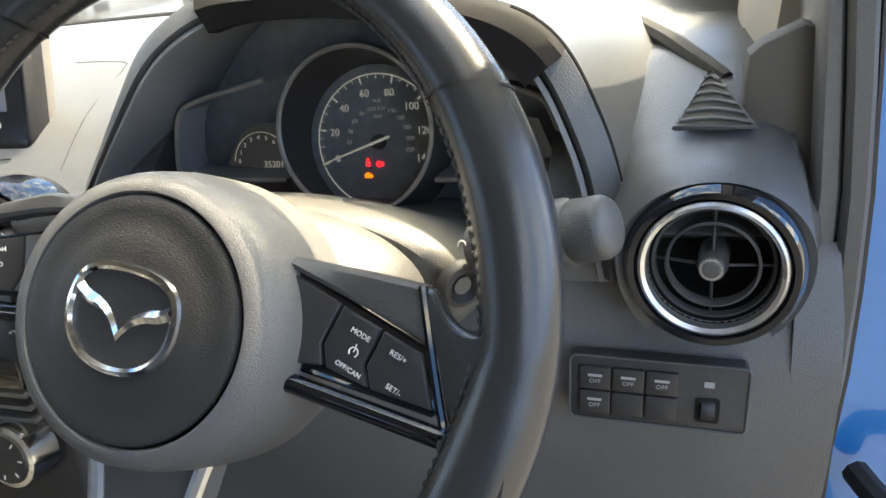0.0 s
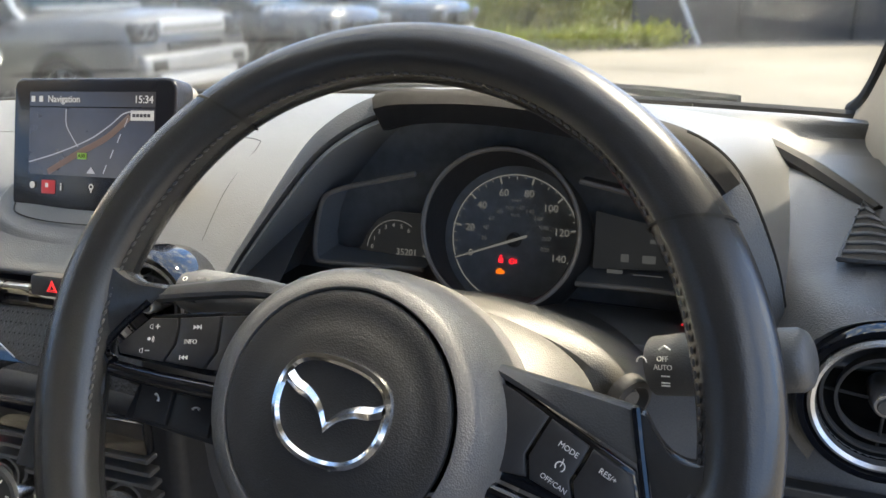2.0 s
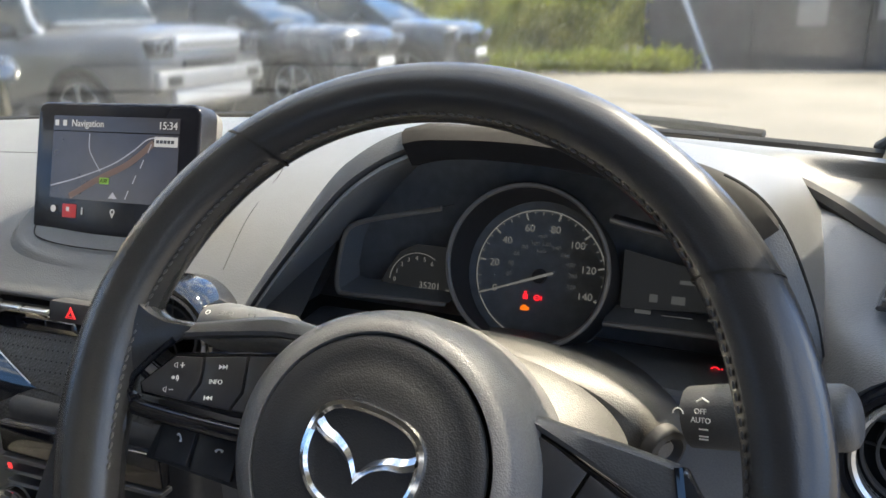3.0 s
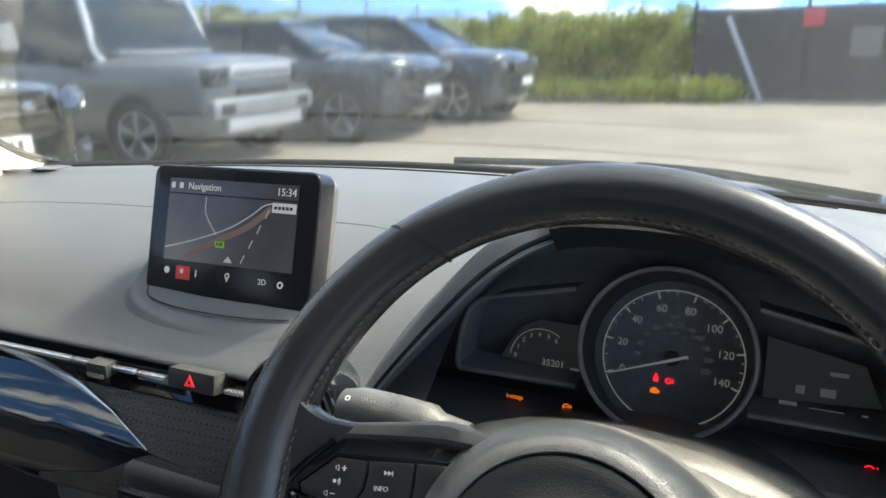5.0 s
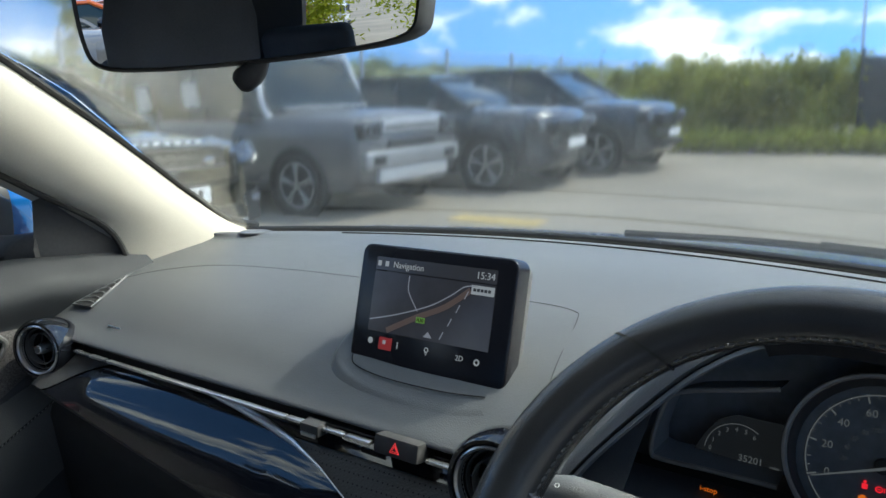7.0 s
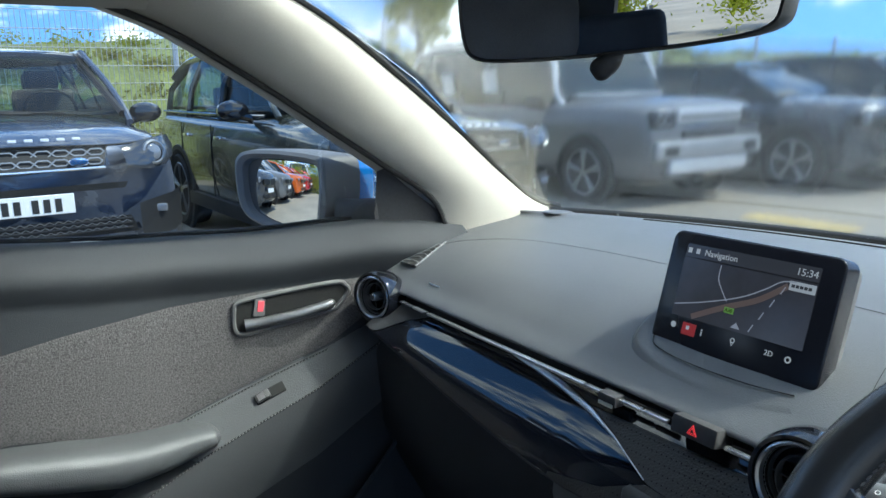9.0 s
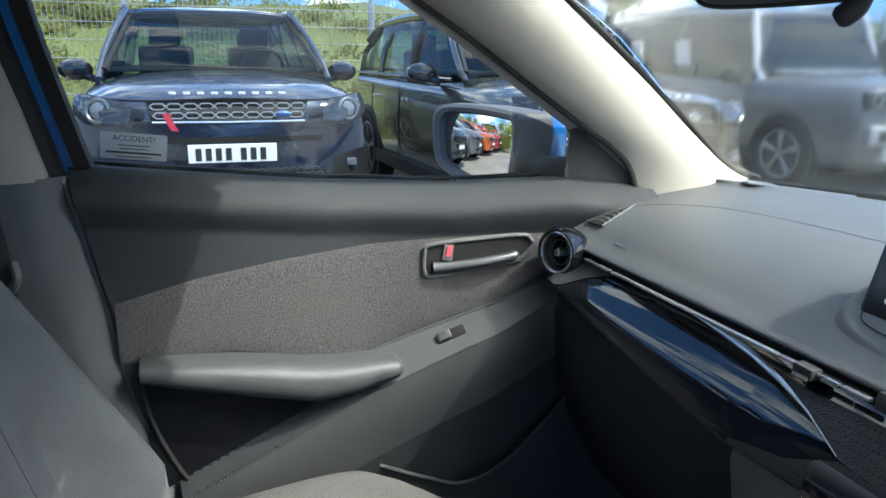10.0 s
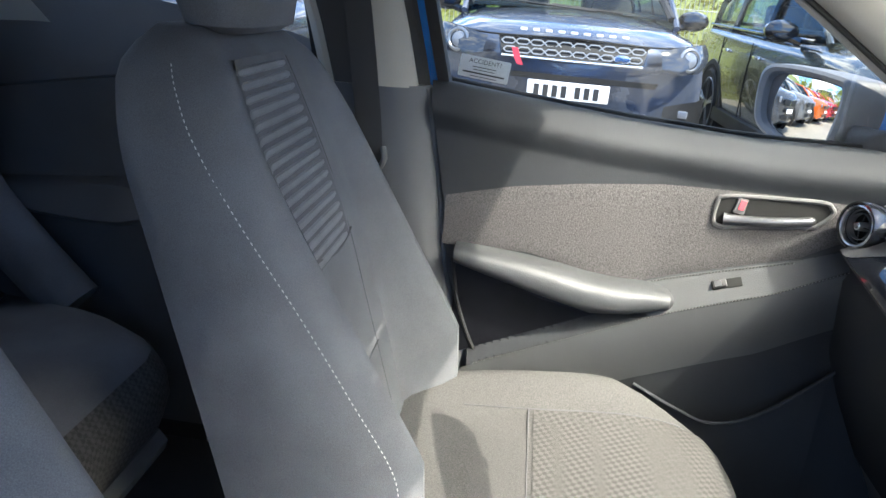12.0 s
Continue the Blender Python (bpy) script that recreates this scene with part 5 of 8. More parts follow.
part("cloth_insert", door_patch(CLOTH_LO, CLOTH_UP, -0.487, 0.260, 0.001, ledge=False, puff=0.004), M_DOORCLOTH, door, "speckled dark grey cloth")
M_VINYL = material("stitched_black_vinyl", (0.050, 0.052, 0.055), 0.5, grain=0.35, scale=650, kind="leather", vary=0.12, vary_scale=8)
part("ledge_cover", door_patch([(y, z + 0.001) for y, z in SEAM_LO], [(y, z - 0.001) for y, z in SEAM_UP], -0.10, 0.255, 0.0015, 40, 10), M_VINYL, door)
part("lower_cover", door_patch([(y, z - 0.14 + 0.10 * max(0, y)) for y, z in SEAM_LO], [(y, z - 0.002) for y, z in SEAM_LO], -0.425, 0.28, 0.0016, 50, 12), M_VINYL, door)
# recess colour, much darker than the door panel round it
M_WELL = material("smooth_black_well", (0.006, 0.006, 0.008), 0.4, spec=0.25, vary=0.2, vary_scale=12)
RECESS_UP = [(-0.463, 0.765), (-0.284, 0.70), (-0.185, 0.682), (-0.046, 0.716)]
part("speaker_well", door_patch([(y, z + 0.017) for y, z in SEAM_LO], RECESS_UP, -0.455, -0.130, 0.004, 40, 8, False), M_WELL, door, "near-black recess under the armrest")
part("recess_rim", tube(smooth_line([(door_x(y, z, False) + 0.004, y, z) for y, z in ((-0.462, 0.762), (-0.445, 0.67), (-0.405, 0.575), (-0.385, 0.572))], 20), 0.004, 8), M_RUBBER, door)
M_PALETHREAD = material("pale_thread", (0.46, 0.45, 0.44), 0.8)
M_DOORTHREAD = material("grey_thread", (0.22, 0.22, 0.22), 0.8)
for line, y0, y1, nm in ((SEAM_LO, -0.40, 0.24, 0.0), (SEAM_UP, -0.084, 0.15, 0.003)):
    pts = [(door_x(y, lerp_line(line, y) - 0.004) + 0.0028, y, lerp_line(line, y) - nm) for y in (y0 + (y1 - y0) * k / 24 for k in range(25))]
    stitches("stitching", pts, 0.0058, 0.0034, 0.0006, M_DOORTHREAD, door, "grey thread", Vector((0, -0.4, 0.5)))
    strand("seam", [(p[0] - 0.002, p[1], p[2]) for p in pts], 0.0011, M_GAP, door, 30)
# armrest
ARM_UP = [(-0.458, 0.798), (-0.40, 0.795), (-0.323, 0.788), (-0.258, 0.779), (-0.21, 0.770), (-0.15, 0.764), (-0.075, 0.763), (-0.050, 0.760), (-0.043, 0.752)]
ARM_LO = [(-0.458, 0.762), (-0.287, 0.716), (-0.19, 0.694), (-0.12, 0.702), (-0.050, 0.722), (-0.043, 0.730)]
ARM_OUT = [(-0.458, 0.052), (-0.40, 0.060), (-0.25, 0.066), (-0.15, 0.068), (-0.08, 0.064), (-0.05, 0.060), (-0.043, 0.050)]
rows = []
for i in range(49):
    y = -0.458 + 0.415 * i / 48
    a, b, o = lerp_line(ARM_UP, y), lerp_line(ARM_LO, y), lerp_line(ARM_OUT, y)
    x0 = door_x(y, 0.76, False) - 0.006
    sec = []
    for k in range(15):
        t = radians(90 - 180 * k / 14)
        sec.append((x0 + (o + 0.006) * abs(math.cos(t)) ** 0.6, y, (a + b) / 2 + (a - b) / 2 * math.copysign(abs(math.sin(t)) ** 0.75, math.sin(t)) + 0.004 * math.cos(t)))
    rows.append(sec)
part("armrest", loft(rows, caps=True), M_VINYL, door, "padded black armrest with a pull tip")
# window switch on its ledge
def on_ledge(y, f, lift=0.0):
    z = lerp_line(SEAM_LO, y) + f * (lerp_line(SEAM_UP, y) - lerp_line(SEAM_LO, y))
    return Vector((door_x(y, z) + lift * 0.7, y, z + lift * 0.7))
a, b, c = on_ledge(0.01, 0.5, 0.003), on_ledge(0.075, 0.5, 0.003), on_ledge(0.01, 0.9, 0.003)
zdir = (b - a).cross(c - a).normalized()
zdir = zdir if zdir.x > 0 else -zdir
SWF = Matrix.Translation(on_ledge(0.045, 0.55, 0.002)) @ Matrix(((b - a).normalized(), zdir.cross((b - a).normalized()), zdir)).transposed().to_4x4()
part("switch_well", plate(rounded(0.052, 0.018, 0.002), 0.006, SWF @ pose(0, 0, 0.0015), bevel=0.001), M_GAP, door)
wsw = part("window_switch", box(0.024, 0.014, 0.008, turn=SWF @ pose(-0.012, 0, 0.004, 0, -10), bevel=0.002), M_HARD, door, "rocker window switch")
part("switch_pad", box(0.012, 0.011, 0.001, turn=SWF @ pose(-0.015, 0, 0.0078, 0, -10)), M_SATIN, wsw)
# inner handle
BEZ = [(0.012, 0.948), (0.06, 0.955), (0.165, 0.964), (0.185, 0.957), (0.188, 0.945), (0.172, 0.925), (0.155, 0.917), (0.05, 0.898), (0.015, 0.894), (0.004, 0.905), (0.005, 0.935)]
hx = [Vector((door_x(y, z, False) + 0.006, y, z)) for y, z in BEZ]
# the cup's inner shade is put into its near-black colour
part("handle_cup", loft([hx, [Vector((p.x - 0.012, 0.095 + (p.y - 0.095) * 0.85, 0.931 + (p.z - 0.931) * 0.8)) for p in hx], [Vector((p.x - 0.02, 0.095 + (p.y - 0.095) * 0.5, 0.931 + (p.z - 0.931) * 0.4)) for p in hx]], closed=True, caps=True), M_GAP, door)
part("handle_bezel", tube(smooth_line(hx, 60, True), 0.0042, 8, closed=True), M_HARD, door, "black handle surround")
lev = smooth_line([(door_x(0.022, 0.91, False) + 0.008, 0.020, 0.909), (door_x(0.05, 0.91, False) + 0.012, 0.05, 0.912), (door_x(0.10, 0.92, False) + 0.016, 0.10, 0.919), (door_x(0.15, 0.93, False) + 0.012, 0.152, 0.928), (door_x(0.16, 0.93, False) + 0.004, 0.162, 0.930)], 24)
part("handle_lever", tube(lev, [0.011, 0.0105, 0.010, 0.0095, 0.009] + [0.0085] * 10 + [0.0078] * 5 + [0.007, 0.006, 0.005, 0.004], 10), M_LEVER, door, "dark satin pull lever")
part("lock_tab", box(0.006, 0.020, 0.030, (door_x(0.045, 0.936, False) + 0.006, 0.045, 0.936), 0.002, 2, pose(0, 0, 0, -12)), M_HARD, door)
part("lock_mark", box(0.002, 0.010, 0.018, (door_x(0.045, 0.936, False) + 0.0095, 0.046, 0.938), 0.0006, 1, pose(0, 0, 0, -12)), material("red_lock_mark", (0.55, 0.06, 0.08), 0.5, vary=0.1), door, "red lock indicator")
# door pocket
part("pocket_lip", tube(smooth_line([(-0.672, -0.09, 0.575), (-0.655, -0.01, 0.545), (-0.65, 0.06, 0.525), (-0.645, 0.14, 0.56), (-0.64, 0.24, 0.66), (-0.645, 0.27, 0.70)], 30), 0.004, 8), M_DOORHARD, door)
part("pocket_wall", loft([[(-0.672, -0.09, 0.575), (-0.655, -0.01, 0.545), (-0.65, 0.06, 0.525), (-0.645, 0.14, 0.56), (-0.64, 0.24, 0.66)], [(-0.69, -0.10, 0.36), (-0.68, 0.0, 0.36), (-0.67, 0.07, 0.36), (-0.66, 0.15, 0.36), (-0.65, 0.25, 0.36)]]), M_DOORHARD, door)
# frame round the glass, quarter panel, glass
FR = [(-0.775, -0.512, 1.095), (-0.745, -0.556, 1.285), (-0.70, -0.57, 1.40)]
part("window_frame", loft([[Vector(p) + Vector(o) for o in ((0, -0.012, 0), (0.01, -0.012, 0), (0.012, 0.010, 0), (-0.02, 0.012, 0), (-0.02, -0.012, 0))] for p in smooth_line(FR, 10)], closed=True, caps=True), M_RUBBER, door, "black window frame")
part("blue_frame", loft([[Vector(p) + Vector(o) for o in ((-0.008, -0.042, 0), (0.002, -0.040, 0), (0.002, -0.0125, 0), (-0.03, -0.0125, 0), (-0.03, -0.042, 0))] for p in smooth_line([(-0.775, -0.512, 1.04), (-0.775, -0.512, 1.095), (-0.745, -0.556, 1.285), (-0.70, -0.57, 1.40)], 12)], closed=True, caps=True), M_BLUE, door, "bright blue painted door edge")
part("quarter_panel", loft([[(-0.715, 0.262, 1.052), (-0.712, 0.270, 1.140), (-0.708, 0.285, 1.145)], [(-0.700, 0.29, 1.054), (-0.694, 0.305, 1.115), (-0.690, 0.312, 1.115)], [(-0.672, 0.385, 1.040), (-0.670, 0.388, 1.045), (-0.668, 0.392, 1.046)]]), M_BLACK, door, "black three-cornered mirror panel")
part("pillar_gap", tube(smooth_line([(-0.665, 0.387, 1.005), (-0.668, 0.357, 1.086), (-0.680, 0.262, 1.156), (-0.684, 0.18, 1.212), (-0.682, 0.09, 1.272), (-0.676, 0.008, 1.322), (-0.668, -0.066, 1.363), (-0.655, -0.16, 1.398)], 40), 0.0055, 8), M_RUBBER, door, "black rubber door seal")
gbm = loft([[(-0.783, -0.53, 1.04), (-0.783, -0.2, 1.02), (-0.77, 0.15, 1.01), (-0.745, 0.36, 1.02)], [(-0.755, -0.56, 1.26), (-0.755, -0.2, 1.26), (-0.742, 0.05, 1.25), (-0.725, 0.22, 1.17)], [(-0.70, -0.58, 1.44), (-0.70, -0.3, 1.44), (-0.70, -0.1, 1.41), (-0.705, 0.05, 1.33)]])
bmesh.ops.recalc_face_normals(gbm, faces=gbm.faces)
bmesh.ops.solidify(gbm, geom=gbm.faces[:], thickness=0.0035)
gl = part("window_glass", gbm, M_GLASS, door, "clear side window")
gl.visible_shadow = False
# rubber lip along the glass
part("glass_lip", tube([(door_x(y, lerp_line(SILL_Z, y)) - 0.038, y, lerp_line(SILL_Z, y) + 0.002) for y in (-0.52 + 0.09 * k for k in range(10))], 0.004, 6), M_RUBBER, door)

# sticker on the window's lower rear corner
st = thing("window_sticker", "small translucent white warning sticker on the window", "sticker")
ST_M = Matrix.Translation((-0.7755, -0.4405, 1.123)) @ Matrix(((0, -0.12, 0.993), (1, 0, 0), (0, 0.993, 0.12))).to_4x4() @ pose(0, 0, 0, 0, 0, -6)
st.matrix_world = ST_M
m = material("white_sticker", (0.62, 0.63, 0.65), 0.5, vary=0.08)
part("sheet", plate(rounded(0.094, 0.040, 0.003), 0.0004), m, st)
M_INK = material("black_ink", (0.02, 0.02, 0.02), 0.6)
words("ACCIDENT?", 0.0115, pose(0, 0.011, 0.0003), M_INK, st)
for v, w in ((0.001, 0.045), (-0.004, 0.04), (-0.010, 0.078), (-0.016, 0.05)):
    part("print_bar", box(w, 0.0028 if w > 0.07 else 0.0014, 0.0002, (0, v, 0.0003)), M_INK, st)

# ---------------------------------------------------------------- door mirror
mirror = thing("door_mirror", "black and blue passenger door mirror", "door mirror")
MN = Vector((0.40, -0.915, 0.035)).normalized()
MF = facing((-0.868, 0.165, 1.096), MN)
outl = [(-0.090, 0.030), (-0.082, 0.046), (-0.06, 0.053), (0.0, 0.054), (0.06, 0.050), (0.078, 0.044), (0.082, 0.02), (0.078, -0.02), (0.070, -0.050), (0.05, -0.058), (0.0, -0.054), (-0.04, -0.046), (-0.072, -0.034), (-0.086, -0.012)]
shape = [Vector((x * 1.17 - 0.012, y * 1.22, 0)) for x, y in outl]
loop = smooth_line(shape, 56, True)
rows = []
for f, d in ((0.93, -0.006), (0.98, 0.004), (1.08, 0.008), (1.17, 0.002), (1.20, -0.022), (1.18, -0.065), (1.0, -0.100), (0.66, -0.130), (0.25, -0.145)):
    rows.append([MF @ Vector((p.x * f + (0.045 * max(0, -d - 0.02) / 0.1), p.y * f, d)) for p in loop])
part("housing", loft(rows[:6], closed=True), M_FASCIA, mirror, "black plastic mirror shell")
part("painted_cap", loft([rows[5], rows[6], rows[7], rows[8]], closed=True, caps=True), M_BLUE, mirror, "bright blue painted cap")
part("back_plate", plate([(p.x * 0.95, p.y * 0.95) for p in loop], 0.003, MF @ pose(0, 0, -0.006)), M_BLACK, mirror)
R = 1.25
rows = [[MF @ Vector((p.x * f * 0.9, p.y * f * 0.9, -0.002 - ((p.x * f) ** 2 + (p.y * f) ** 2) / (2 * R))) for p in loop] for f in (1.0, 0.8, 0.6, 0.4, 0.2, 0.02)]
part("mirror_glass", loft(rows, closed=True, caps=True), M_MIRROR, mirror, "convex mirror glass")
part("foot", tube(smooth_line([(-0.79, 0.235, 1.055), (-0.76, 0.262, 1.058), (-0.72, 0.285, 1.062)], 8), [0.035, 0.033, 0.032, 0.03, 0.03, 0.03, 0.03, 0.03], 14), M_BLACK, mirror)

# ---------------------------------------------------------------- pillars, roof, glass
A_UP = [(-0.654, 0.635, 1.046), (-0.656, 0.575, 1.068), (-0.657, 0.50, 1.122), (-0.656, 0.39, 1.214), (-0.648, 0.277, 1.298), (-0.63, 0.173, 1.366), (-0.61, 0.087, 1.408), (-0.59, 0.0, 1.442), (-0.57, -0.08, 1.466)]
A_LO = [(-0.664, 0.385, 1.010), (-0.667, 0.357, 1.088), (-0.674, 0.262, 1.160), (-0.676, 0.18, 1.216), (-0.674, 0.09, 1.276), (-0.668, 0.008, 1.326), (-0.66, -0.066, 1.367), (-0.648, -0.16, 1.402)]


def pillar(flip):
    up, lo = smooth_line(A_UP, 26), smooth_line(A_LO, 26)
    rows = []
    k = 1.0 if flip > 0 else 0.35
    for a, b in zip(up, lo):
        c = a.lerp(b, 0.5)
        rows.append([Vector((p.x * flip, p.y, p.z)) for p in (a + Vector((-0.075, -0.015, 0.01)), a, a.lerp(b, 0.12) + Vector((0.014 * k, 0, 0)), a.lerp(b, 0.3) + Vector((0.024 * k, 0, 0)), c + Vector((0.028 * k, 0, 0)), a.lerp(b, 0.7) + Vector((0.024 * k, 0, 0)), a.lerp(b, 0.88) + Vector((0.014 * k, 0, 0)), b, b + Vector((-0.075, -0.01, 0)))])
    return loft(rows, closed=True, caps=True)


for flip, nm in ((1, "a_pillar_passenger"), (-1, "a_pillar_driver")):
    tagged(part(nm, pillar(flip), M_BEIGE), "beige cloth-grained windscreen pillar trim", "pillar", kind="structure")
    rail = [[Vector((flip * x, y, z)) for x, z in ((-0.66 + 0.02 * k, 1.40), (-0.635, 1.385), (-0.60, 1.395), (-0.57, 1.43), (-0.57, 1.475), (-0.70, 1.475), (-0.715, 1.42))] for k, y in ((0, -0.10), (0, -0.5), (0, -0.9), (0, -1.3), (0, -1.7))]
    tagged(part("roof_rail_passenger" if flip > 0 else "roof_rail_driver", loft(rail, closed=True, caps=True), M_BEIGE), "beige trim along the roof side", "roof rail", kind="structure")
part_roof = tagged(part("roof", loft([[(x, y, 1.455 + 0.03 * (1 - (x / 0.62) ** 2) - 0.05 * max(0, (-y - 1.2)) ** 2) for x in (-0.62, -0.45, -0.2, 0, 0.2, 0.45, 0.62)] for y in (-0.10, -0.4, -0.8, -1.2, -1.75)]), M_BEIGE), "pale beige car roof lining", "roof", kind="structure")
bm = bmesh.new()
bm.from_mesh(part_roof.data)
bmesh.ops.solidify(bm, geom=bm.faces[:], thickness=-0.03)
bm.to_mesh(part_roof.data)
bm.free()


def screen_point(x, k):
    """The windscreen's surface: k runs from its foot to its head."""
    y0, z0 = 0.80 - 0.42 * x * x, 1.038
    y1, z1 = -0.06 - 0.10 * x * x, 1.475 - 0.06 * x * x
    edge = 0.06 * (x / 0.67) ** 2 * min(1, max(0, (k - 0.08) / 0.35)) * min(1, (1.02 - k) / 0.15)
    return Vector((x * (1 - 0.10 * k), y0 + (y1 - y0) * k, z0 + (z1 - z0) * k + 0.03 * math.sin(math.pi * k) + edge))


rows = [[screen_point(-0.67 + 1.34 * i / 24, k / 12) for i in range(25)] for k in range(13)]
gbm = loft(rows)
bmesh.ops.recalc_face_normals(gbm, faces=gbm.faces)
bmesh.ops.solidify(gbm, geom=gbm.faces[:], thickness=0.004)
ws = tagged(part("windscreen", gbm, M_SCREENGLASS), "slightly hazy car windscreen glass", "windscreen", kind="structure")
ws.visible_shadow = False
for s in (-1, 1):
    tagged(part("windscreen_edge", tube([Vector((-s * p.x, p.y + 0.004, p.z + 0.004)) for p in smooth_line(A_UP, 30)], 0.006, 8), M_RUBBER), "black ceramic border beside the glass", "trim", kind="structure")
tagged(part("windscreen_band", tube([screen_point(-0.67 + 1.34 * i / 30, 0.012) + Vector((0, 0.0, -0.004)) for i in range(31)], 0.012, 8), M_RUBBER), "black ceramic band at the foot of the glass", "trim", kind="structure")
tagged(part("scuttle", loft([[(x, 0.82 - 0.42 * x * x, 1.022), (x, 0.90 - 0.42 * x * x, 1.000), (x, 0.98 - 0.40 * x * x, 0.975)] for x in (-0.72 + 0.06 * i for i in range(25))]), M_RUBBER), "black plastic scuttle under the windscreen", "scuttle", kind="structure")
# unseen header, added and bowed forward to keep sun off the seat back
hdr = []
for i in range(31):
    x = -0.64 + 1.28 * i / 30
    k0 = 0.885 + 0.30 * x * x
    hdr.append([screen_point(x, k0 + (1.04 - k0) * f) + Vector((0, 0, -dz)) for f, dz in ((0, 0.006), (0.0, 0.012), (0.5, 0.020), (1.0, 0.022), (1.0, 0.006), (0.5, 0.006))])
tagged(part("windscreen_header", loft(hdr, closed=True, caps=True), M_BEIGE), "beige trim along the head of the windscreen", "header", kind="structure")
wiper = thing("wiper", "black windscreen wiper resting at the glass", "wiper")
part("blade", tube(smooth_line([(-0.02, 0.845, 1.048), (0.2, 0.838, 1.052), (0.40, 0.80, 1.050), (0.55, 0.73, 1.045)], 24), 0.006, 6), M_RUBBER, wiper)
part("arm", tube(smooth_line([(0.50, 0.79, 1.030), (0.4, 0.83, 1.046), (0.26, 0.845, 1.052)], 16), 0.006, 6), M_RUBBER, wiper)
part("bonnet_edge", loft([[(x, 0.97 - 0.40 * x * x, 0.99), (x, 1.25 - 0.25 * x * x, 0.965), (x, 1.55 - 0.3 * x * x, 0.90), (x, 1.75 - 0.35 * x * x, 0.80)] for x in (-0.78 + 0.12 * i for i in range(14))]), M_BLUE, tagged(thing("bonnet", "bright blue car bonnet", "bonnet"), kind="structure"))

# lower structure of the body: floor, sills, jambs, B-pillar, rear
tagged(part("car_floor", box(1.46, 3.0, 0.05, (0, -0.70, 0.235), 0.01), M_BLACK), "black carpeted car floor", "floor", kind="structure")
tagged(part("bulkhead", loft([[(x, 0.42, 0.24), (x, 0.62, 0.5), (x, 0.72, 1.03)] for x in (-0.72, 0.72)]), M_BLACK), "black front bulkhead", "wall", kind="structure")
M_SAIL = material("warm_grey_plastic", (0.085, 0.078, 0.072), 0.6, grain=0.2, scale=900, vary=0.1)
jamb = thing("door_jamb", "grey rubber-sealed jamb of the open driver's door", "door jamb")
def post(left, right, y0, depth):
    """An upright strip between two lines of (z, x), its face at y0."""
    rows = []
    for k in range(15):
        z = 0.26 + 0.90 * k / 14
        a, b = lerp_line(left, z), lerp_line(right, z)
        y = y0 - 0.10 * max(0, 0.62 - z) ** 1.5
        rows.append([(a, y + 0.004, z), (a + 0.003, y, z), (b - 0.003, y, z), (b, y + 0.004, z), (b, y + depth, z), (a, y + depth, z)])
    return loft(rows, closed=True, caps=True)
J1 = [(0.76, 0.682), (0.92, 0.682), (0.98, 0.683), (1.015, 0.680), (1.08, 0.675)]
J2 = [(0.77, 0.696), (0.91, 0.699), (0.98, 0.697), (1.018, 0.694), (1.08, 0.686)]
J3 = [(0.77, 0.709), (0.845, 0.713), (0.91, 0.713), (0.98, 0.711), (1.03, 0.707), (1.08, 0.701)]
J4 = [(0.77, 0.713), (0.845, 0.715), (0.925, 0.7145), (0.98, 0.714), (1.03, 0.711), (1.08, 0.706)]
part("trim_edge", post(J1, J2, 0.275, 0.12), M_SATINGREY, jamb)
part("seal", post(J2, J3, 0.268, 0.10), M_HARD, jamb, "dark grey rubber seal")
part("grey_flange", post(J3, J4, 0.274, 0.10), M_BLACK, jamb)
part("painted_post", post(J4, [(0.2, 0.86), (1.2, 0.86)], 0.315, 0.10), M_BLUE, jamb, "bright blue painted post")
part("check_strap", tube(smooth_line([(0.735, 0.300, 0.735), (0.75, 0.27, 0.732), (0.775, 0.26, 0.728), (0.80, 0.265, 0.72)], 12), 0.010, 8), M_RUBBER, jamb)
part("sail_panel", plate([(0.643, 0.985), (0.641, 1.030), (0.6425, 1.046), (0.650, 1.053), (0.672, 1.0625), (0.677, 1.061), (0.679, 1.055), (0.686, 0.973), (0.684, 0.950), (0.66, 0.95)], 0.02, Matrix.Translation((0, 0.300, 0)) @ Matrix.Rotation(radians(90), 4, "X"), 0.002), M_SAIL, jamb, "warm grey corner panel")


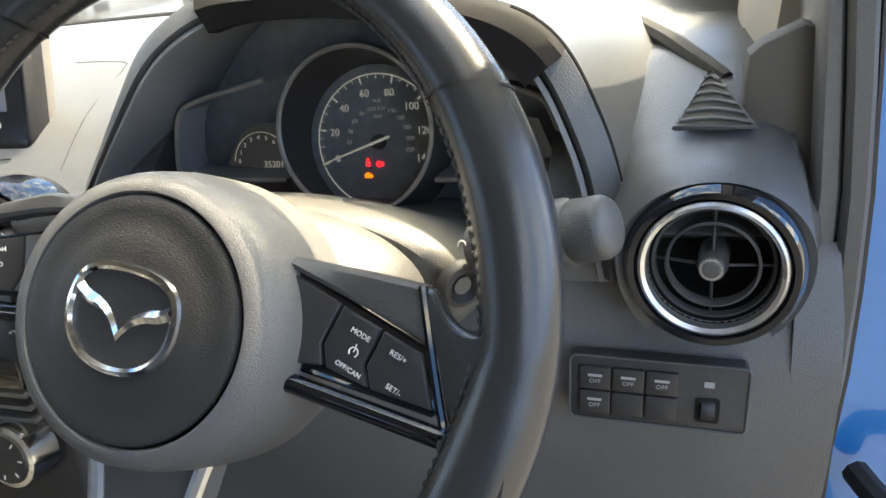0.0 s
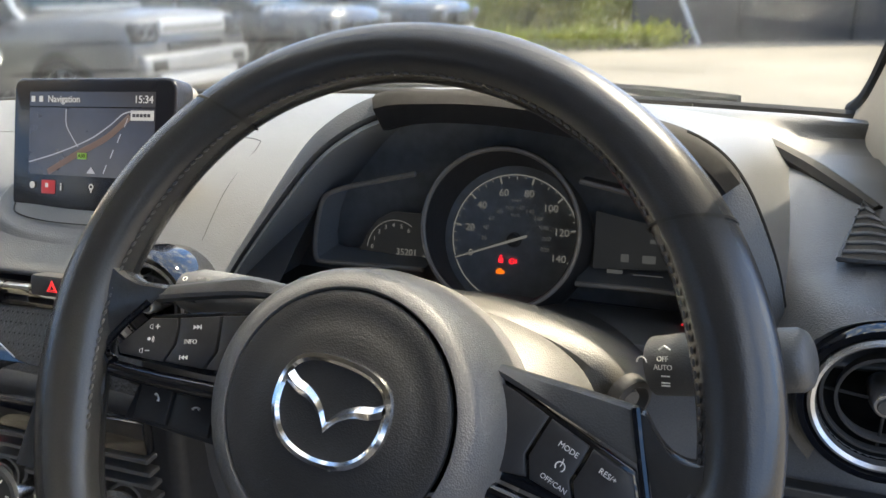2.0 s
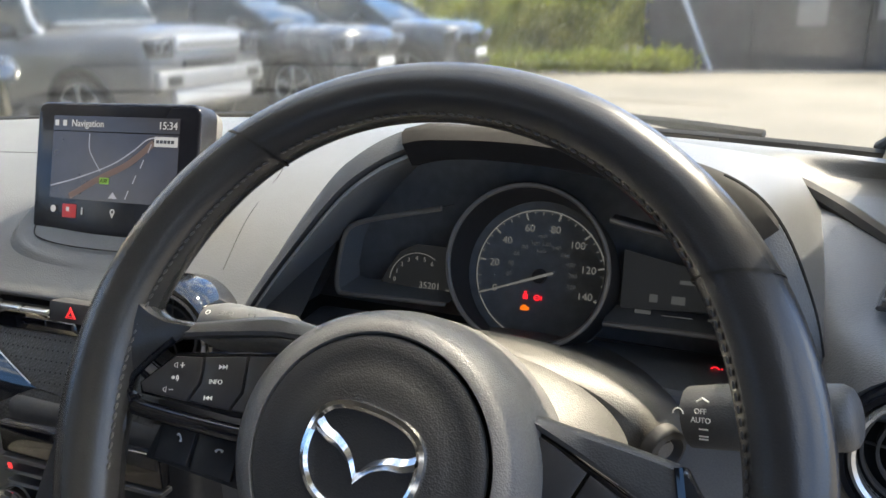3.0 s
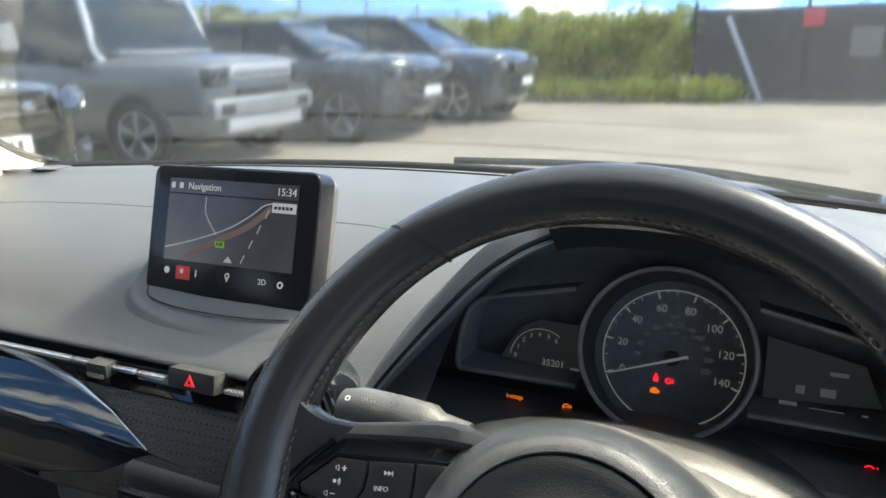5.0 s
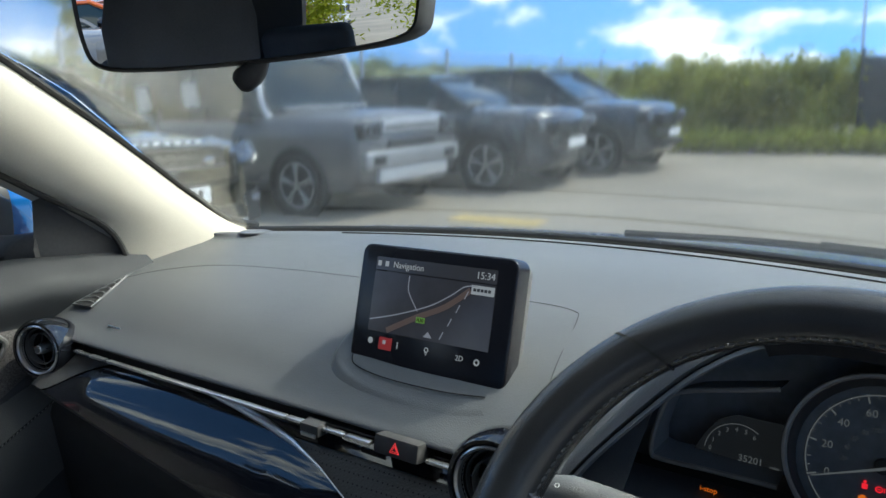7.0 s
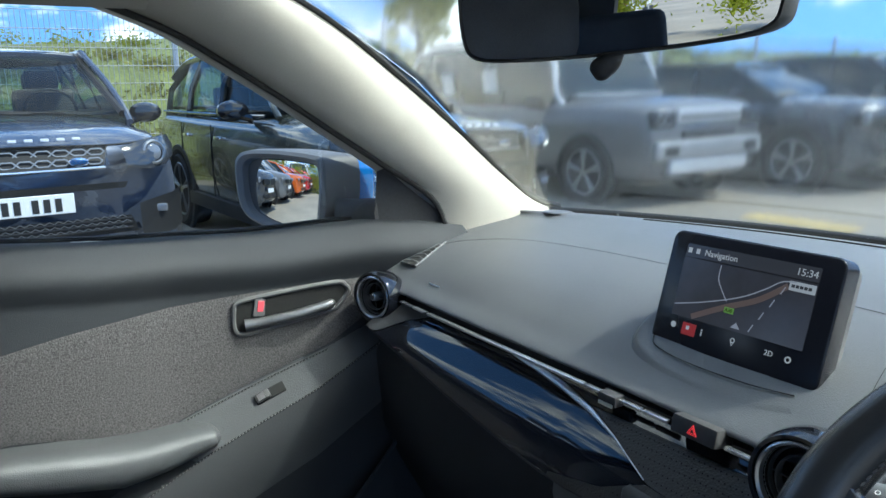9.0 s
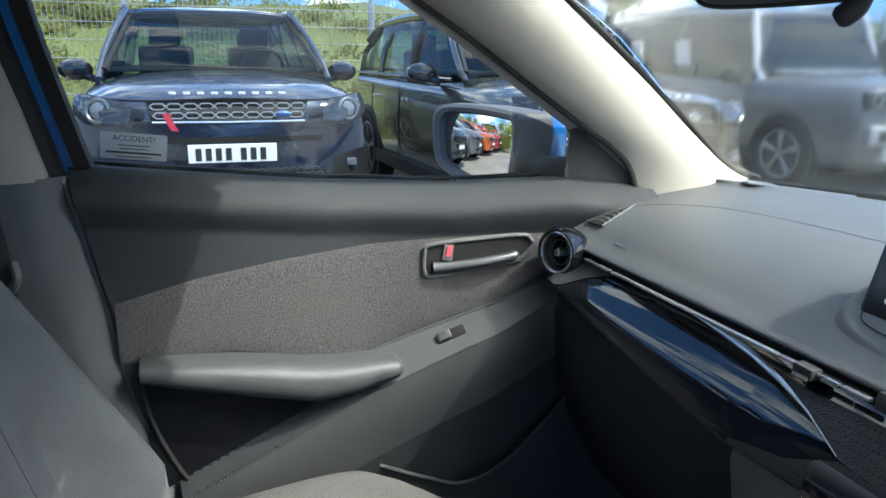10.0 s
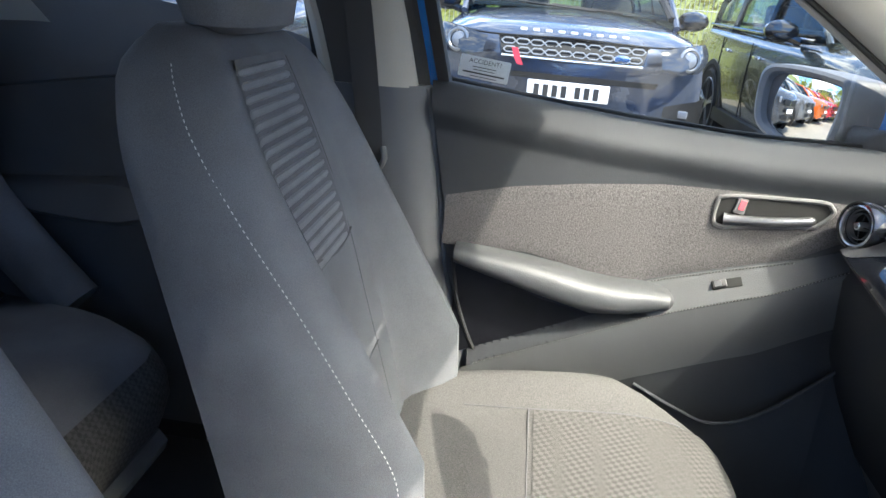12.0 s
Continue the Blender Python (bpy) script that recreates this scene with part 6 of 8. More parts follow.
M_PILLAR = material("dark_pillar_plastic", (0.075, 0.077, 0.083), 0.5, grain=0.2, scale=1000, vary=0.15, vary_scale=7, kind="leather")
for flip, nm in ((1, "b_pillar_passenger"), (-1, "b_pillar_driver")):
    bp = tagged(thing(nm, "black and beige door pillar with seat belt", "pillar"), kind="structure")
    lowr = []
    for k in range(15):
        z = 0.27 + 0.815 * k / 14
        ye = rear_edge(z)
        lowr.append([Vector((flip * x, y, z)) for x, y in ((-0.775, ye - 0.004), (-0.758, ye - 0.002), (-0.748, ye - 0.012), (-0.722, ye - 0.035), (-0.712, ye - 0.07), (-0.712, -0.70), (-0.728, -0.745), (-0.78, -0.75))])
    part("lower_trim", loft(lowr, closed=True, caps=True), M_PILLAR, bp, "black grained lower trim")
    upr = [[Vector((flip * (x + dx), y + dy, z)) for x, y in ((-0.765, -0.556), (-0.735, -0.556), (-0.718, -0.572), (-0.708, -0.60), (-0.705, -0.66), (-0.708, -0.715), (-0.735, -0.735), (-0.77, -0.735))] for z, dx, dy in ((1.082, 0, 0), (1.18, 0.012, -0.022), (1.30, 0.042, -0.052), (1.42, 0.085, -0.075))]
    part("upper_trim", loft(upr, closed=True, caps=True), M_BEIGE, bp, "beige upper trim")
    part("belt_slot", loft([[(flip * (-0.7045 + dx + (0.002 if 0 < k < 3 else -0.004)), y + dy, z) for k, y in enumerate((-0.705, -0.70, -0.645, -0.64))] for z, dx, dy in ((1.083, 0, 0), (1.18, 0.012, -0.022), (1.30, 0.042, -0.052), (1.42, 0.085, -0.075))]), M_BELT, bp, "dark slot for the belt")
    part("seal", tube(smooth_line([(flip * -0.768, rear_edge(z) + 0.006, z) for z in (0.32, 0.5, 0.7, 0.9, 1.08)], 30), 0.007, 8), M_RUBBER, bp)
    part("seal_lip", tube(smooth_line([(flip * -0.752, rear_edge(z) - 0.010, z) for z in (0.32, 0.5, 0.7, 0.9, 1.08)], 30), 0.004, 8), M_SATINGREY, bp)
    part("frame_seal", tube(smooth_line([(flip * -0.772, -0.556, 1.03), (flip * -0.771, -0.560, 1.095), (flip * -0.742, -0.604, 1.285), (flip * -0.698, -0.618, 1.40)], 16), 0.021, 8), M_RUBBER, bp)
    belt = thing("seat_belt", "black woven seat belt hanging at the pillar", "seat belt")
    strap = smooth_line([(flip * -0.655, -0.690, 1.40), (flip * -0.672, -0.664, 1.25), (flip * -0.690, -0.645, 1.10), (flip * -0.698, -0.632, 0.97), (flip * -0.696, -0.630, 0.80), (flip * -0.70, -0.64, 0.55)], 30)
    part("strap", loft([[p + Vector((0, -0.024, 0)), p + Vector((flip * 0.002, 0, 0)), p + Vector((0, 0.024, 0)), p + Vector((flip * -0.0015, 0, 0))] for p in strap], closed=True), M_BELT, belt)
    part("guide", tube(smooth_line([(flip * -0.692, -0.605, 0.975), (flip * -0.682, -0.600, 0.955), (flip * -0.690, -0.612, 0.935), (flip * -0.700, -0.63, 0.93)], 14), 0.006, 8), M_SATINGREY, belt, "grey plastic belt guide")

# rear of the cabin
tagged(part("rear_wall", loft([[(x, y, z) for x in (-0.74, 0, 0.74)] for y, z in ((-1.62, 0.26), (-1.72, 0.8), (-1.70, 1.08))]), M_BLACK), "black load-space wall", "wall", kind="structure")
for flip, nm in ((1, "rear_door_passenger"), (-1, "rear_door_driver")):
    rd = thing(nm, "black rear door inner panel", "car door")
    rows = []
    for k in range(26):
        y = -0.735 - 0.885 * k / 25
        out = max(0.0, min(1.0, (-0.98 - y) / 0.16))
        out = out * out * (3 - 2 * out)
        dip = 0.022 * max(0.0, min(1.0, (-1.05 - y) / 0.12))
        top, lip = 0.818 + 0.022 * out - 0.10 * max(0.0, -1.17 - y), 0.790 - 0.033 * out + 0.08 * max(0.0, -1.22 - y)
        seam = 1.062 + 0.17 * min(0.0, y + 1.05)
        up = lerp_line([(-1.62, 0.22), (-1.4, 0.16), (-1.1, 0.095), (-0.80, 0.055), (-0.735, 0.035)], y)
        sec = [(-0.74, 0.26), (-0.742, 0.60), (-0.752 + 0.01 * (1 - out), lip - 0.05), (-0.745, lip - 0.012), (-0.733 + 0.038 * out, lip), (-0.730 + 0.050 * out, lip + 0.012),
               (-0.730 + 0.040 * out, (top + lip) / 2 + dip * 0.2), (-0.731 + 0.022 * out, top - 0.004), (-0.738, top + 0.006), (-0.742, top + 0.02), (-0.738, 0.90), (-0.730, seam - 0.008), (-0.733, seam - 0.002), (-0.724, seam + 0.003),
               (-0.726, max(seam + 0.012, 1.02 + 0.1 * up)), (-0.745, max(seam + 0.03, 1.06 + 0.6 * up)), (-0.775, max(seam + 0.04, 1.10 + up))]
        rows.append([Vector((flip * x, y, z)) for x, z in sec])
    part("panel", loft(rows), M_PILLAR, rd, "black grained panel with a rolled armrest")
    part("window_bar", tube(smooth_line([(flip * -0.76, -0.748, 1.09), (flip * -0.74, -0.772, 1.25), (flip * -0.70, -0.80, 1.41)], 8), 0.009, 8), M_RUBBER, rd)
    part("rear_pillar", loft([[(flip * -0.75, -1.26, 1.12), (flip * -0.69, -1.34, 1.25), (flip * -0.62, -1.36, 1.42)], [(flip * -0.74, -1.72, 1.08), (flip * -0.68, -1.72, 1.25), (flip * -0.6, -1.70, 1.42)]]), M_BEIGE, rd)
gate = tagged(thing("tailgate", "black and beige tailgate with a rear window", "tailgate"), kind="structure")
part("lower_trim", box(1.44, 0.04, 0.14, (0, -1.73, 1.06), 0.015), M_HARD, gate)
part("header_trim", box(1.30, 0.05, 0.12, (0, -1.66, 1.40), 0.015), M_BEIGE, gate)
for s in (-1, 1):
    part("side_trim", loft([[(s * x, y, z) for x, y in ((0.46 - 0.05 * k, -1.72 + 0.05 * k), (0.46 - 0.05 * k, -1.76 + 0.05 * k), (0.76 - 0.06 * k, -1.76 + 0.05 * k), (0.76 - 0.06 * k, -1.70 + 0.05 * k))] for k, z in ((0, 1.10), (1, 1.25), (1.6, 1.42))], closed=True, caps=True), M_HARD, gate)
bench = thing("rear_bench", "black cloth rear bench seat with a patterned front strip", "car seat")
NOSE = ((-0.920, 0.50, 0.44), (-0.905, 0.550, 0.42), (-0.910, 0.595, 0.40), (-0.935, 0.628, 0.38), (-0.98, 0.644, 0.38), (-1.08, 0.647, 0.38), (-1.3, 0.620, 0.38), (-1.4, 0.60, 0.38))
def bench_point(x, y, z, lift=0.0):
    """A point of the bench cushion, its ends rounded off in plan."""
    d = max(0.0, abs(x) - 0.42)
    return Vector((x, y + lift * 0.7 - 7.0 * d * d * max(0.0, min(1.0, (y + 1.4) / 0.45)), z + lift * 0.7 - 0.05 * max(0, (abs(x) - 0.45) / 0.2) ** 2))
rows = [[bench_point(-0.66 + 0.04 * i, y, zt) for i in range(34)] + [Vector((0.66, min(y, -1.3), zb)), Vector((0.5, y - 0.04, zb)), Vector((-0.5, y - 0.04, zb)), Vector((-0.66, min(y, -1.3), zb))] for y, zt, zb in NOSE]
part("cushion", loft(rows, closed=True, caps=True), M_CLOTH, bench)
for x0 in (-0.50, 0.06):
    part("patterned_panel", loft([[bench_point(x0 + 0.04 * i, y, z, 0.003) for i in range(12)] for y, z, b in NOSE[:4]]), M_HOUND, bench, "strip of woven patterned cloth")
part("backrest", box(1.20, 0.14, 0.55, (0, -1.43, 0.84), 0.04, 3, pose(0, 0, 0, -18)), M_CLOTH, bench)
for s in (-1, 1):
    part("side_bolster", tube(smooth_line([(s * 0.64, -1.20, 0.60), (s * 0.645, -1.30, 0.70), (s * 0.65, -1.40, 0.82), (s * 0.65, -1.48, 1.0), (s * 0.65, -1.53, 1.08)], 16), 0.055, 12), M_CLOTH, bench)
for x in (-0.38, 0.38):
    part("headrest", box(0.26, 0.09, 0.16, (x, -1.60, 1.16), 0.035, 3, pose(0, 0, 0, -12)), M_CLOTH, bench)

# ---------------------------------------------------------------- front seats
# the rib cloth's colour darkened, with the shade of the grooves put in
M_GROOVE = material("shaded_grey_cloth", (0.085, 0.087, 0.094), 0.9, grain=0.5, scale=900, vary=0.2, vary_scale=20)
M_SEAM = material("dark_grey_seam", (0.075, 0.076, 0.08), 0.9)
def front_seat(name, label):
    seat = thing(name, label, "car seat", "front seats")

    def edge(z):
        return -0.46 - 0.59 * (z - 0.70) if z > 0.70 else -0.46 + 0.25 * (0.70 - z) * 0.3

    def half(z):
        return 0.24 - 0.09 * max(0, (z - 1.02) / 0.17) ** 2.2

    def mid(z):
        return -0.50 - 0.285 * (z - 0.56) if z < 0.94 else -0.608 - 0.42 * (z - 0.94)

    def face(s, z, lift=0.0):
        """The front of the backrest at s of its half-width."""
        a = abs(s)
        c, e = mid(z), edge(z)
        crest = e + 0.035
        if a < 0.56:
            y = c
        elif a < 0.84:
            f = (a - 0.56) / 0.28
            y = c + (crest - c) * (f * f * (3 - 2 * f))
        else:
            f = (a - 0.84) / 0.16
            y = crest + (e - crest) * f ** 1.8
        return Vector((s * half(z), y + lift, z + lift * 0.3))

    rows = []
    for k in range(36):
        z = 0.50 + 0.69 * k / 35
        back = -0.672 - 0.25 * (z - 0.6)
        t = max(0.0, (z - 1.13) / 0.06)
        ring = [face(-1 + 2 * i / 32, z) for i in range(33)]
        h = half(z)
        ring += [Vector((h * 1.02, edge(z) * 0.6 + back * 0.4, z)), Vector((h * 1.01, edge(z) * 0.2 + back * 0.8, z)), Vector((h * 0.97, back * 0.97 + edge(z) * 0.03, z)), Vector((h * 0.85, back - 0.012, z)), Vector((0, back - 0.02, z)), Vector((-h * 0.85, back - 0.012, z)), Vector((-h * 0.97, back * 0.97 + edge(z) * 0.03, z)), Vector((-h * 1.01, edge(z) * 0.2 + back * 0.8, z)), Vector((-h * 1.02, edge(z) * 0.6 + back * 0.4, z))]
        if t > 0:
            cx = Vector((0, (mid(z) + back) / 2, z))
            sh = 1 - 0.55 * t ** 2
            ring = [Vector((p.x * (1 - 0.12 * t ** 2), cx.y + (p.y - cx.y) * sh, p.z)) for p in ring]
        rows.append(ring)
    part("backrest", loft(rows, closed=True, caps=True), M_CLOTH, seat)
    # ribbed upper panel; its backing is darker to paint in the shade between ribs
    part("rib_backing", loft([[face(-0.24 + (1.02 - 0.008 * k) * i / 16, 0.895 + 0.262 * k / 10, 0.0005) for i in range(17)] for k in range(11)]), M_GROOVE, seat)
    for k in range(17):
        z = 0.902 + 0.0150 * k
        left, right = 0.775 - 0.08 * k / 17, -0.245
        pts = [face(right + (left - right) * i / 18, z, -0.0042) for i in range(19)]
        part("rib", tube(pts, [0.003, 0.006] + [0.0078] * 15 + [0.006, 0.003], 8), M_RIB, seat)
    strand("panel_seam", [face(-0.27, z, 0.0004) for z in (0.60, 0.7, 0.8, 0.9, 1.0, 1.1, 1.15)], 0.0006, M_SEAM, seat)
    strand("panel_seam", [face(s, 0.890 + 0.02 * abs(s) / 0.44, 0.001) for s in (-0.30, -0.15, 0.1, 0.35, 0.63)], 0.0014, M_SEAM, seat)
    strand("panel_seam", [face(s, 0.72, 0.001) for s in (-0.30, -0.15, 0.1, 0.35, 0.63)], 0.0010, M_SEAM, seat)
    for s in (-1, 1):
        edge_line = []
        for z in (0.56, 0.62, 0.70, 0.80, 0.9, 1.0, 1.08, 1.13, 1.16):
            f = 0.48 * max(0.0, min(1.0, (z - 0.84) / 0.28)) ** 1.3
            a, b = face(s * 0.995, z), Vector((s * half(z) * 1.02, edge(z) * 0.6 + (-0.672 - 0.25 * (z - 0.6)) * 0.4, z))
            edge_line.append(a.lerp(b, f) + Vector((s * 0.0018, 0.0012 * (1 - f), 0)))
        stitches("stitching", edge_line, 0.0078, 0.0042, 0.0008, M_PALETHREAD, seat, "pale double stitching")
    # cushion
    crown = smooth_line([Vector(p) for p in ((0.046, 0.500, 0.88), (0.042, 0.530, 0.92), (0.032, 0.563, 0.965), (0.006, 0.589, 0.99), (-0.06, 0.600, 1.0), (-0.16, 0.594, 1.02), (-0.28, 0.580, 1.03), (-0.40, 0.572, 1.03), (-0.50, 0.575, 1.0), (-0.54, 0.56, 0.97))], 46)
    height, width = [(p.x, p.y) for p in reversed(crown)], [(p.x, p.z) for p in reversed(crown)]

    def on_cushion(s, y, lift, top=None, grow=None):
        """A point of the cushion's upper side, s of its half-width."""
        a = abs(s)
        top, grow = top or lerp_line(height, y), grow or lerp_line(width, y)
        bol = 0.048 * math.exp(-((a - 0.80) / 0.18) ** 2) * max(0.0, 1 - ((y + 0.26) / 0.30) ** 2)
        drop = 0.10 * max(0, (a - 0.86) / 0.14) ** 2 + 0.03 * a ** 3 * max(0.0, min(1.0, (y + 0.12) / 0.14))
        return Vector((s * 0.25 * grow, y - 0.15 * a ** 4 * max(0.0, min(1.0, (y + 0.20) / 0.20)), top + bol - drop + lift))

    rows = []
    for p in crown:
        ring = [on_cushion(-1 + i / 18, p.x, 0.0, p.y, p.z) for i in range(37)]
        rows.append(ring + [Vector((0.25 * p.z, p.x, 0.42)), Vector((-0.25 * p.z, p.x, 0.42))])
    part("cushion", loft(rows, closed=True, caps=True), M_SEATCLOTH, seat)
    rows = []
    for p in crown:
        if -0.289 < p.x and p.y > 0.54:
            rows.append([on_cushion(q, p.x, 0.0004 if abs(q) > 0.55 else 0.0018, p.y, p.z) + Vector((0, 0.0015 if p.x > 0.0 else 0, 0)) for q in (-0.56, -0.54, -0.4, -0.2, 0, 0.2, 0.4, 0.54, 0.56)])
    part("patterned_panel", loft(rows), M_HOUND, seat, "woven patterned cushion panel")
    for q in (-0.565, 0.565):
        strand("panel_seam", [on_cushion(q, y, 0.0006) for y in (0.02, -0.02, -0.06, -0.11, -0.16, -0.22, -0.28, -0.34, -0.40)], 0.0010, M_SEAM, seat)
    strand("panel_seam", [on_cushion(q, -0.289, 0.0006) for q in (-0.57, -0.3, 0, 0.3, 0.57)], 0.0010, M_SEAM, seat)
    part("base_frame", box(0.44, 0.50, 0.10, (0, -0.24, 0.385), 0.02), M_BLACK, seat)
    for s in (-1, 1):
        part("rail", box(0.04, 0.60, 0.08, (s * 0.2, -0.25, 0.297), 0.006), M_BLACK, seat)
    part("side_cover", box(0.02, 0.42, 0.10, (0.255, -0.30, 0.46), 0.01, 2), M_HARD, seat)
    # headrest on two posts
    hr = []
    for z, w, d, yo in ((1.182, 0.085, 0.030, 0.0), (1.192, 0.115, 0.046, 0.0), (1.235, 0.130, 0.056, -0.006), (1.30, 0.132, 0.056, -0.014), (1.35, 0.122, 0.046, -0.024), (1.375, 0.095, 0.030, -0.030)):
        hr.append([Vector((w * math.copysign(abs(math.cos(a)) ** 0.55, math.cos(a)), -0.735 + yo + d * math.copysign(abs(math.sin(a)) ** 0.8, math.sin(a)), z)) for a in (2 * math.pi * i / 32 for i in range(32))])
    part("headrest", loft(hr, closed=True, caps=True), M_CLOTH, seat)
    for s in (-1, 1):
        part("headrest_post", tube([(s * 0.055, -0.745, 1.15), (s * 0.055, -0.748, 1.24)], 0.006, 10), M_CHROME, seat, "chrome headrest post")
        part("post_collar", lathe([(0.013, 0), (0.012, 0.008), (0.006, 0.009)], 16, Matrix.Translation((s * 0.055, -0.744, 1.178))), M_BLACK, seat)
    return seat


seat = front_seat("passenger_seat", "black cloth passenger seat with ribbed back and pale stitching")
seat.matrix_world = Matrix.Translation((-0.362, 0, 0))
drv = copy_thing(seat, Matrix.Translation((0.366, -0.12, -0.02)))
drv.name = "driver_seat"
for ch in list(drv.children):
    if ch.name.startswith("stitching"):
        bpy.data.objects.remove(ch)
tagged(drv, "black cloth driver seat with ribbed back")
buckle = thing("belt_buckle", "black belt buckle standing beside the passenger seat", "buckle")
part("stem", tube([(-0.105, -0.40, 0.30), (-0.10, -0.36, 0.45), (-0.098, -0.33, 0.535)], 0.012, 8), M_BLACK, buckle)
part("head", box(0.022, 0.045, 0.075, (-0.097, -0.325, 0.565), 0.006, 2, pose(0, 0, 0, -18)), M_HARD, buckle)
console = thing("centre_console", "black centre console between the seats", "console")
part("body", box(0.17, 0.72, 0.20, (0.0, -0.10, 0.36), 0.02, 3), M_HARD, console)
part("gear_gaiter", lathe([(0.05, 0), (0.04, 0.04), (0.018, 0.09), (0.012, 0.12)], 28, Matrix.Translation((0.0, 0.06, 0.458))), M_LEATHER, console)
part("gear_knob", lathe([(0.012, 0), (0.022, 0.02), (0.025, 0.045), (0.018, 0.062), (0, 0.066)], 28, Matrix.Translation((0.0, 0.06, 0.575))), M_LEATHER, console)
hb = thing("handbrake", "handbrake lever with a chrome button beside the seat", "handbrake")
part("grip", tube(smooth_line([(0.045, -0.20, 0.45), (0.045, -0.10, 0.50), (0.045, 0.02, 0.535)], 14), 0.017, 12), M_LEATHER, hb)
part("button", lathe([(0, 0.016), (0.010, 0.014), (0.011, 0)], 20, facing((0.045, 0.022, 0.536), (0, 0.95, 0.3))), M_CHROME, hb, "chrome release button")

# ---------------------------------------------------------------- rear-view mirror
rv = thing("rear_view_mirror", "black-framed rear-view mirror on the windscreen", "mirror")
RN = Vector((0.25, -0.965, -0.08)).normalized()
RF = facing((0.0355, 0.049, 1.330), RN) @ Matrix.Scale(1.05, 4)
loop = smooth_line([(x, y, 0) for x, y in ((-0.117, 0.018), (-0.108, 0.030), (-0.06, 0.036), (0.0, 0.038), (0.06, 0.036), (0.108, 0.030), (0.117, 0.016), (0.116, -0.012), (0.106, -0.027), (0.06, -0.033), (0.0, -0.036), (-0.06, -0.037), (-0.104, -0.034), (-0.116, -0.020))], 64, True)
part("shell", loft([[RF @ Vector((p.x * f, p.y * f2, d)) for p in loop] for f, f2, d in ((0.965, 0.92, 0.0), (0.985, 0.95, 0.003), (1.0, 1.0, 0.0), (1.0, 1.0, -0.016), (0.92, 0.85, -0.030), (0.6, 0.5, -0.036))], closed=True, caps=True), M_BLACK, rv)
part("mirror_glass", plate([(p.x * 0.966, p.y * 0.925) for p in loop], 0.001, RF @ pose(0, 0, 0.0015)), M_MIRROR, rv, "dark mirror glass", smooth=False)
part("stem", tube(smooth_line([RF @ Vector((0.01, 0.0, -0.03)), RF @ Vector((0.01, 0.02, -0.055)), (0.02, 0.075, 1.425)], 12), 0.012, 10), M_BLACK, rv)
part("tab", tube(smooth_line([RF @ Vector((0.008, -0.030, -0.008)), RF @ Vector((0.004, -0.040, -0.004)), RF @ Vector((-0.005, -0.047, 0.0))], 10), [0.007, 0.007, 0.007, 0.0075, 0.008, 0.008, 0.008, 0.008, 0.007, 0.005], 10), M_BLACK, rv, "black dipping tab")
visor = thing("sun_visor", "grey sun visor folded to the roof", "visor")
part("flap", box(0.38, 0.15, 0.018, (0.36, -0.165, 1.432), 0.007, 2, pose(0, 0, 0, 3)), M_SATINGREY, visor)
copy_thing(visor, Matrix.Translation((-0.72, 0, 0)))


# ---------------------------------------------------------------- outside: parked cars
def car_section(x, hw, zb, zs, zt, tuck=0.0):
    half = [(0, zb), (hw * 0.80, zb), (hw * 0.93, zb + 0.05), (hw * 0.985, zb + 0.16), (hw, zb + 0.42 * (zs - zb)), (hw * 0.995, zb + 0.72 * (zs - zb)), (hw * 0.975, zs - 0.07), (hw * 0.95, zs - 0.02), (hw * 0.90, zs + 0.25 * (zt - zs)), (hw * 0.70, zs + 0.75 * (zt - zs)), (hw * 0.35, zt)]
    pts = half + [(0, zt + 0.006)] + [(-y, z) for y, z in reversed(half[1:])]
    return [Vector((x - tuck * abs(y / hw) ** 3, y, z)) for y, z in pts]


def road_wheel(car, m, rim=0.27, tyre=0.365, mat=None):
    w = part("wheel", lathe([(rim, 0.10), (tyre - 0.03, 0.115), (tyre - 0.004, 0.09), (tyre, 0.05), (tyre, -0.05), (tyre - 0.01, -0.11)], 40, m), M_TYRE, car, "black tyre on a spoked alloy")
    part("rim_ring", lathe([(rim + 0.004, 0.098), (rim - 0.006, 0.108), (rim - 0.03, 0.09), (rim - 0.045, 0.0)], 40, m), mat or M_ALLOY, w)
    part("brake_disc", lathe([(0, 0.0), (rim - 0.045, 0.0)], 28, m), M_BLACK, w)
    for k in range(5):
        a = radians(72 * k + 18)
        for s in (-1, 1):
            c = a + s * 0.11
            part("spoke", tube([m @ Vector((0.05 * math.cos(a), 0.05 * math.sin(a), 0.085)), m @ Vector((0.16 * math.cos(a + s * 0.06), 0.16 * math.sin(a + s * 0.06), 0.095)), m @ Vector(((rim - 0.012) * math.cos(c), (rim - 0.012) * math.sin(c), 0.095))], [0.022, 0.018, 0.016], 6), mat or M_ALLOY, w)
    part("hub_cap", lathe([(0, 0.10), (0.05, 0.098), (0.06, 0.08)], 20, m), mat or M_ALLOY, w)
    return w


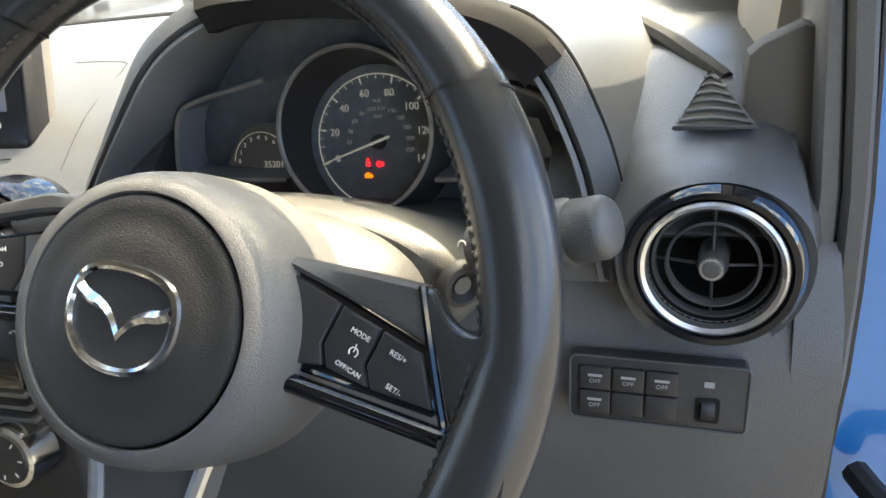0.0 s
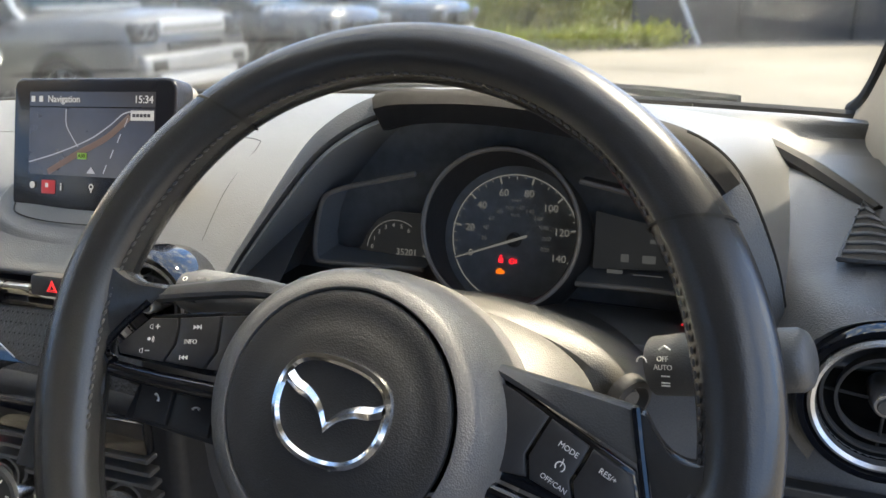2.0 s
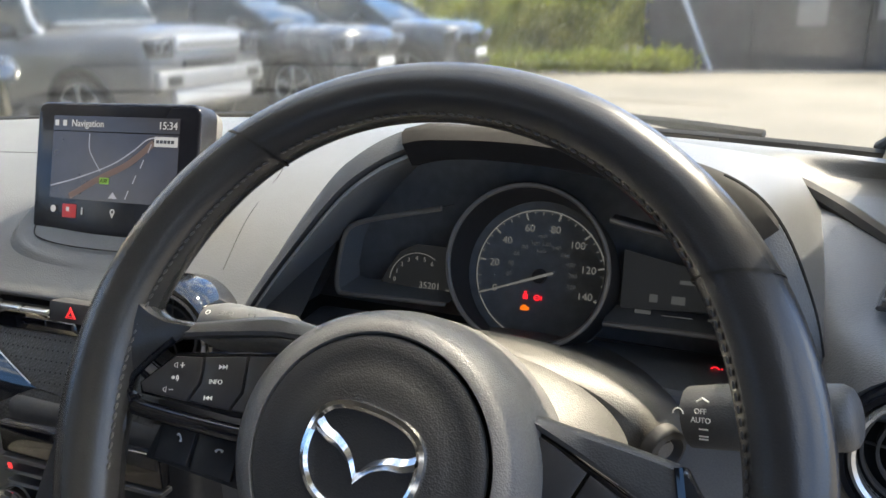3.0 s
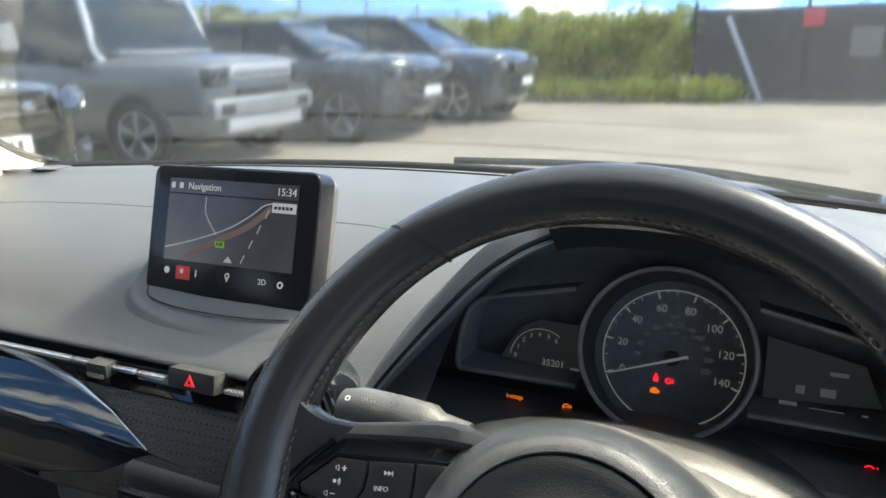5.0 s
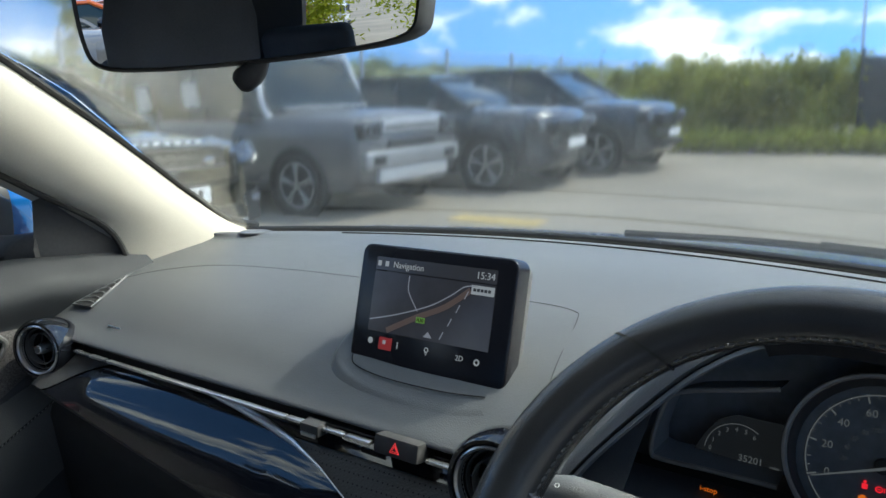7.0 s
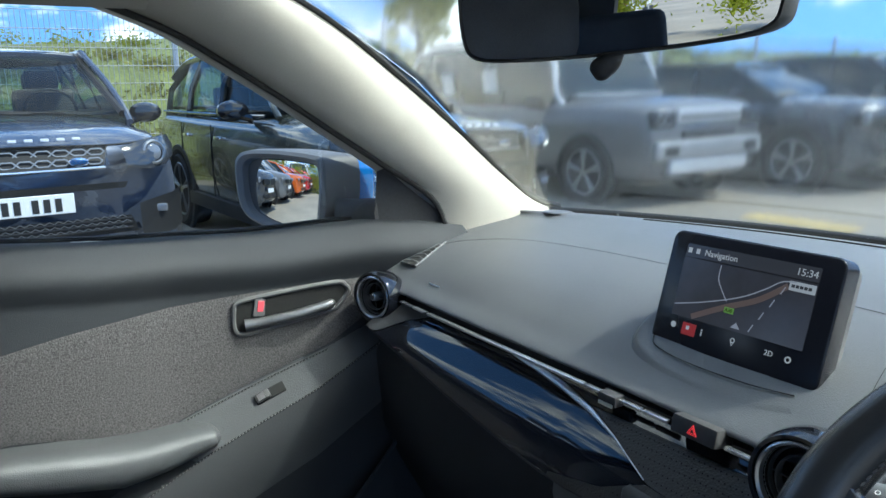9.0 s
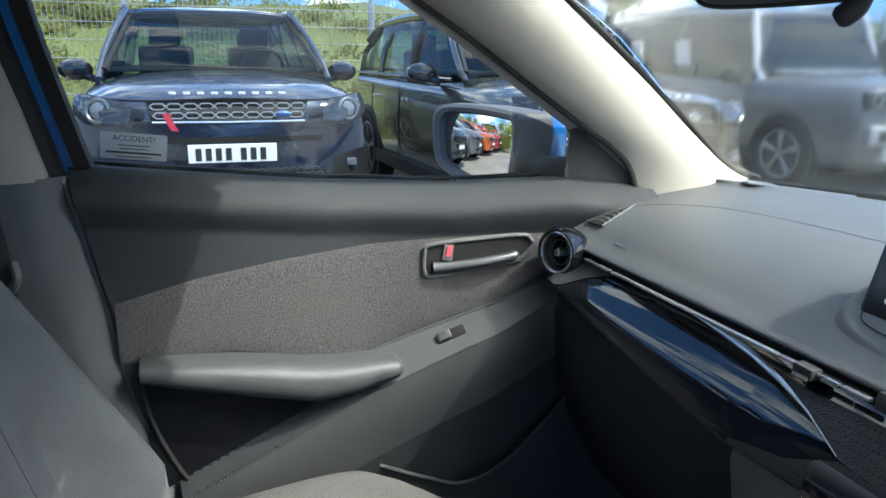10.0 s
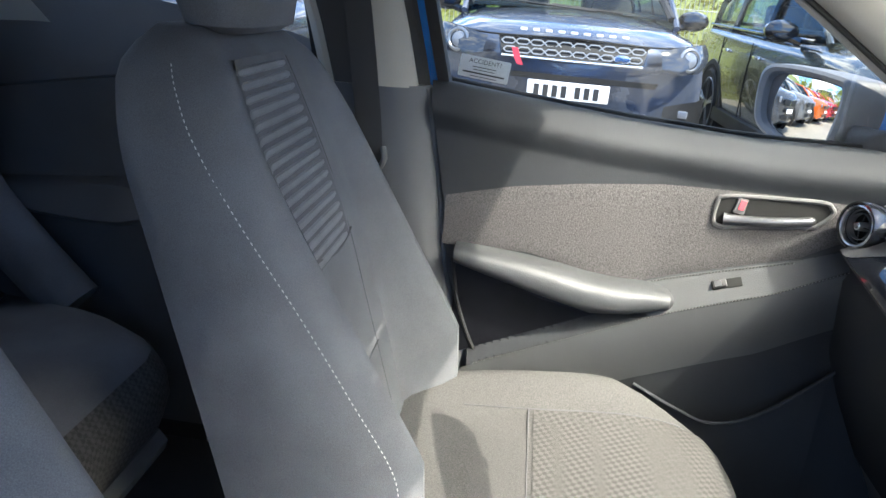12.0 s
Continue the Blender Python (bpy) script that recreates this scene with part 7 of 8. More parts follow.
M_SATINGREY2 = material("dull_silver", (0.34, 0.345, 0.35), 0.4, 0.5, vary=0.1)
M_LENS = material("clear_lamp_lens", (0.16, 0.17, 0.19), 0.06, 0.0, coat=1.0)
M_MESH = material("black_grille_mesh", (0.006, 0.006, 0.006), 0.6)
M_TRIMBLACK = material("black_cladding", (0.018, 0.018, 0.019), 0.55, vary=0.2, vary_scale=4)
M_PLATE = material("white_number_plate", (0.82, 0.83, 0.82), 0.3, vary=0.04)
M_REDTAPE = material("red_tape", (0.45, 0.025, 0.05), 0.5, vary=0.1)
M_ORANGE = material("orange_car_paint", (0.55, 0.11, 0.015), 0.25, 0.2, coat=1.0, vary=0.06)
M_REDPAINT = material("red_car_paint", (0.42, 0.012, 0.02), 0.25, 0.2, coat=1.0, vary=0.06)
M_WHITEPAINT = material("white_car_paint", (0.7, 0.7, 0.7), 0.25, coat=1.0, vary=0.04)


def suv(label, at, paint, L=4.6, W=1.89, H=1.72, boxy=0.0, detail=True, roof=None, pale=None, bars=None):
    bars = bars or (M_SATINGREY2, M_CHROME)
    car = thing("parked_car", label, "car", "parked cars", at=at)
    hw = W / 2
    top = 1.10 + 0.06 * boxy
    stations = [(0.0, 0.66 + 0.25 * boxy, 0.46, 0.86 + 0.1 * boxy, 0.90 + 0.12 * boxy), (-0.03, 0.78 + 0.16 * boxy, 0.36, 0.92 + 0.1 * boxy, 0.98 + 0.11 * boxy), (-0.12, 0.88 + 0.09 * boxy, 0.30, 0.97 + 0.1 * boxy, 1.05 + 0.09 * boxy),
                (-0.30, 0.955 + 0.03 * boxy, 0.26, 1.00 + 0.1 * boxy, 1.09 + 0.08 * boxy), (-0.75, 1.0, 0.25, 1.03 + 0.08 * boxy, 1.13 + 0.07 * boxy), (-1.30 - 0.1 * boxy, 1.0, 0.25, 1.06 + 0.07 * boxy, 1.17 + 0.05 * boxy), (-1.8, 1.0, 0.25, 1.07 + 0.06 * boxy, 1.12 + 0.06 * boxy),
                (-3.0, 1.0, 0.26, 1.09 + 0.05 * boxy, 1.13 + 0.06 * boxy), (-L + 0.45, 1.0, 0.30, 1.11 + 0.05 * boxy, 1.15 + 0.05 * boxy), (-L + 0.12, 0.97, 0.36, 1.10 + 0.05 * boxy, 1.14 + 0.05 * boxy), (-L, 0.90, 0.45, 1.04, 1.08)]
    rows = [car_section(x, hw * w, zb, zs, zt, 0.17 * (1 - boxy) if x > -0.2 else 0) for x, w, zb, zs, zt in stations]
    body = part("body", loft(rows, closed=True, caps=True), paint, car)
    # cabin glass, roof and pillars
    wx0, wx1 = (-1.25, -2.05) if not boxy else (-1.38, -1.75)
    gh = []
    for x, z, wb, wt in ((wx0, 1.16 + 0.05 * boxy, 0.86, 0.84), (wx1, H - 0.075, 0.90, 0.70 + 0.1 * boxy), (-2.9, H - 0.045, 0.91, 0.72 + 0.1 * boxy), (-L + 0.62 - 0.4 * boxy, H - 0.07, 0.90, 0.70 + 0.1 * boxy), (-L + 0.13, 1.15, 0.86, 0.83)):
        zb = 1.08
        gh.append([Vector((x if z > 1.3 else x, sy * hw * w, zz)) for sy, w, zz in ((-1, wb, zb), (-1, (wb + wt) / 2 + 0.01, (zb + z) / 2), (-1, wt, z), (-0.5, wt, z + 0.015), (0.5, wt, z + 0.015), (1, wt, z), (1, (wb + wt) / 2 + 0.01, (zb + z) / 2), (1, wb, zb))])
    shell = loft(gh, closed=True, caps=detail)
    if detail:
        # thin panes over a dark interior with seats
        bmesh.ops.recalc_face_normals(shell, faces=shell.faces)
        bmesh.ops.solidify(shell, geom=shell.faces[:], thickness=0.006)
        pane = part("cabin_glass", shell, M_CARGLASS if boxy else M_CARPANE, car, "dark tinted glass" if boxy else "faintly tinted car glass")
        pane.visible_shadow = False
        part("interior", box(L - 1.75 + 0.1 * boxy, W * 0.84, 0.03, (-L / 2 - 0.55, 0, 1.175 + 0.03 * boxy), 0.01), M_TRIMBLACK, car)
        for x, ys in ((-2.35, (-0.38, 0.38)), (-3.25, (-0.42, 0.42))):
            for y in ys:
                part("seat_back", box(0.14, 0.46, 0.34, (x, y, 1.20), 0.05, 2, pose(0, 0, 0, 0, -10, 0)), M_TRIMBLACK, car)
                part("headrest", box(0.09, 0.26, 0.16, (x - 0.06, y, 1.45), 0.04, 2), M_TRIMBLACK, car)
        part("wheel_rim", tube([(-1.86 + 0.06 * math.sin(t), 0.38 + 0.18 * math.cos(t), 1.20 + 0.16 * math.sin(t)) for t in (2 * math.pi * k / 20 for k in range(20))], 0.014, 6, closed=True), M_TRIMBLACK, car)
    else:
        part("cabin_glass", shell, M_CARGLASS, car, "dark tinted glass")
    wt = 0.72 + 0.1 * boxy
    rr = [[Vector((x, s * hw * wt * w, H - 0.02 + dz - 0.04 * abs(s) ** 3)) for s in (-1.0, -0.75, -0.3, 0, 0.3, 0.75, 1.0)] for x, w, dz in ((wx1 + 0.07, 0.975, -0.05), (wx1 - 0.15, 1.0, -0.015), (-2.9, 1.02, 0.012), (-L + 0.75 - 0.4 * boxy, 1.0, -0.01), (-L + 0.56 - 0.4 * boxy, 0.97, -0.05))]
    rb = loft(rr)
    bmesh.ops.recalc_face_normals(rb, faces=rb.faces)
    bmesh.ops.solidify(rb, geom=rb.faces[:], thickness=0.05)
    part("roof", rb, roof or paint, car)
    for s in (-1, 1):
        part("front_pillar", tube(smooth_line([(wx0 + 0.06, s * hw * 0.875, 1.11), (wx0 - 0.10, s * hw * 0.862, 1.22 + 0.05 * boxy), ((wx0 + wx1) / 2, s * hw * (0.80 + 0.04 * boxy), (1.16 + H) / 2 - 0.02), (wx1 + 0.04, s * hw * (wt - 0.030), H - 0.070)], 14), 0.026 if detail and not boxy else 0.036, 8), pale if pale else paint, car)
        if detail:
            part("pillar_trim", tube(smooth_line([(wx0 - 0.02, s * hw * 0.84, 1.17 + 0.05 * boxy), (wx1 - 0.01, s * hw * (wt - 0.07), H - 0.10)], 6), 0.030, 6), M_TRIMBLACK, car)
        for x in (-2.45, -3.42, -L + 0.42 - 0.2 * boxy):
            part("side_pillar", tube([(x, s * hw * 0.912, 1.08), (x - 0.03, s * hw * 0.845, 1.36), (x - 0.08 if x > -3.6 else x + 0.22, s * hw * (wt - 0.03), H - 0.10)], 0.034, 6), M_GLOSS if x > -3 else paint, car)
        part("cant_rail", tube(smooth_line([(wx1 + 0.06, s * hw * (wt - 0.02), H - 0.085), (-2.9, s * hw * (wt + 0.01), H - 0.055), (-L + 0.62 - 0.4 * boxy, s * hw * (wt - 0.02), H - 0.085), (-L + 0.30 - 0.25 * boxy, s * hw * (wt + 0.06), H - 0.24)], 14), 0.034, 6), roof or paint, car)
        part("waist_trim", tube([(wx0 - 0.1, s * hw * 0.925, 1.125), (-2.5, s * hw * 0.93, 1.125), (-L + 0.3, s * hw * 0.92, 1.14)], 0.014, 6), M_GLOSS, car)
        mir = part("mirror", lathe([(0, 0.06), (0.07, 0.05), (0.10, 0.0), (0.095, -0.06), (0.06, -0.085), (0, -0.09)], 18, Matrix.Translation((-1.62, s * (hw + 0.08), 1.17)) @ pose(0, 0, 0, 0, 90, 0) @ Matrix.Diagonal((0.8, 1.25, 0.9, 1))), M_GLOSS, car)
        part("mirror_arm", tube([(-1.60, s * hw * 0.93, 1.10), (-1.62, s * (hw + 0.03), 1.13)], 0.03, 8), M_GLOSS, car)
        for xw in (-0.88, -L + 0.98):
            part("arch", lathe([(0.40, 0.012), (0.445, 0.010), (0.452, 0.0), (0.452, -0.02)], 40, Matrix.Translation((xw, s * (hw * 0.996), 0.37)) @ pose(0, 0, 0, -90 * s), arc=(0, 2 * math.pi)), M_TRIMBLACK, car)
            # flat disc on the body side, black to paint the shade inside the arch
            part("arch_shade_disc", lathe([(0, 0.004), (0.41, 0.004)], 30, Matrix.Translation((xw, s * (hw * 0.997), 0.37)) @ pose(0, 0, 0, -90 * s)), M_GAP, car)
            road_wheel(car, Matrix.Translation((xw, s * (hw - 0.095), 0.37)) @ pose(0, 0, 0, -90 * s))
        part("sill", box(L - 2.6, 0.06, 0.13, (-L / 2 - 0.03, s * (hw * 0.985), 0.33), 0.02), M_TRIMBLACK, car)
        for x in (-2.52, -3.45):
            part("door_line", tube([(x, s * (hw * 0.999), 0.40), (x, s * (hw * 1.002), 0.75), (x - 0.01, s * (hw * 0.985), 1.04)], 0.005, 5), M_GAP, car)
        for x in (-2.32, -3.28):
            part("door_handle", box(0.17, 0.03, 0.03, (x, s * (hw * 1.0), 0.93), 0.01), M_CHROME if detail else paint, car, "bright door handle")
    if not detail:
        part("grille", box(0.04, 1.0, 0.16, (-0.03, 0, 0.83), 0.02), M_MESH, car)
        for s in (-1, 1):
            part("headlamp", box(0.10, 0.34, 0.14, (-0.16, s * 0.68, 0.88), 0.04, 3, pose(0, 0, 0, 0, 0, -s * 22)), M_LENS, car)
        part("number_plate", box(0.012, 0.52, 0.111, (0.012, 0, 0.62)), M_PLATE, car)
        part("lower_intake", box(0.03, 1.1, 0.10, (-0.03, 0, 0.46), 0.02), M_MESH, car)
        return car
    if boxy:
        face_z = 0.93
        part("bonnet_band", box(0.05, 1.06, 0.15, (0.012, 0, 1.00), 0.02, 3), M_SILVERPAINT, car, "pale silver grille panel")
        part("grille_slot", box(0.03, 0.98, 0.05, (0.03, 0, 0.985), 0.01), M_SATINGREY, car)
        part("grille_slot", box(0.04, 0.86, 0.07, (0.02, 0, 0.80), 0.012), M_MESH, car)
        part("bumper", box(0.16, 1.75, 0.20, (0.0, 0, 0.64), 0.04, 3), M_SATINGREY2, car, "dull silver bumper")
        part("skid_plate", box(0.10, 1.3, 0.16, (0.01, 0, 0.46), 0.03, 3), M_SILVERPAINT, car)
        part("scuttle_panel", box(0.10, 1.45, 0.03, (-1.33, 0, 1.235), 0.012, 2), M_SILVERPAINT, car, "pale panel below the windscreen")
        for s in (-1, 1):
            lamp = part("headlamp", box(0.10, 0.34, 0.19, (-0.015, s * 0.74, 0.965), 0.03, 3), M_GLOSS, car, "dark square headlamp")
            for k in range(2):
                part("lamp_ring", lathe([(0.045, 0.0), (0.055, 0.006), (0.062, 0.0)], 24, Matrix.Translation((0.038, s * (0.68 + 0.12 * k), 0.965)) @ pose(0, 0, 0, 0, 90, 0)), M_LENS, lamp)
            part("intake", box(0.05, 0.22, 0.10, (0.065, s * 0.66, 0.64), 0.02), M_MESH, car)
            part("roof_rail", tube([(-1.9, s * hw * 0.78, H + 0.01), (-L + 0.3, s * hw * 0.78, H + 0.01)], 0.02, 6), M_TRIMBLACK, car)
            for x in (-2.75, -3.75):
                part("side_sticker", box(0.28, 0.008, 0.36, (x, s * hw * 0.90, 1.42), turn=pose(0, 0, 0, s * -8, 0, 0)), M_STICKER, car, "white paper on the side glass")
        return car
    # detailed front
    gr = part("grille", loft([[(-0.035, -0.475, 1.005), (-0.015, 0, 1.012), (-0.035, 0.475, 1.005)], [(0.010, -0.46, 0.96), (0.022, 0, 0.962), (0.010, 0.46, 0.96)], [(0.040, -0.44, 0.90), (0.052, 0, 0.898), (0.040, 0.44, 0.90)]]), M_MESH, car, "black grille with silver honeycomb bars")
    part("grille_frame", tube([(-0.028, -0.48, 1.008), (-0.008, 0, 1.015), (-0.028, 0.48, 1.008), (0.044, 0.445, 0.893), (0.058, 0, 0.890), (0.044, -0.445, 0.893)], 0.009, 6, closed=True), bars[1], gr)
    for zc, wd, xo in ((0.981, 0.455, 0.010), (0.930, 0.438, 0.040)):
        n = 10
        for k in range(n):
            y0 = -wd + 2 * wd * k / n
            y1 = -wd + 2 * wd * (k + 1) / n
            ym = (y0 + y1) / 2
            for s in (-1, 1):
                part("honeycomb_bar", tube([(xo, y0, zc), (xo, y0 + (y1 - y0) * 0.22, zc + s * 0.017), (xo, y1 - (y1 - y0) * 0.22, zc + s * 0.017), (xo, y1, zc)], 0.0050, 5), bars[0], gr)
    for k in range(9):
        part("letter_bar", box(0.010, 0.044, 0.026, (-0.060 - 0.00002 * (k - 4) ** 4, -0.324 + 0.081 * k, 1.056), 0.004, 1, pose(0, 0, 0, 0, -52, 0)), M_SILVERPAINT, car)
    part("badge", lathe([(0, 0.008), (0.04, 0.006), (0.046, 0)], 20, Matrix.Translation((0.052, 0.31, 0.93)) @ pose(0, 0, 0, 0, 90, 0) @ Matrix.Diagonal((0.55, 1.15, 1, 1))), M_CHROME, car, "plain oval badge")
    for s in (-1, 1):
        lm = Matrix.Translation((-0.085, s * 0.705, 0.945)) @ pose(0, 0, 0, 0, 82, s * 24)
        lamp = part("headlamp", loft([[Vector(p) for p in r] for r in (
            ((0.000, s * 0.545, 1.000), (0.030, s * 0.56, 0.94), (0.030, s * 0.57, 0.885)),
            ((-0.055, s * 0.68, 1.030), (0.010, s * 0.70, 0.95), (0.005, s * 0.70, 0.862)),
            ((-0.16, s * 0.80, 1.045), (-0.085, s * 0.82, 0.965), (-0.085, s * 0.815, 0.878)),
            ((-0.30, s * 0.875, 1.050), (-0.24, s * 0.893, 0.99), (-0.235, s * 0.893, 0.925)))]), M_LAMPBED, car, "clear round headlamp")
        part("lamp_ring", lathe([(0.056, 0.014), (0.064, 0.021), (0.075, 0.018), (0.078, 0.006)], 36, Matrix.Translation((-0.045, s * 0.735, 0.955)) @ pose(0, 0, 0, 0, 82, s * 22)), M_ALLOY, lamp, "bright ring")
        part("lamp_lens", lathe([(0, 0.026), (0.03, 0.022), (0.046, 0.014), (0.052, 0.0)], 30, Matrix.Translation((-0.045, s * 0.735, 0.955)) @ pose(0, 0, 0, 0, 82, s * 22)), M_LENS, lamp)
        part("corner_intake", loft([[(0.005, s * 0.62, 0.66), (0.02, s * 0.62, 0.44)], [(-0.10, s * 0.84, 0.70), (-0.085, s * 0.83, 0.46)], [(-0.19, s * 0.905, 0.72), (-0.17, s * 0.90, 0.50)]]), M_MESH, car)
        fog = part("fog_frame", tube([(-0.03, s * 0.66, 0.635), (-0.10, s * 0.80, 0.655), (-0.105, s * 0.80, 0.60), (-0.03, s * 0.66, 0.575)], 0.012, 6, closed=True), M_SATIN, car)
        part("fog_lamp", box(0.04, 0.12, 0.05, (-0.062, s * 0.735, 0.615), 0.012, 2, pose(0, 0, 0, 0, 0, -s * 26)), M_LENS, fog)
    part("black_band", loft([[(0.045, -0.56, 0.80), (0.065, 0, 0.80), (0.045, 0.56, 0.80)], [(0.050, -0.54, 0.765), (0.070, 0, 0.765), (0.050, 0.54, 0.765)]]), M_GAP, car)
    plate_p = part("number_plate", box(0.012, 0.52, 0.111, (0.082, 0.0, 0.705), 0.003, 1), M_PLATE, car, "white number plate with plain bars")
    for k in range(7):
        part("plate_bar", box(0.004, 0.034, 0.074, (0.0885, -0.200 + 0.058 * k + (0.03 if k > 3 else 0), 0.700)), M_INK, plate_p)
    part("lower_grille", loft([[(0.045, -0.56, 0.60), (0.075, 0, 0.605), (0.045, 0.56, 0.60)], [(0.030, -0.60, 0.50), (0.060, 0, 0.495), (0.030, 0.60, 0.50)]]), M_MESH, car)
    for r in range(3):
        for k in range(22):
            y0, w = -0.53 + 0.0482 * k + 0.024 * (r % 2), 0.046
            zc, xo = 0.592 - 0.030 * r, 0.082 - 0.035 * abs(y0 / 0.56)
            part("intake_cell", tube([(xo, y0, zc), (xo, y0 + w * 0.5, zc + 0.013), (xo, y0 + w, zc)], 0.003, 4), M_SATINGREY, car)
    for k in range(3):
        part("mesh_bar", tube([(0.045, -0.56, 0.585 - 0.028 * k), (0.078, 0, 0.585 - 0.028 * k), (0.045, 0.56, 0.585 - 0.028 * k)], 0.005, 5), M_TRIMBLACK, car)
    part("skid_plate", loft([[(0.055, -0.58, 0.485), (0.085, 0, 0.48), (0.055, 0.58, 0.485)], [(0.05, -0.54, 0.40), (0.075, 0, 0.385), (0.05, 0.54, 0.40)], [(-0.02, -0.5, 0.33), (0.0, 0, 0.32), (-0.02, 0.5, 0.33)]]), M_SILVERPAINT, car, "silver skid plate")
    part("bonnet_line", tube(smooth_line([(-0.26, -0.84, 1.045), (-0.02, -0.55, 1.015), (0.012, 0, 1.025), (-0.02, 0.55, 1.015), (-0.26, 0.84, 1.045)], 24), 0.006, 5), M_GAP, car)
    for s in (-1, 1):
        part("wiper", tube([(-1.22, s * 0.1 + 0.3, 1.185), (-1.27, s * 0.1 - 0.25, 1.21)], 0.01, 5), M_RUBBER, car)
    return car


near = suv("dark blue five-door off-road car parked facing out", pose(-4.25, -0.11, 0), M_NAVY)
part("red_tape", loft([[(0.062, -0.385, 0.945), (0.062, -0.345, 0.945)], [(0.075, -0.365, 0.885), (0.075, -0.320, 0.88)], [(0.078, -0.340, 0.845), (0.078, -0.300, 0.84)]]), M_REDTAPE, near, "red tape hanging from the grille")
suv("dark bronze five-door off-road car with bright wheels", pose(-3.65, 2.50, 0, 0, 0, 1.5), M_DGREEN, bars=(M_TRIMBLACK, M_SATINGREY))
# boxy car: sunlight on roof and front pillars is put into their paler paints
suv("silver-grey boxy off-road car with papers in the glass", pose(-4.75, 6.50, 0), M_GREYPAINT, 4.75, 1.99, 1.96, 1.0, roof=M_SILVERPAINT, pale=M_WHITEPAINT)
suv("dark navy estate car with a white plate", pose(-3.85, 9.05, 0), M_STEEL, 4.6, 1.9, 1.64, detail=False)
suv("dark grey tall estate car with clear headlamps", pose(-3.25, 11.4, 0), M_SLATE, 4.8, 1.98, 1.72, detail=False)
for k, (pm, lab, h) in enumerate(((M_SLATE, "dark grey estate car in the row behind", 1.64), (M_SLATE, "dark grey off-road car in the row behind", 1.68), (M_GREYPAINT, "silver-grey hatchback car in the row", 1.55), (M_ORANGE, "orange hatchback car in the row behind", 1.55), (M_REDPAINT, "bright red hatchback car in the row", 1.52), (M_REDPAINT, "red hatchback car further down the row", 1.52), (M_WHITEPAINT, "white van at the row's far end", 1.9))):
    suv(lab, pose(-4.1 + 0.1 * (k % 2), -2.95 - 2.65 * k, 0), pm, 4.4, 1.85, h, detail=False)

# ---------------------------------------------------------------- fence, bank, hedges, trees
fence = thing("fence", "pale galvanised weld-mesh fence with square posts", "fence")
FX = -9.02
for i in range(16):
    y = -10.2 + 2.9 * i + 0.55
    p = part("post", box(0.06, 0.06, 2.30, (FX, y, 1.15), 0.008, 1), M_GALV, fence)
    part("post_cap", box(0.066, 0.066, 0.02, (FX, y, 2.305), 0.004, 1), M_GALV, p)
wires = bmesh.new()
def wire(a, b, r):
    d = (Vector(b) - Vector(a))
    s = Vector((r, 0, 0))
    u = Vector((0, r, 0)) if abs(d.z) > abs(d.y) else Vector((0, 0, r))
    A, B = Vector(a), Vector(b)
    va = [wires.verts.new(A + q) for q in (s, u, -s, -u)]
    vb = [wires.verts.new(B + q) for q in (s, u, -s, -u)]
    for k in range(4):
        wires.faces.new((va[k], va[(k + 1) % 4], vb[(k + 1) % 4], vb[k]))
y = -9.0
while y < 32:
    wire((FX + 0.035, y, 0.05), (FX + 0.035, y, 2.25), 0.0036)
    y += 0.055
for k in range(12):
    wire((FX + 0.038, -9.6, 0.06 + 0.2 * k), (FX + 0.038, 32, 0.06 + 0.2 * k), 0.0045)
tagged(part("mesh_wires", wires, M_GALV, fence, smooth=False), kind="stuff")

bank = []
for i in range(70):
    yy = -26 + 1.2 * i
    row = []
    for j, (x, z) in enumerate(((-9.2, 0.0), (-10.2, 0.45), (-11.2, 1.0), (-12.4, 1.55), (-13.6, 2.05), (-15.0, 2.35), (-18.0, 2.5), (-24.0, 2.5))):
        nz = noise.noise(Vector((x * 0.5, yy * 0.4, 0)))
        row.append((x + 0.3 * nz, yy, z * (1 + 0.16 * nz)))
    bank.append(row)
tagged(part("grass_bank", loft(bank), M_GRASS), "rough grassy bank behind the fence", "bank", kind="structure")

leaf_rng = random.Random(5)


def leaf_clumps(name, label, category, spots, mat, size, n, group="", kind="stuff", under=None):
    """Many small leaves scattered over clumps, in one mesh."""
    verts, faces = [], []
    for (cx, cy, cz, rx, ry, rz) in spots:
        for _ in range(n):
            u = Vector((leaf_rng.gauss(0, 1), leaf_rng.gauss(0, 1), leaf_rng.gauss(0, 1))).normalized()
            r = min(1.5, abs(leaf_rng.gauss(0.35, 0.42)))
            c = Vector((cx + u.x * rx * r, cy + u.y * ry * r, max(0.02, cz + u.z * rz * r)))
            a = Vector((leaf_rng.gauss(0, 1), leaf_rng.gauss(0, 1), leaf_rng.gauss(0, 0.6))).normalized()
            b = a.orthogonal().normalized()
            s = size * (0.6 + 0.8 * leaf_rng.random())
            k = len(verts)
            verts += [c - a * s, c + b * s * 0.45, c + a * s, c - b * s * 0.45]
            faces.append((k, k + 1, k + 2, k + 3))
    me = bpy.data.meshes.new(name)
    me.from_pydata([tuple(v) for v in verts], [], faces)
    me.materials.append(mat)
    ob = new(name, me)
    if under is not None:
        ob.parent = under
        return ob
    return tagged(ob, label, category, group, kind)


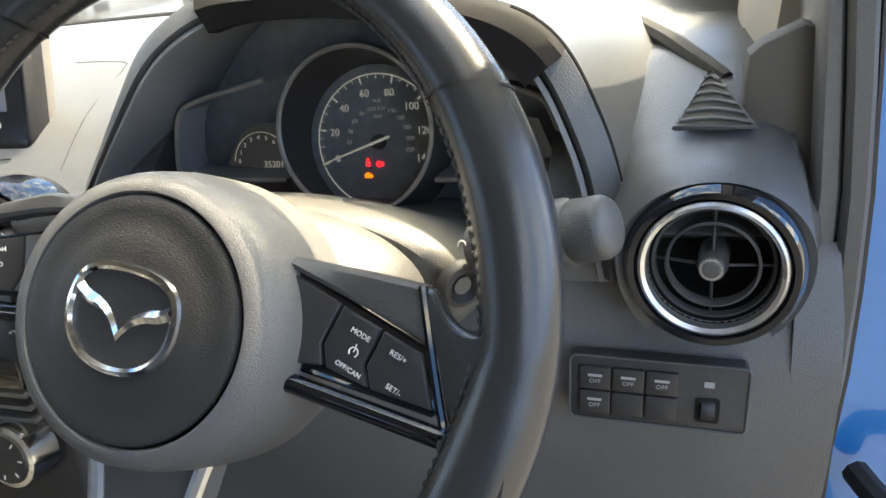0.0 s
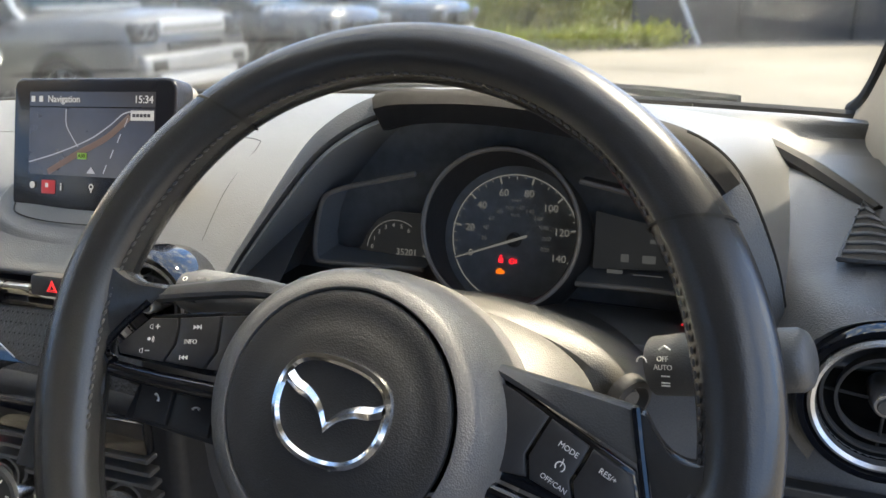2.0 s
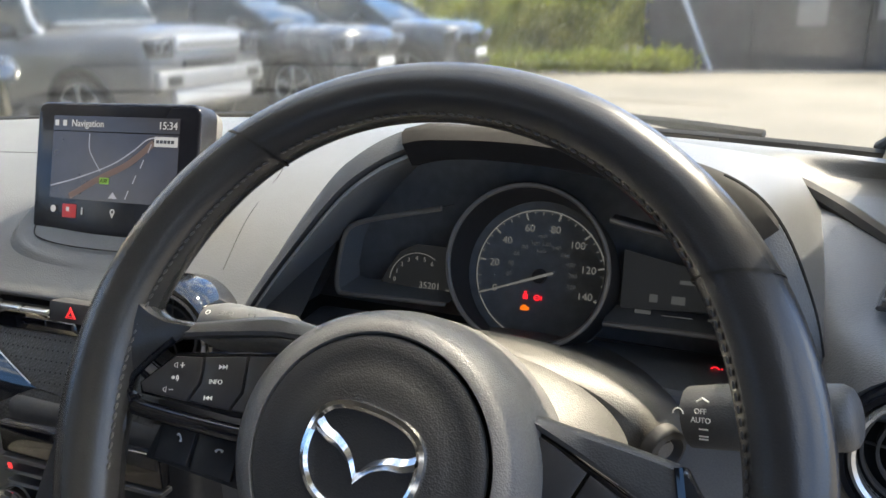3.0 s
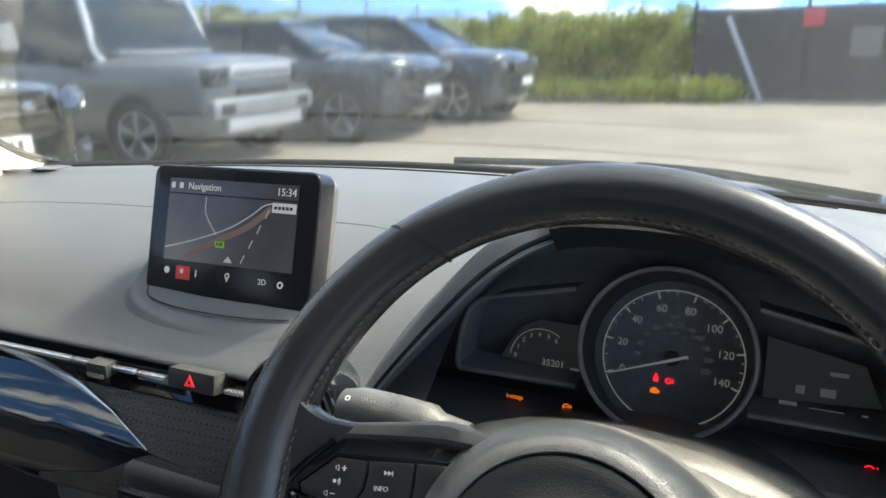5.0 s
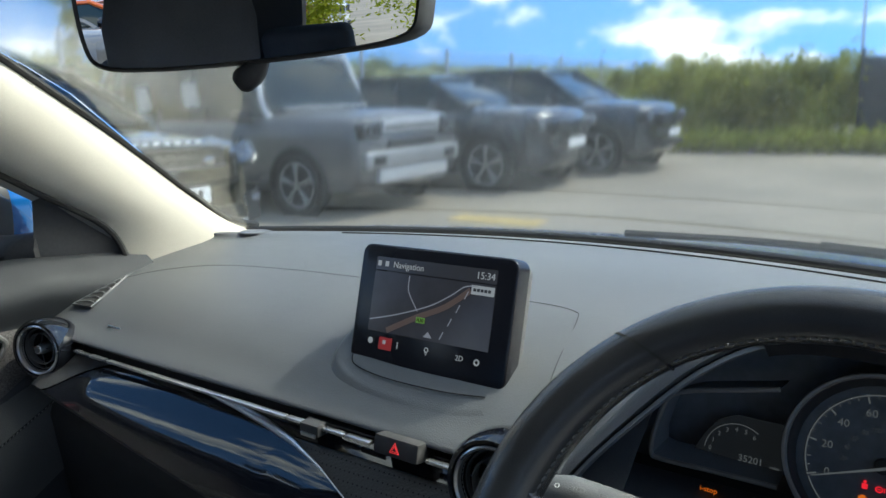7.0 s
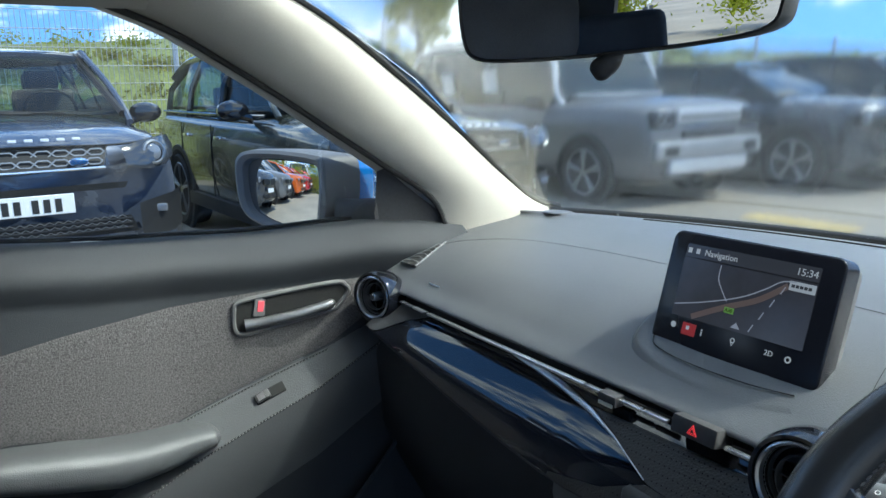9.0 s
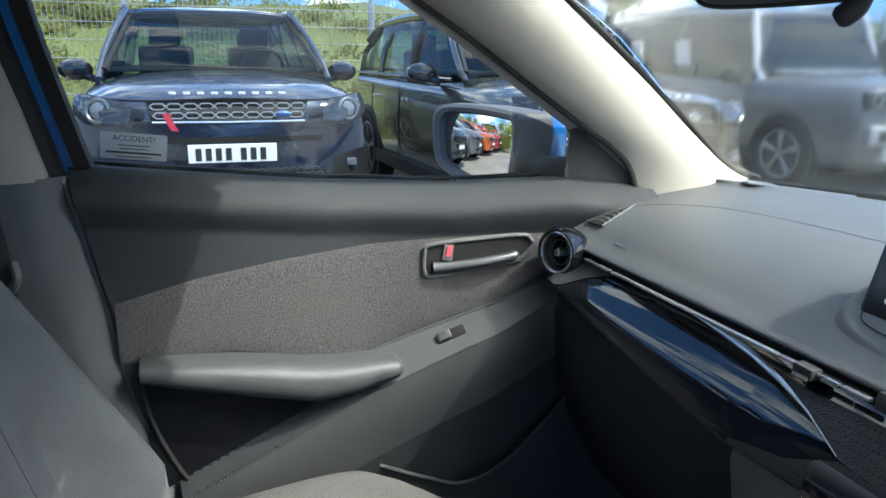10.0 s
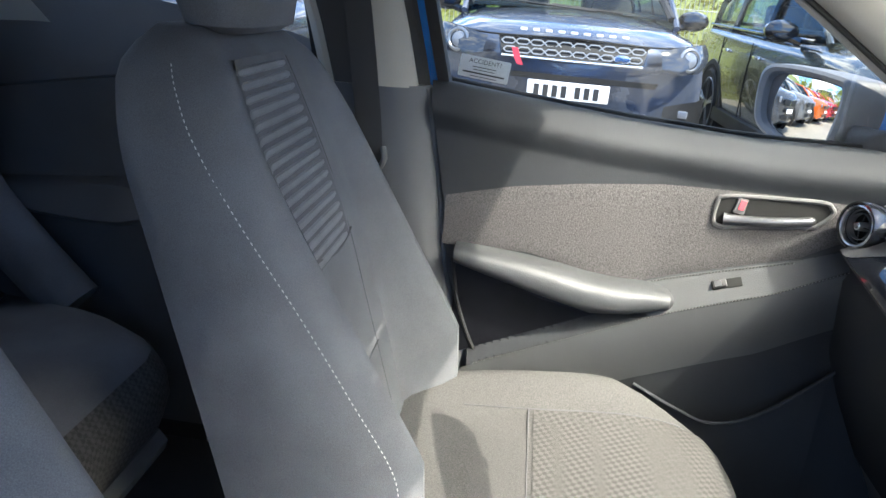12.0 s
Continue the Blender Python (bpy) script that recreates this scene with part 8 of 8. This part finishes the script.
spots = []
for i in range(70):
    x = -8.2 + 7.2 * leaf_rng.random()
    spots.append((x, 15.3 + 1.6 * leaf_rng.random(), 0.35 + 0.95 * leaf_rng.random(), 0.6, 0.5, 0.5 + 0.25 * leaf_rng.random()))
for i in range(26):
    x = -8.2 + 7.2 * leaf_rng.random()
    spots.append((x, 15.4 + 1.4 * leaf_rng.random(), 1.40 + 0.25 * leaf_rng.random(), 0.22, 0.22, 0.18 + 0.22 * leaf_rng.random()))
leaf_clumps("hedge", "overgrown green hedge beyond the car park", "hedge", spots, M_LEAF, 0.055, 700)
spots = [(-7.5 + 7.2 * leaf_rng.random(), 14.6 + 0.4 * leaf_rng.random(), 0.22, 0.4, 0.25, 0.24) for _ in range(64)]
leaf_clumps("verge_weeds", "bright yellow-green weeds along the verge", "weeds", spots, M_WEED, 0.06, 420)
spots = []
for i in range(34):
    yy = -14 + 44 * leaf_rng.random()
    spots.append((-13.8 - 2.4 * leaf_rng.random(), yy, 2.15 + 0.25 * leaf_rng.random(), 0.6, 0.8, 0.28 + 0.12 * leaf_rng.random()))
leaf_clumps("bank_scrub", "green scrub on top of the bank", "scrub", spots, M_LEAF, 0.045, 900)
spots = []
for i in range(430):
    yy = -12 + 44 * leaf_rng.random()
    f = leaf_rng.random()
    spots.append((-9.6 - 4.2 * f, yy, 0.1 + 2.1 * f, 0.5, 0.6, 0.22))
leaf_clumps("bank_grass", "long dry and green grass on the bank", "grass", spots, M_DRYGRASS, 0.065, 330)
spots = []
for i in range(230):
    x = -24 + 62 * leaf_rng.random()
    h = 0.5 + 1.0 * leaf_rng.random() + 0.45 * noise.noise(Vector((x * 0.35, 0, 3)))
    spots.append((x, 24 + 6 * leaf_rng.random(), 0.4 + h * leaf_rng.random() ** 0.5, 0.55 + 0.7 * leaf_rng.random(), 0.8, 0.35 + 0.45 * leaf_rng.random()))
leaf_clumps("far_woods", "distant line of green woods", "woods", spots, M_LEAF, 0.11, 260)

spots = [(-9 + 20 * leaf_rng.random(), -15.5 + 1.2 * leaf_rng.random(), 0.4 + 1.5 * leaf_rng.random(), 0.7, 0.6, 0.6) for _ in range(80)]
leaf_clumps("hedge", "tall yellow-green hedge behind the car", "hedge", spots, M_WEED, 0.06, 520)


def tree(at, height, spread, label):
    t = thing("tree", label, "tree", "trees", at=Matrix.Translation(at))
    bm = tube(smooth_line([(0, 0, 0), (0.05, 0.03, height * 0.3), (-0.04, 0.02, height * 0.6), (0.02, 0, height * 0.9)], 12), [0.13 - 0.01 * k for k in range(12)], 8)
    limbs = []
    for k in range(9):
        a = 2.4 * k
        z0 = height * (0.35 + 0.055 * k)
        end = Vector((spread * 0.75 * math.cos(a), spread * 0.75 * math.sin(a), z0 + height * 0.18))
        tube([(0, 0, z0), end * 0.5 + Vector((0, 0, z0 * 0.5 + 0.05)), end], [0.05, 0.035, 0.012], 6, bm=bm)
        limbs.append(end)
    part("trunk", bm, M_BARK, t)
    sp = []
    for e in limbs + [Vector((0.25 * math.cos(k * 2.1), 0.25 * math.sin(k * 2.1), height * (0.62 + 0.055 * k))) for k in range(7)]:
        for _ in range(4):
            r = spread * (0.14 + 0.20 * leaf_rng.random())
            sp.append((e.x + spread * leaf_rng.gauss(0, 0.24), e.y + spread * leaf_rng.gauss(0, 0.24), e.z + spread * leaf_rng.gauss(0.0, 0.20), r, r, r * 0.8))
    leaf_clumps("crown", "", "", sp, M_LEAF, 0.05, 190, under=t)
    return t


tree((-12.6, 7.6, 1.4), 2.2, 0.8, "young green tree behind the fence")
tree((-13.2, 10.6, 1.5), 3.4, 1.2, "taller green tree behind the fence")
tree((-9.6, 17.5, 0), 1.8, 1.0, "leafy green tree by the hedge")
tree((-5.4, 17.2, 0), 1.75, 0.7, "thin pointed green tree by the hedge")
tree((-2.2, 17.6, 0), 1.7, 0.6, "thin green tree over the hedge")

# dark sheeted site wall and a prop leaning on it
wall = thing("site_wall", "dark sheeted site wall with pale prints", "wall")
for k in range(9):
    part("panel", box(1.96, 0.06, 1.75 + 0.03 * (k % 3), (-0.1 + 2.0 * k, 15.6 + 0.03 * (k % 2), 0.88), 0.01, 1), M_SHED, wall)
    part("panel_post", box(0.07, 0.09, 1.9, (-1.1 + 2.0 * k, 15.58, 0.95), 0.01, 1), M_TRIMBLACK, wall)
for x, z, w, h in ((1.9, 1.1, 0.5, 0.55), (3.2, 1.15, 0.45, 0.5), (5.0, 1.0, 0.6, 0.4)):
    part("print_bar", box(w, 0.02, h, (x, 15.53, z)), M_SATINGREY, wall)
part("red_sign", box(0.35, 0.02, 0.3, (1.0, 15.53, 1.55)), M_REDTAPE, wall)
part("prop", tube([(0.2, 15.2, 0.0), (-0.5, 15.52, 1.6)], 0.05, 6), M_GALV, wall)
line = thing("painted_line", "worn yellow bay line on the tarmac", "road marking")
part("paint", box(1.05, 0.30, 0.008, (-3.42, 6.15, 0.005)), M_YELLOW, line)
for y in (1.20, 3.85, -1.40, -4.1):
    tagged(part("bay_line", box(4.6, 0.09, 0.008, (-6.4, y, 0.005)), M_WHITE, thing("painted_line", "worn white bay line on the tarmac", "road marking")))
for x in (3.1, 9.5):
    lp = thing("lamp_post", "thin grey lamp post far beyond the hedge", "lamp post")
    part("pole", tube([(x - 6, 34, 0), (x - 6, 34, 6.2)], [0.07, 0.04], 8), M_GALV, lp)
    part("head", box(0.5, 0.16, 0.08, (x - 5.8, 34, 6.2), 0.02), M_GALV, lp)


# ---------------------------------------------------------------- outer shell of the blue car
shell = tagged(thing("car_body", "bright blue hatchback body shell on silver wheels", "car body"), kind="structure")
roof_rows = [[(x, y, 1.50 + 0.03 * (1 - (x / 0.62) ** 2) - dz) for x in (-0.66, -0.45, -0.2, 0, 0.2, 0.45, 0.66)] for y, dz in ((-0.13, 0.012), (-0.4, 0.0), (-0.8, 0.0), (-1.2, 0.0), (-1.80, 0.008))]
bm = loft(roof_rows)
bmesh.ops.recalc_face_normals(bm, faces=bm.faces)
bmesh.ops.solidify(bm, geom=bm.faces[:], thickness=0.012)
part("roof_skin", bm, M_BLUE, shell)
part("spoiler", box(1.10, 0.16, 0.03, (0, -1.86, 1.43), 0.012, 2, pose(0, 0, 0, 8)), M_BLUE, shell)


def body_side(s, y0, y1, top, low=0.26, x=0.845, n=12):
    """A curved outer panel between two stations, with a waist crease."""
    rows = []
    for i in range(n + 1):
        y = y0 + (y1 - y0) * i / n
        taper = 0.10 * max(0.0, (y - 0.9) / 0.9) ** 2 + 0.08 * max(0.0, (-1.3 - y) / 0.6) ** 2
        t = top(y)
        rows.append([(s * (x - taper - o), y, low + (t - low) * f) for f, o in ((0, 0.05), (0.12, 0.015), (0.4, 0.008), (0.62, 0.0), (0.80, 0.010), (1.0, 0.045))])
    bm = loft(rows)
    bmesh.ops.recalc_face_normals(bm, faces=bm.faces)
    bmesh.ops.solidify(bm, geom=bm.faces[:], thickness=0.01)
    return bm


for s in (-1, 1):
    part("front_wing", body_side(s, 0.50 if s < 0 else 0.46, 1.78, lambda y: 0.955 - 0.10 * max(0, y - 0.6) ** 1.5), M_BLUE, shell)
    if s < 0:
        part("door_skin", body_side(s, -0.53, 0.49, lambda y: 1.00), M_BLUE, shell)
    part("rear_door_skin", body_side(s, -1.30, -0.545, lambda y: 1.03 - 0.06 * (y + 0.545)), M_BLUE, shell)
    part("rear_quarter", body_side(s, -1.95, -1.31, lambda y: 1.09 - 0.03 * (y + 1.31)), M_BLUE, shell)
    part("rear_pillar_skin", loft([[(s * 0.80, -1.31, 1.07), (s * 0.72, -1.36, 1.30), (s * 0.655, -1.40, 1.49)], [(s * 0.79, -1.95, 1.08), (s * 0.71, -1.88, 1.28), (s * 0.64, -1.80, 1.46)]]), M_BLUE, shell)
    part("sill", box(0.10, 2.0, 0.12, (s * 0.79, -0.42, 0.25), 0.02), M_TRIMBLACK, shell)
    for yw in (1.18, -1.60):
        road_wheel(shell, Matrix.Translation((s * 0.775, yw, 0.30)) @ pose(0, 0, 0, 0, 90 * s, 0), 0.20, 0.30)
        part("arch", lathe([(0.315, 0.0), (0.345, 0.012), (0.352, 0.0)], 36, Matrix.Translation((s * 0.838, yw, 0.30)) @ pose(0, 0, 0, 0, 90 * s, 0)), M_TRIMBLACK, shell)
    part("tail_lamp", box(0.22, 0.05, 0.16, (s * 0.62, -1.985, 0.93), 0.02, 2), M_REDPAINT, shell, "red tail lamp")
    part("headlamp", box(0.34, 0.10, 0.10, (s * 0.56, 1.86, 0.72), 0.03, 2, pose(0, 0, 0, 0, 0, -s * 20)), M_LENS, shell, "clear headlamp")
part("tailgate_skin", loft([[(x, -2.0 + 0.05 * (x / 0.7) ** 2 + 0.04 * f, 0.45 + 0.65 * f) for x in (-0.72, -0.4, 0, 0.4, 0.72)] for f in (0, 0.3, 0.7, 1.0)]), M_BLUE, shell)
part("rear_bumper", box(1.56, 0.16, 0.26, (0, -1.98, 0.42), 0.05, 3), M_BLUE, shell)
part("front_bumper", box(1.48, 0.22, 0.34, (0, 1.82, 0.46), 0.08, 3), M_BLUE, shell)
part("front_grille", box(0.80, 0.05, 0.22, (0, 1.925, 0.52), 0.03, 2), M_MESH, shell, "black front grille")
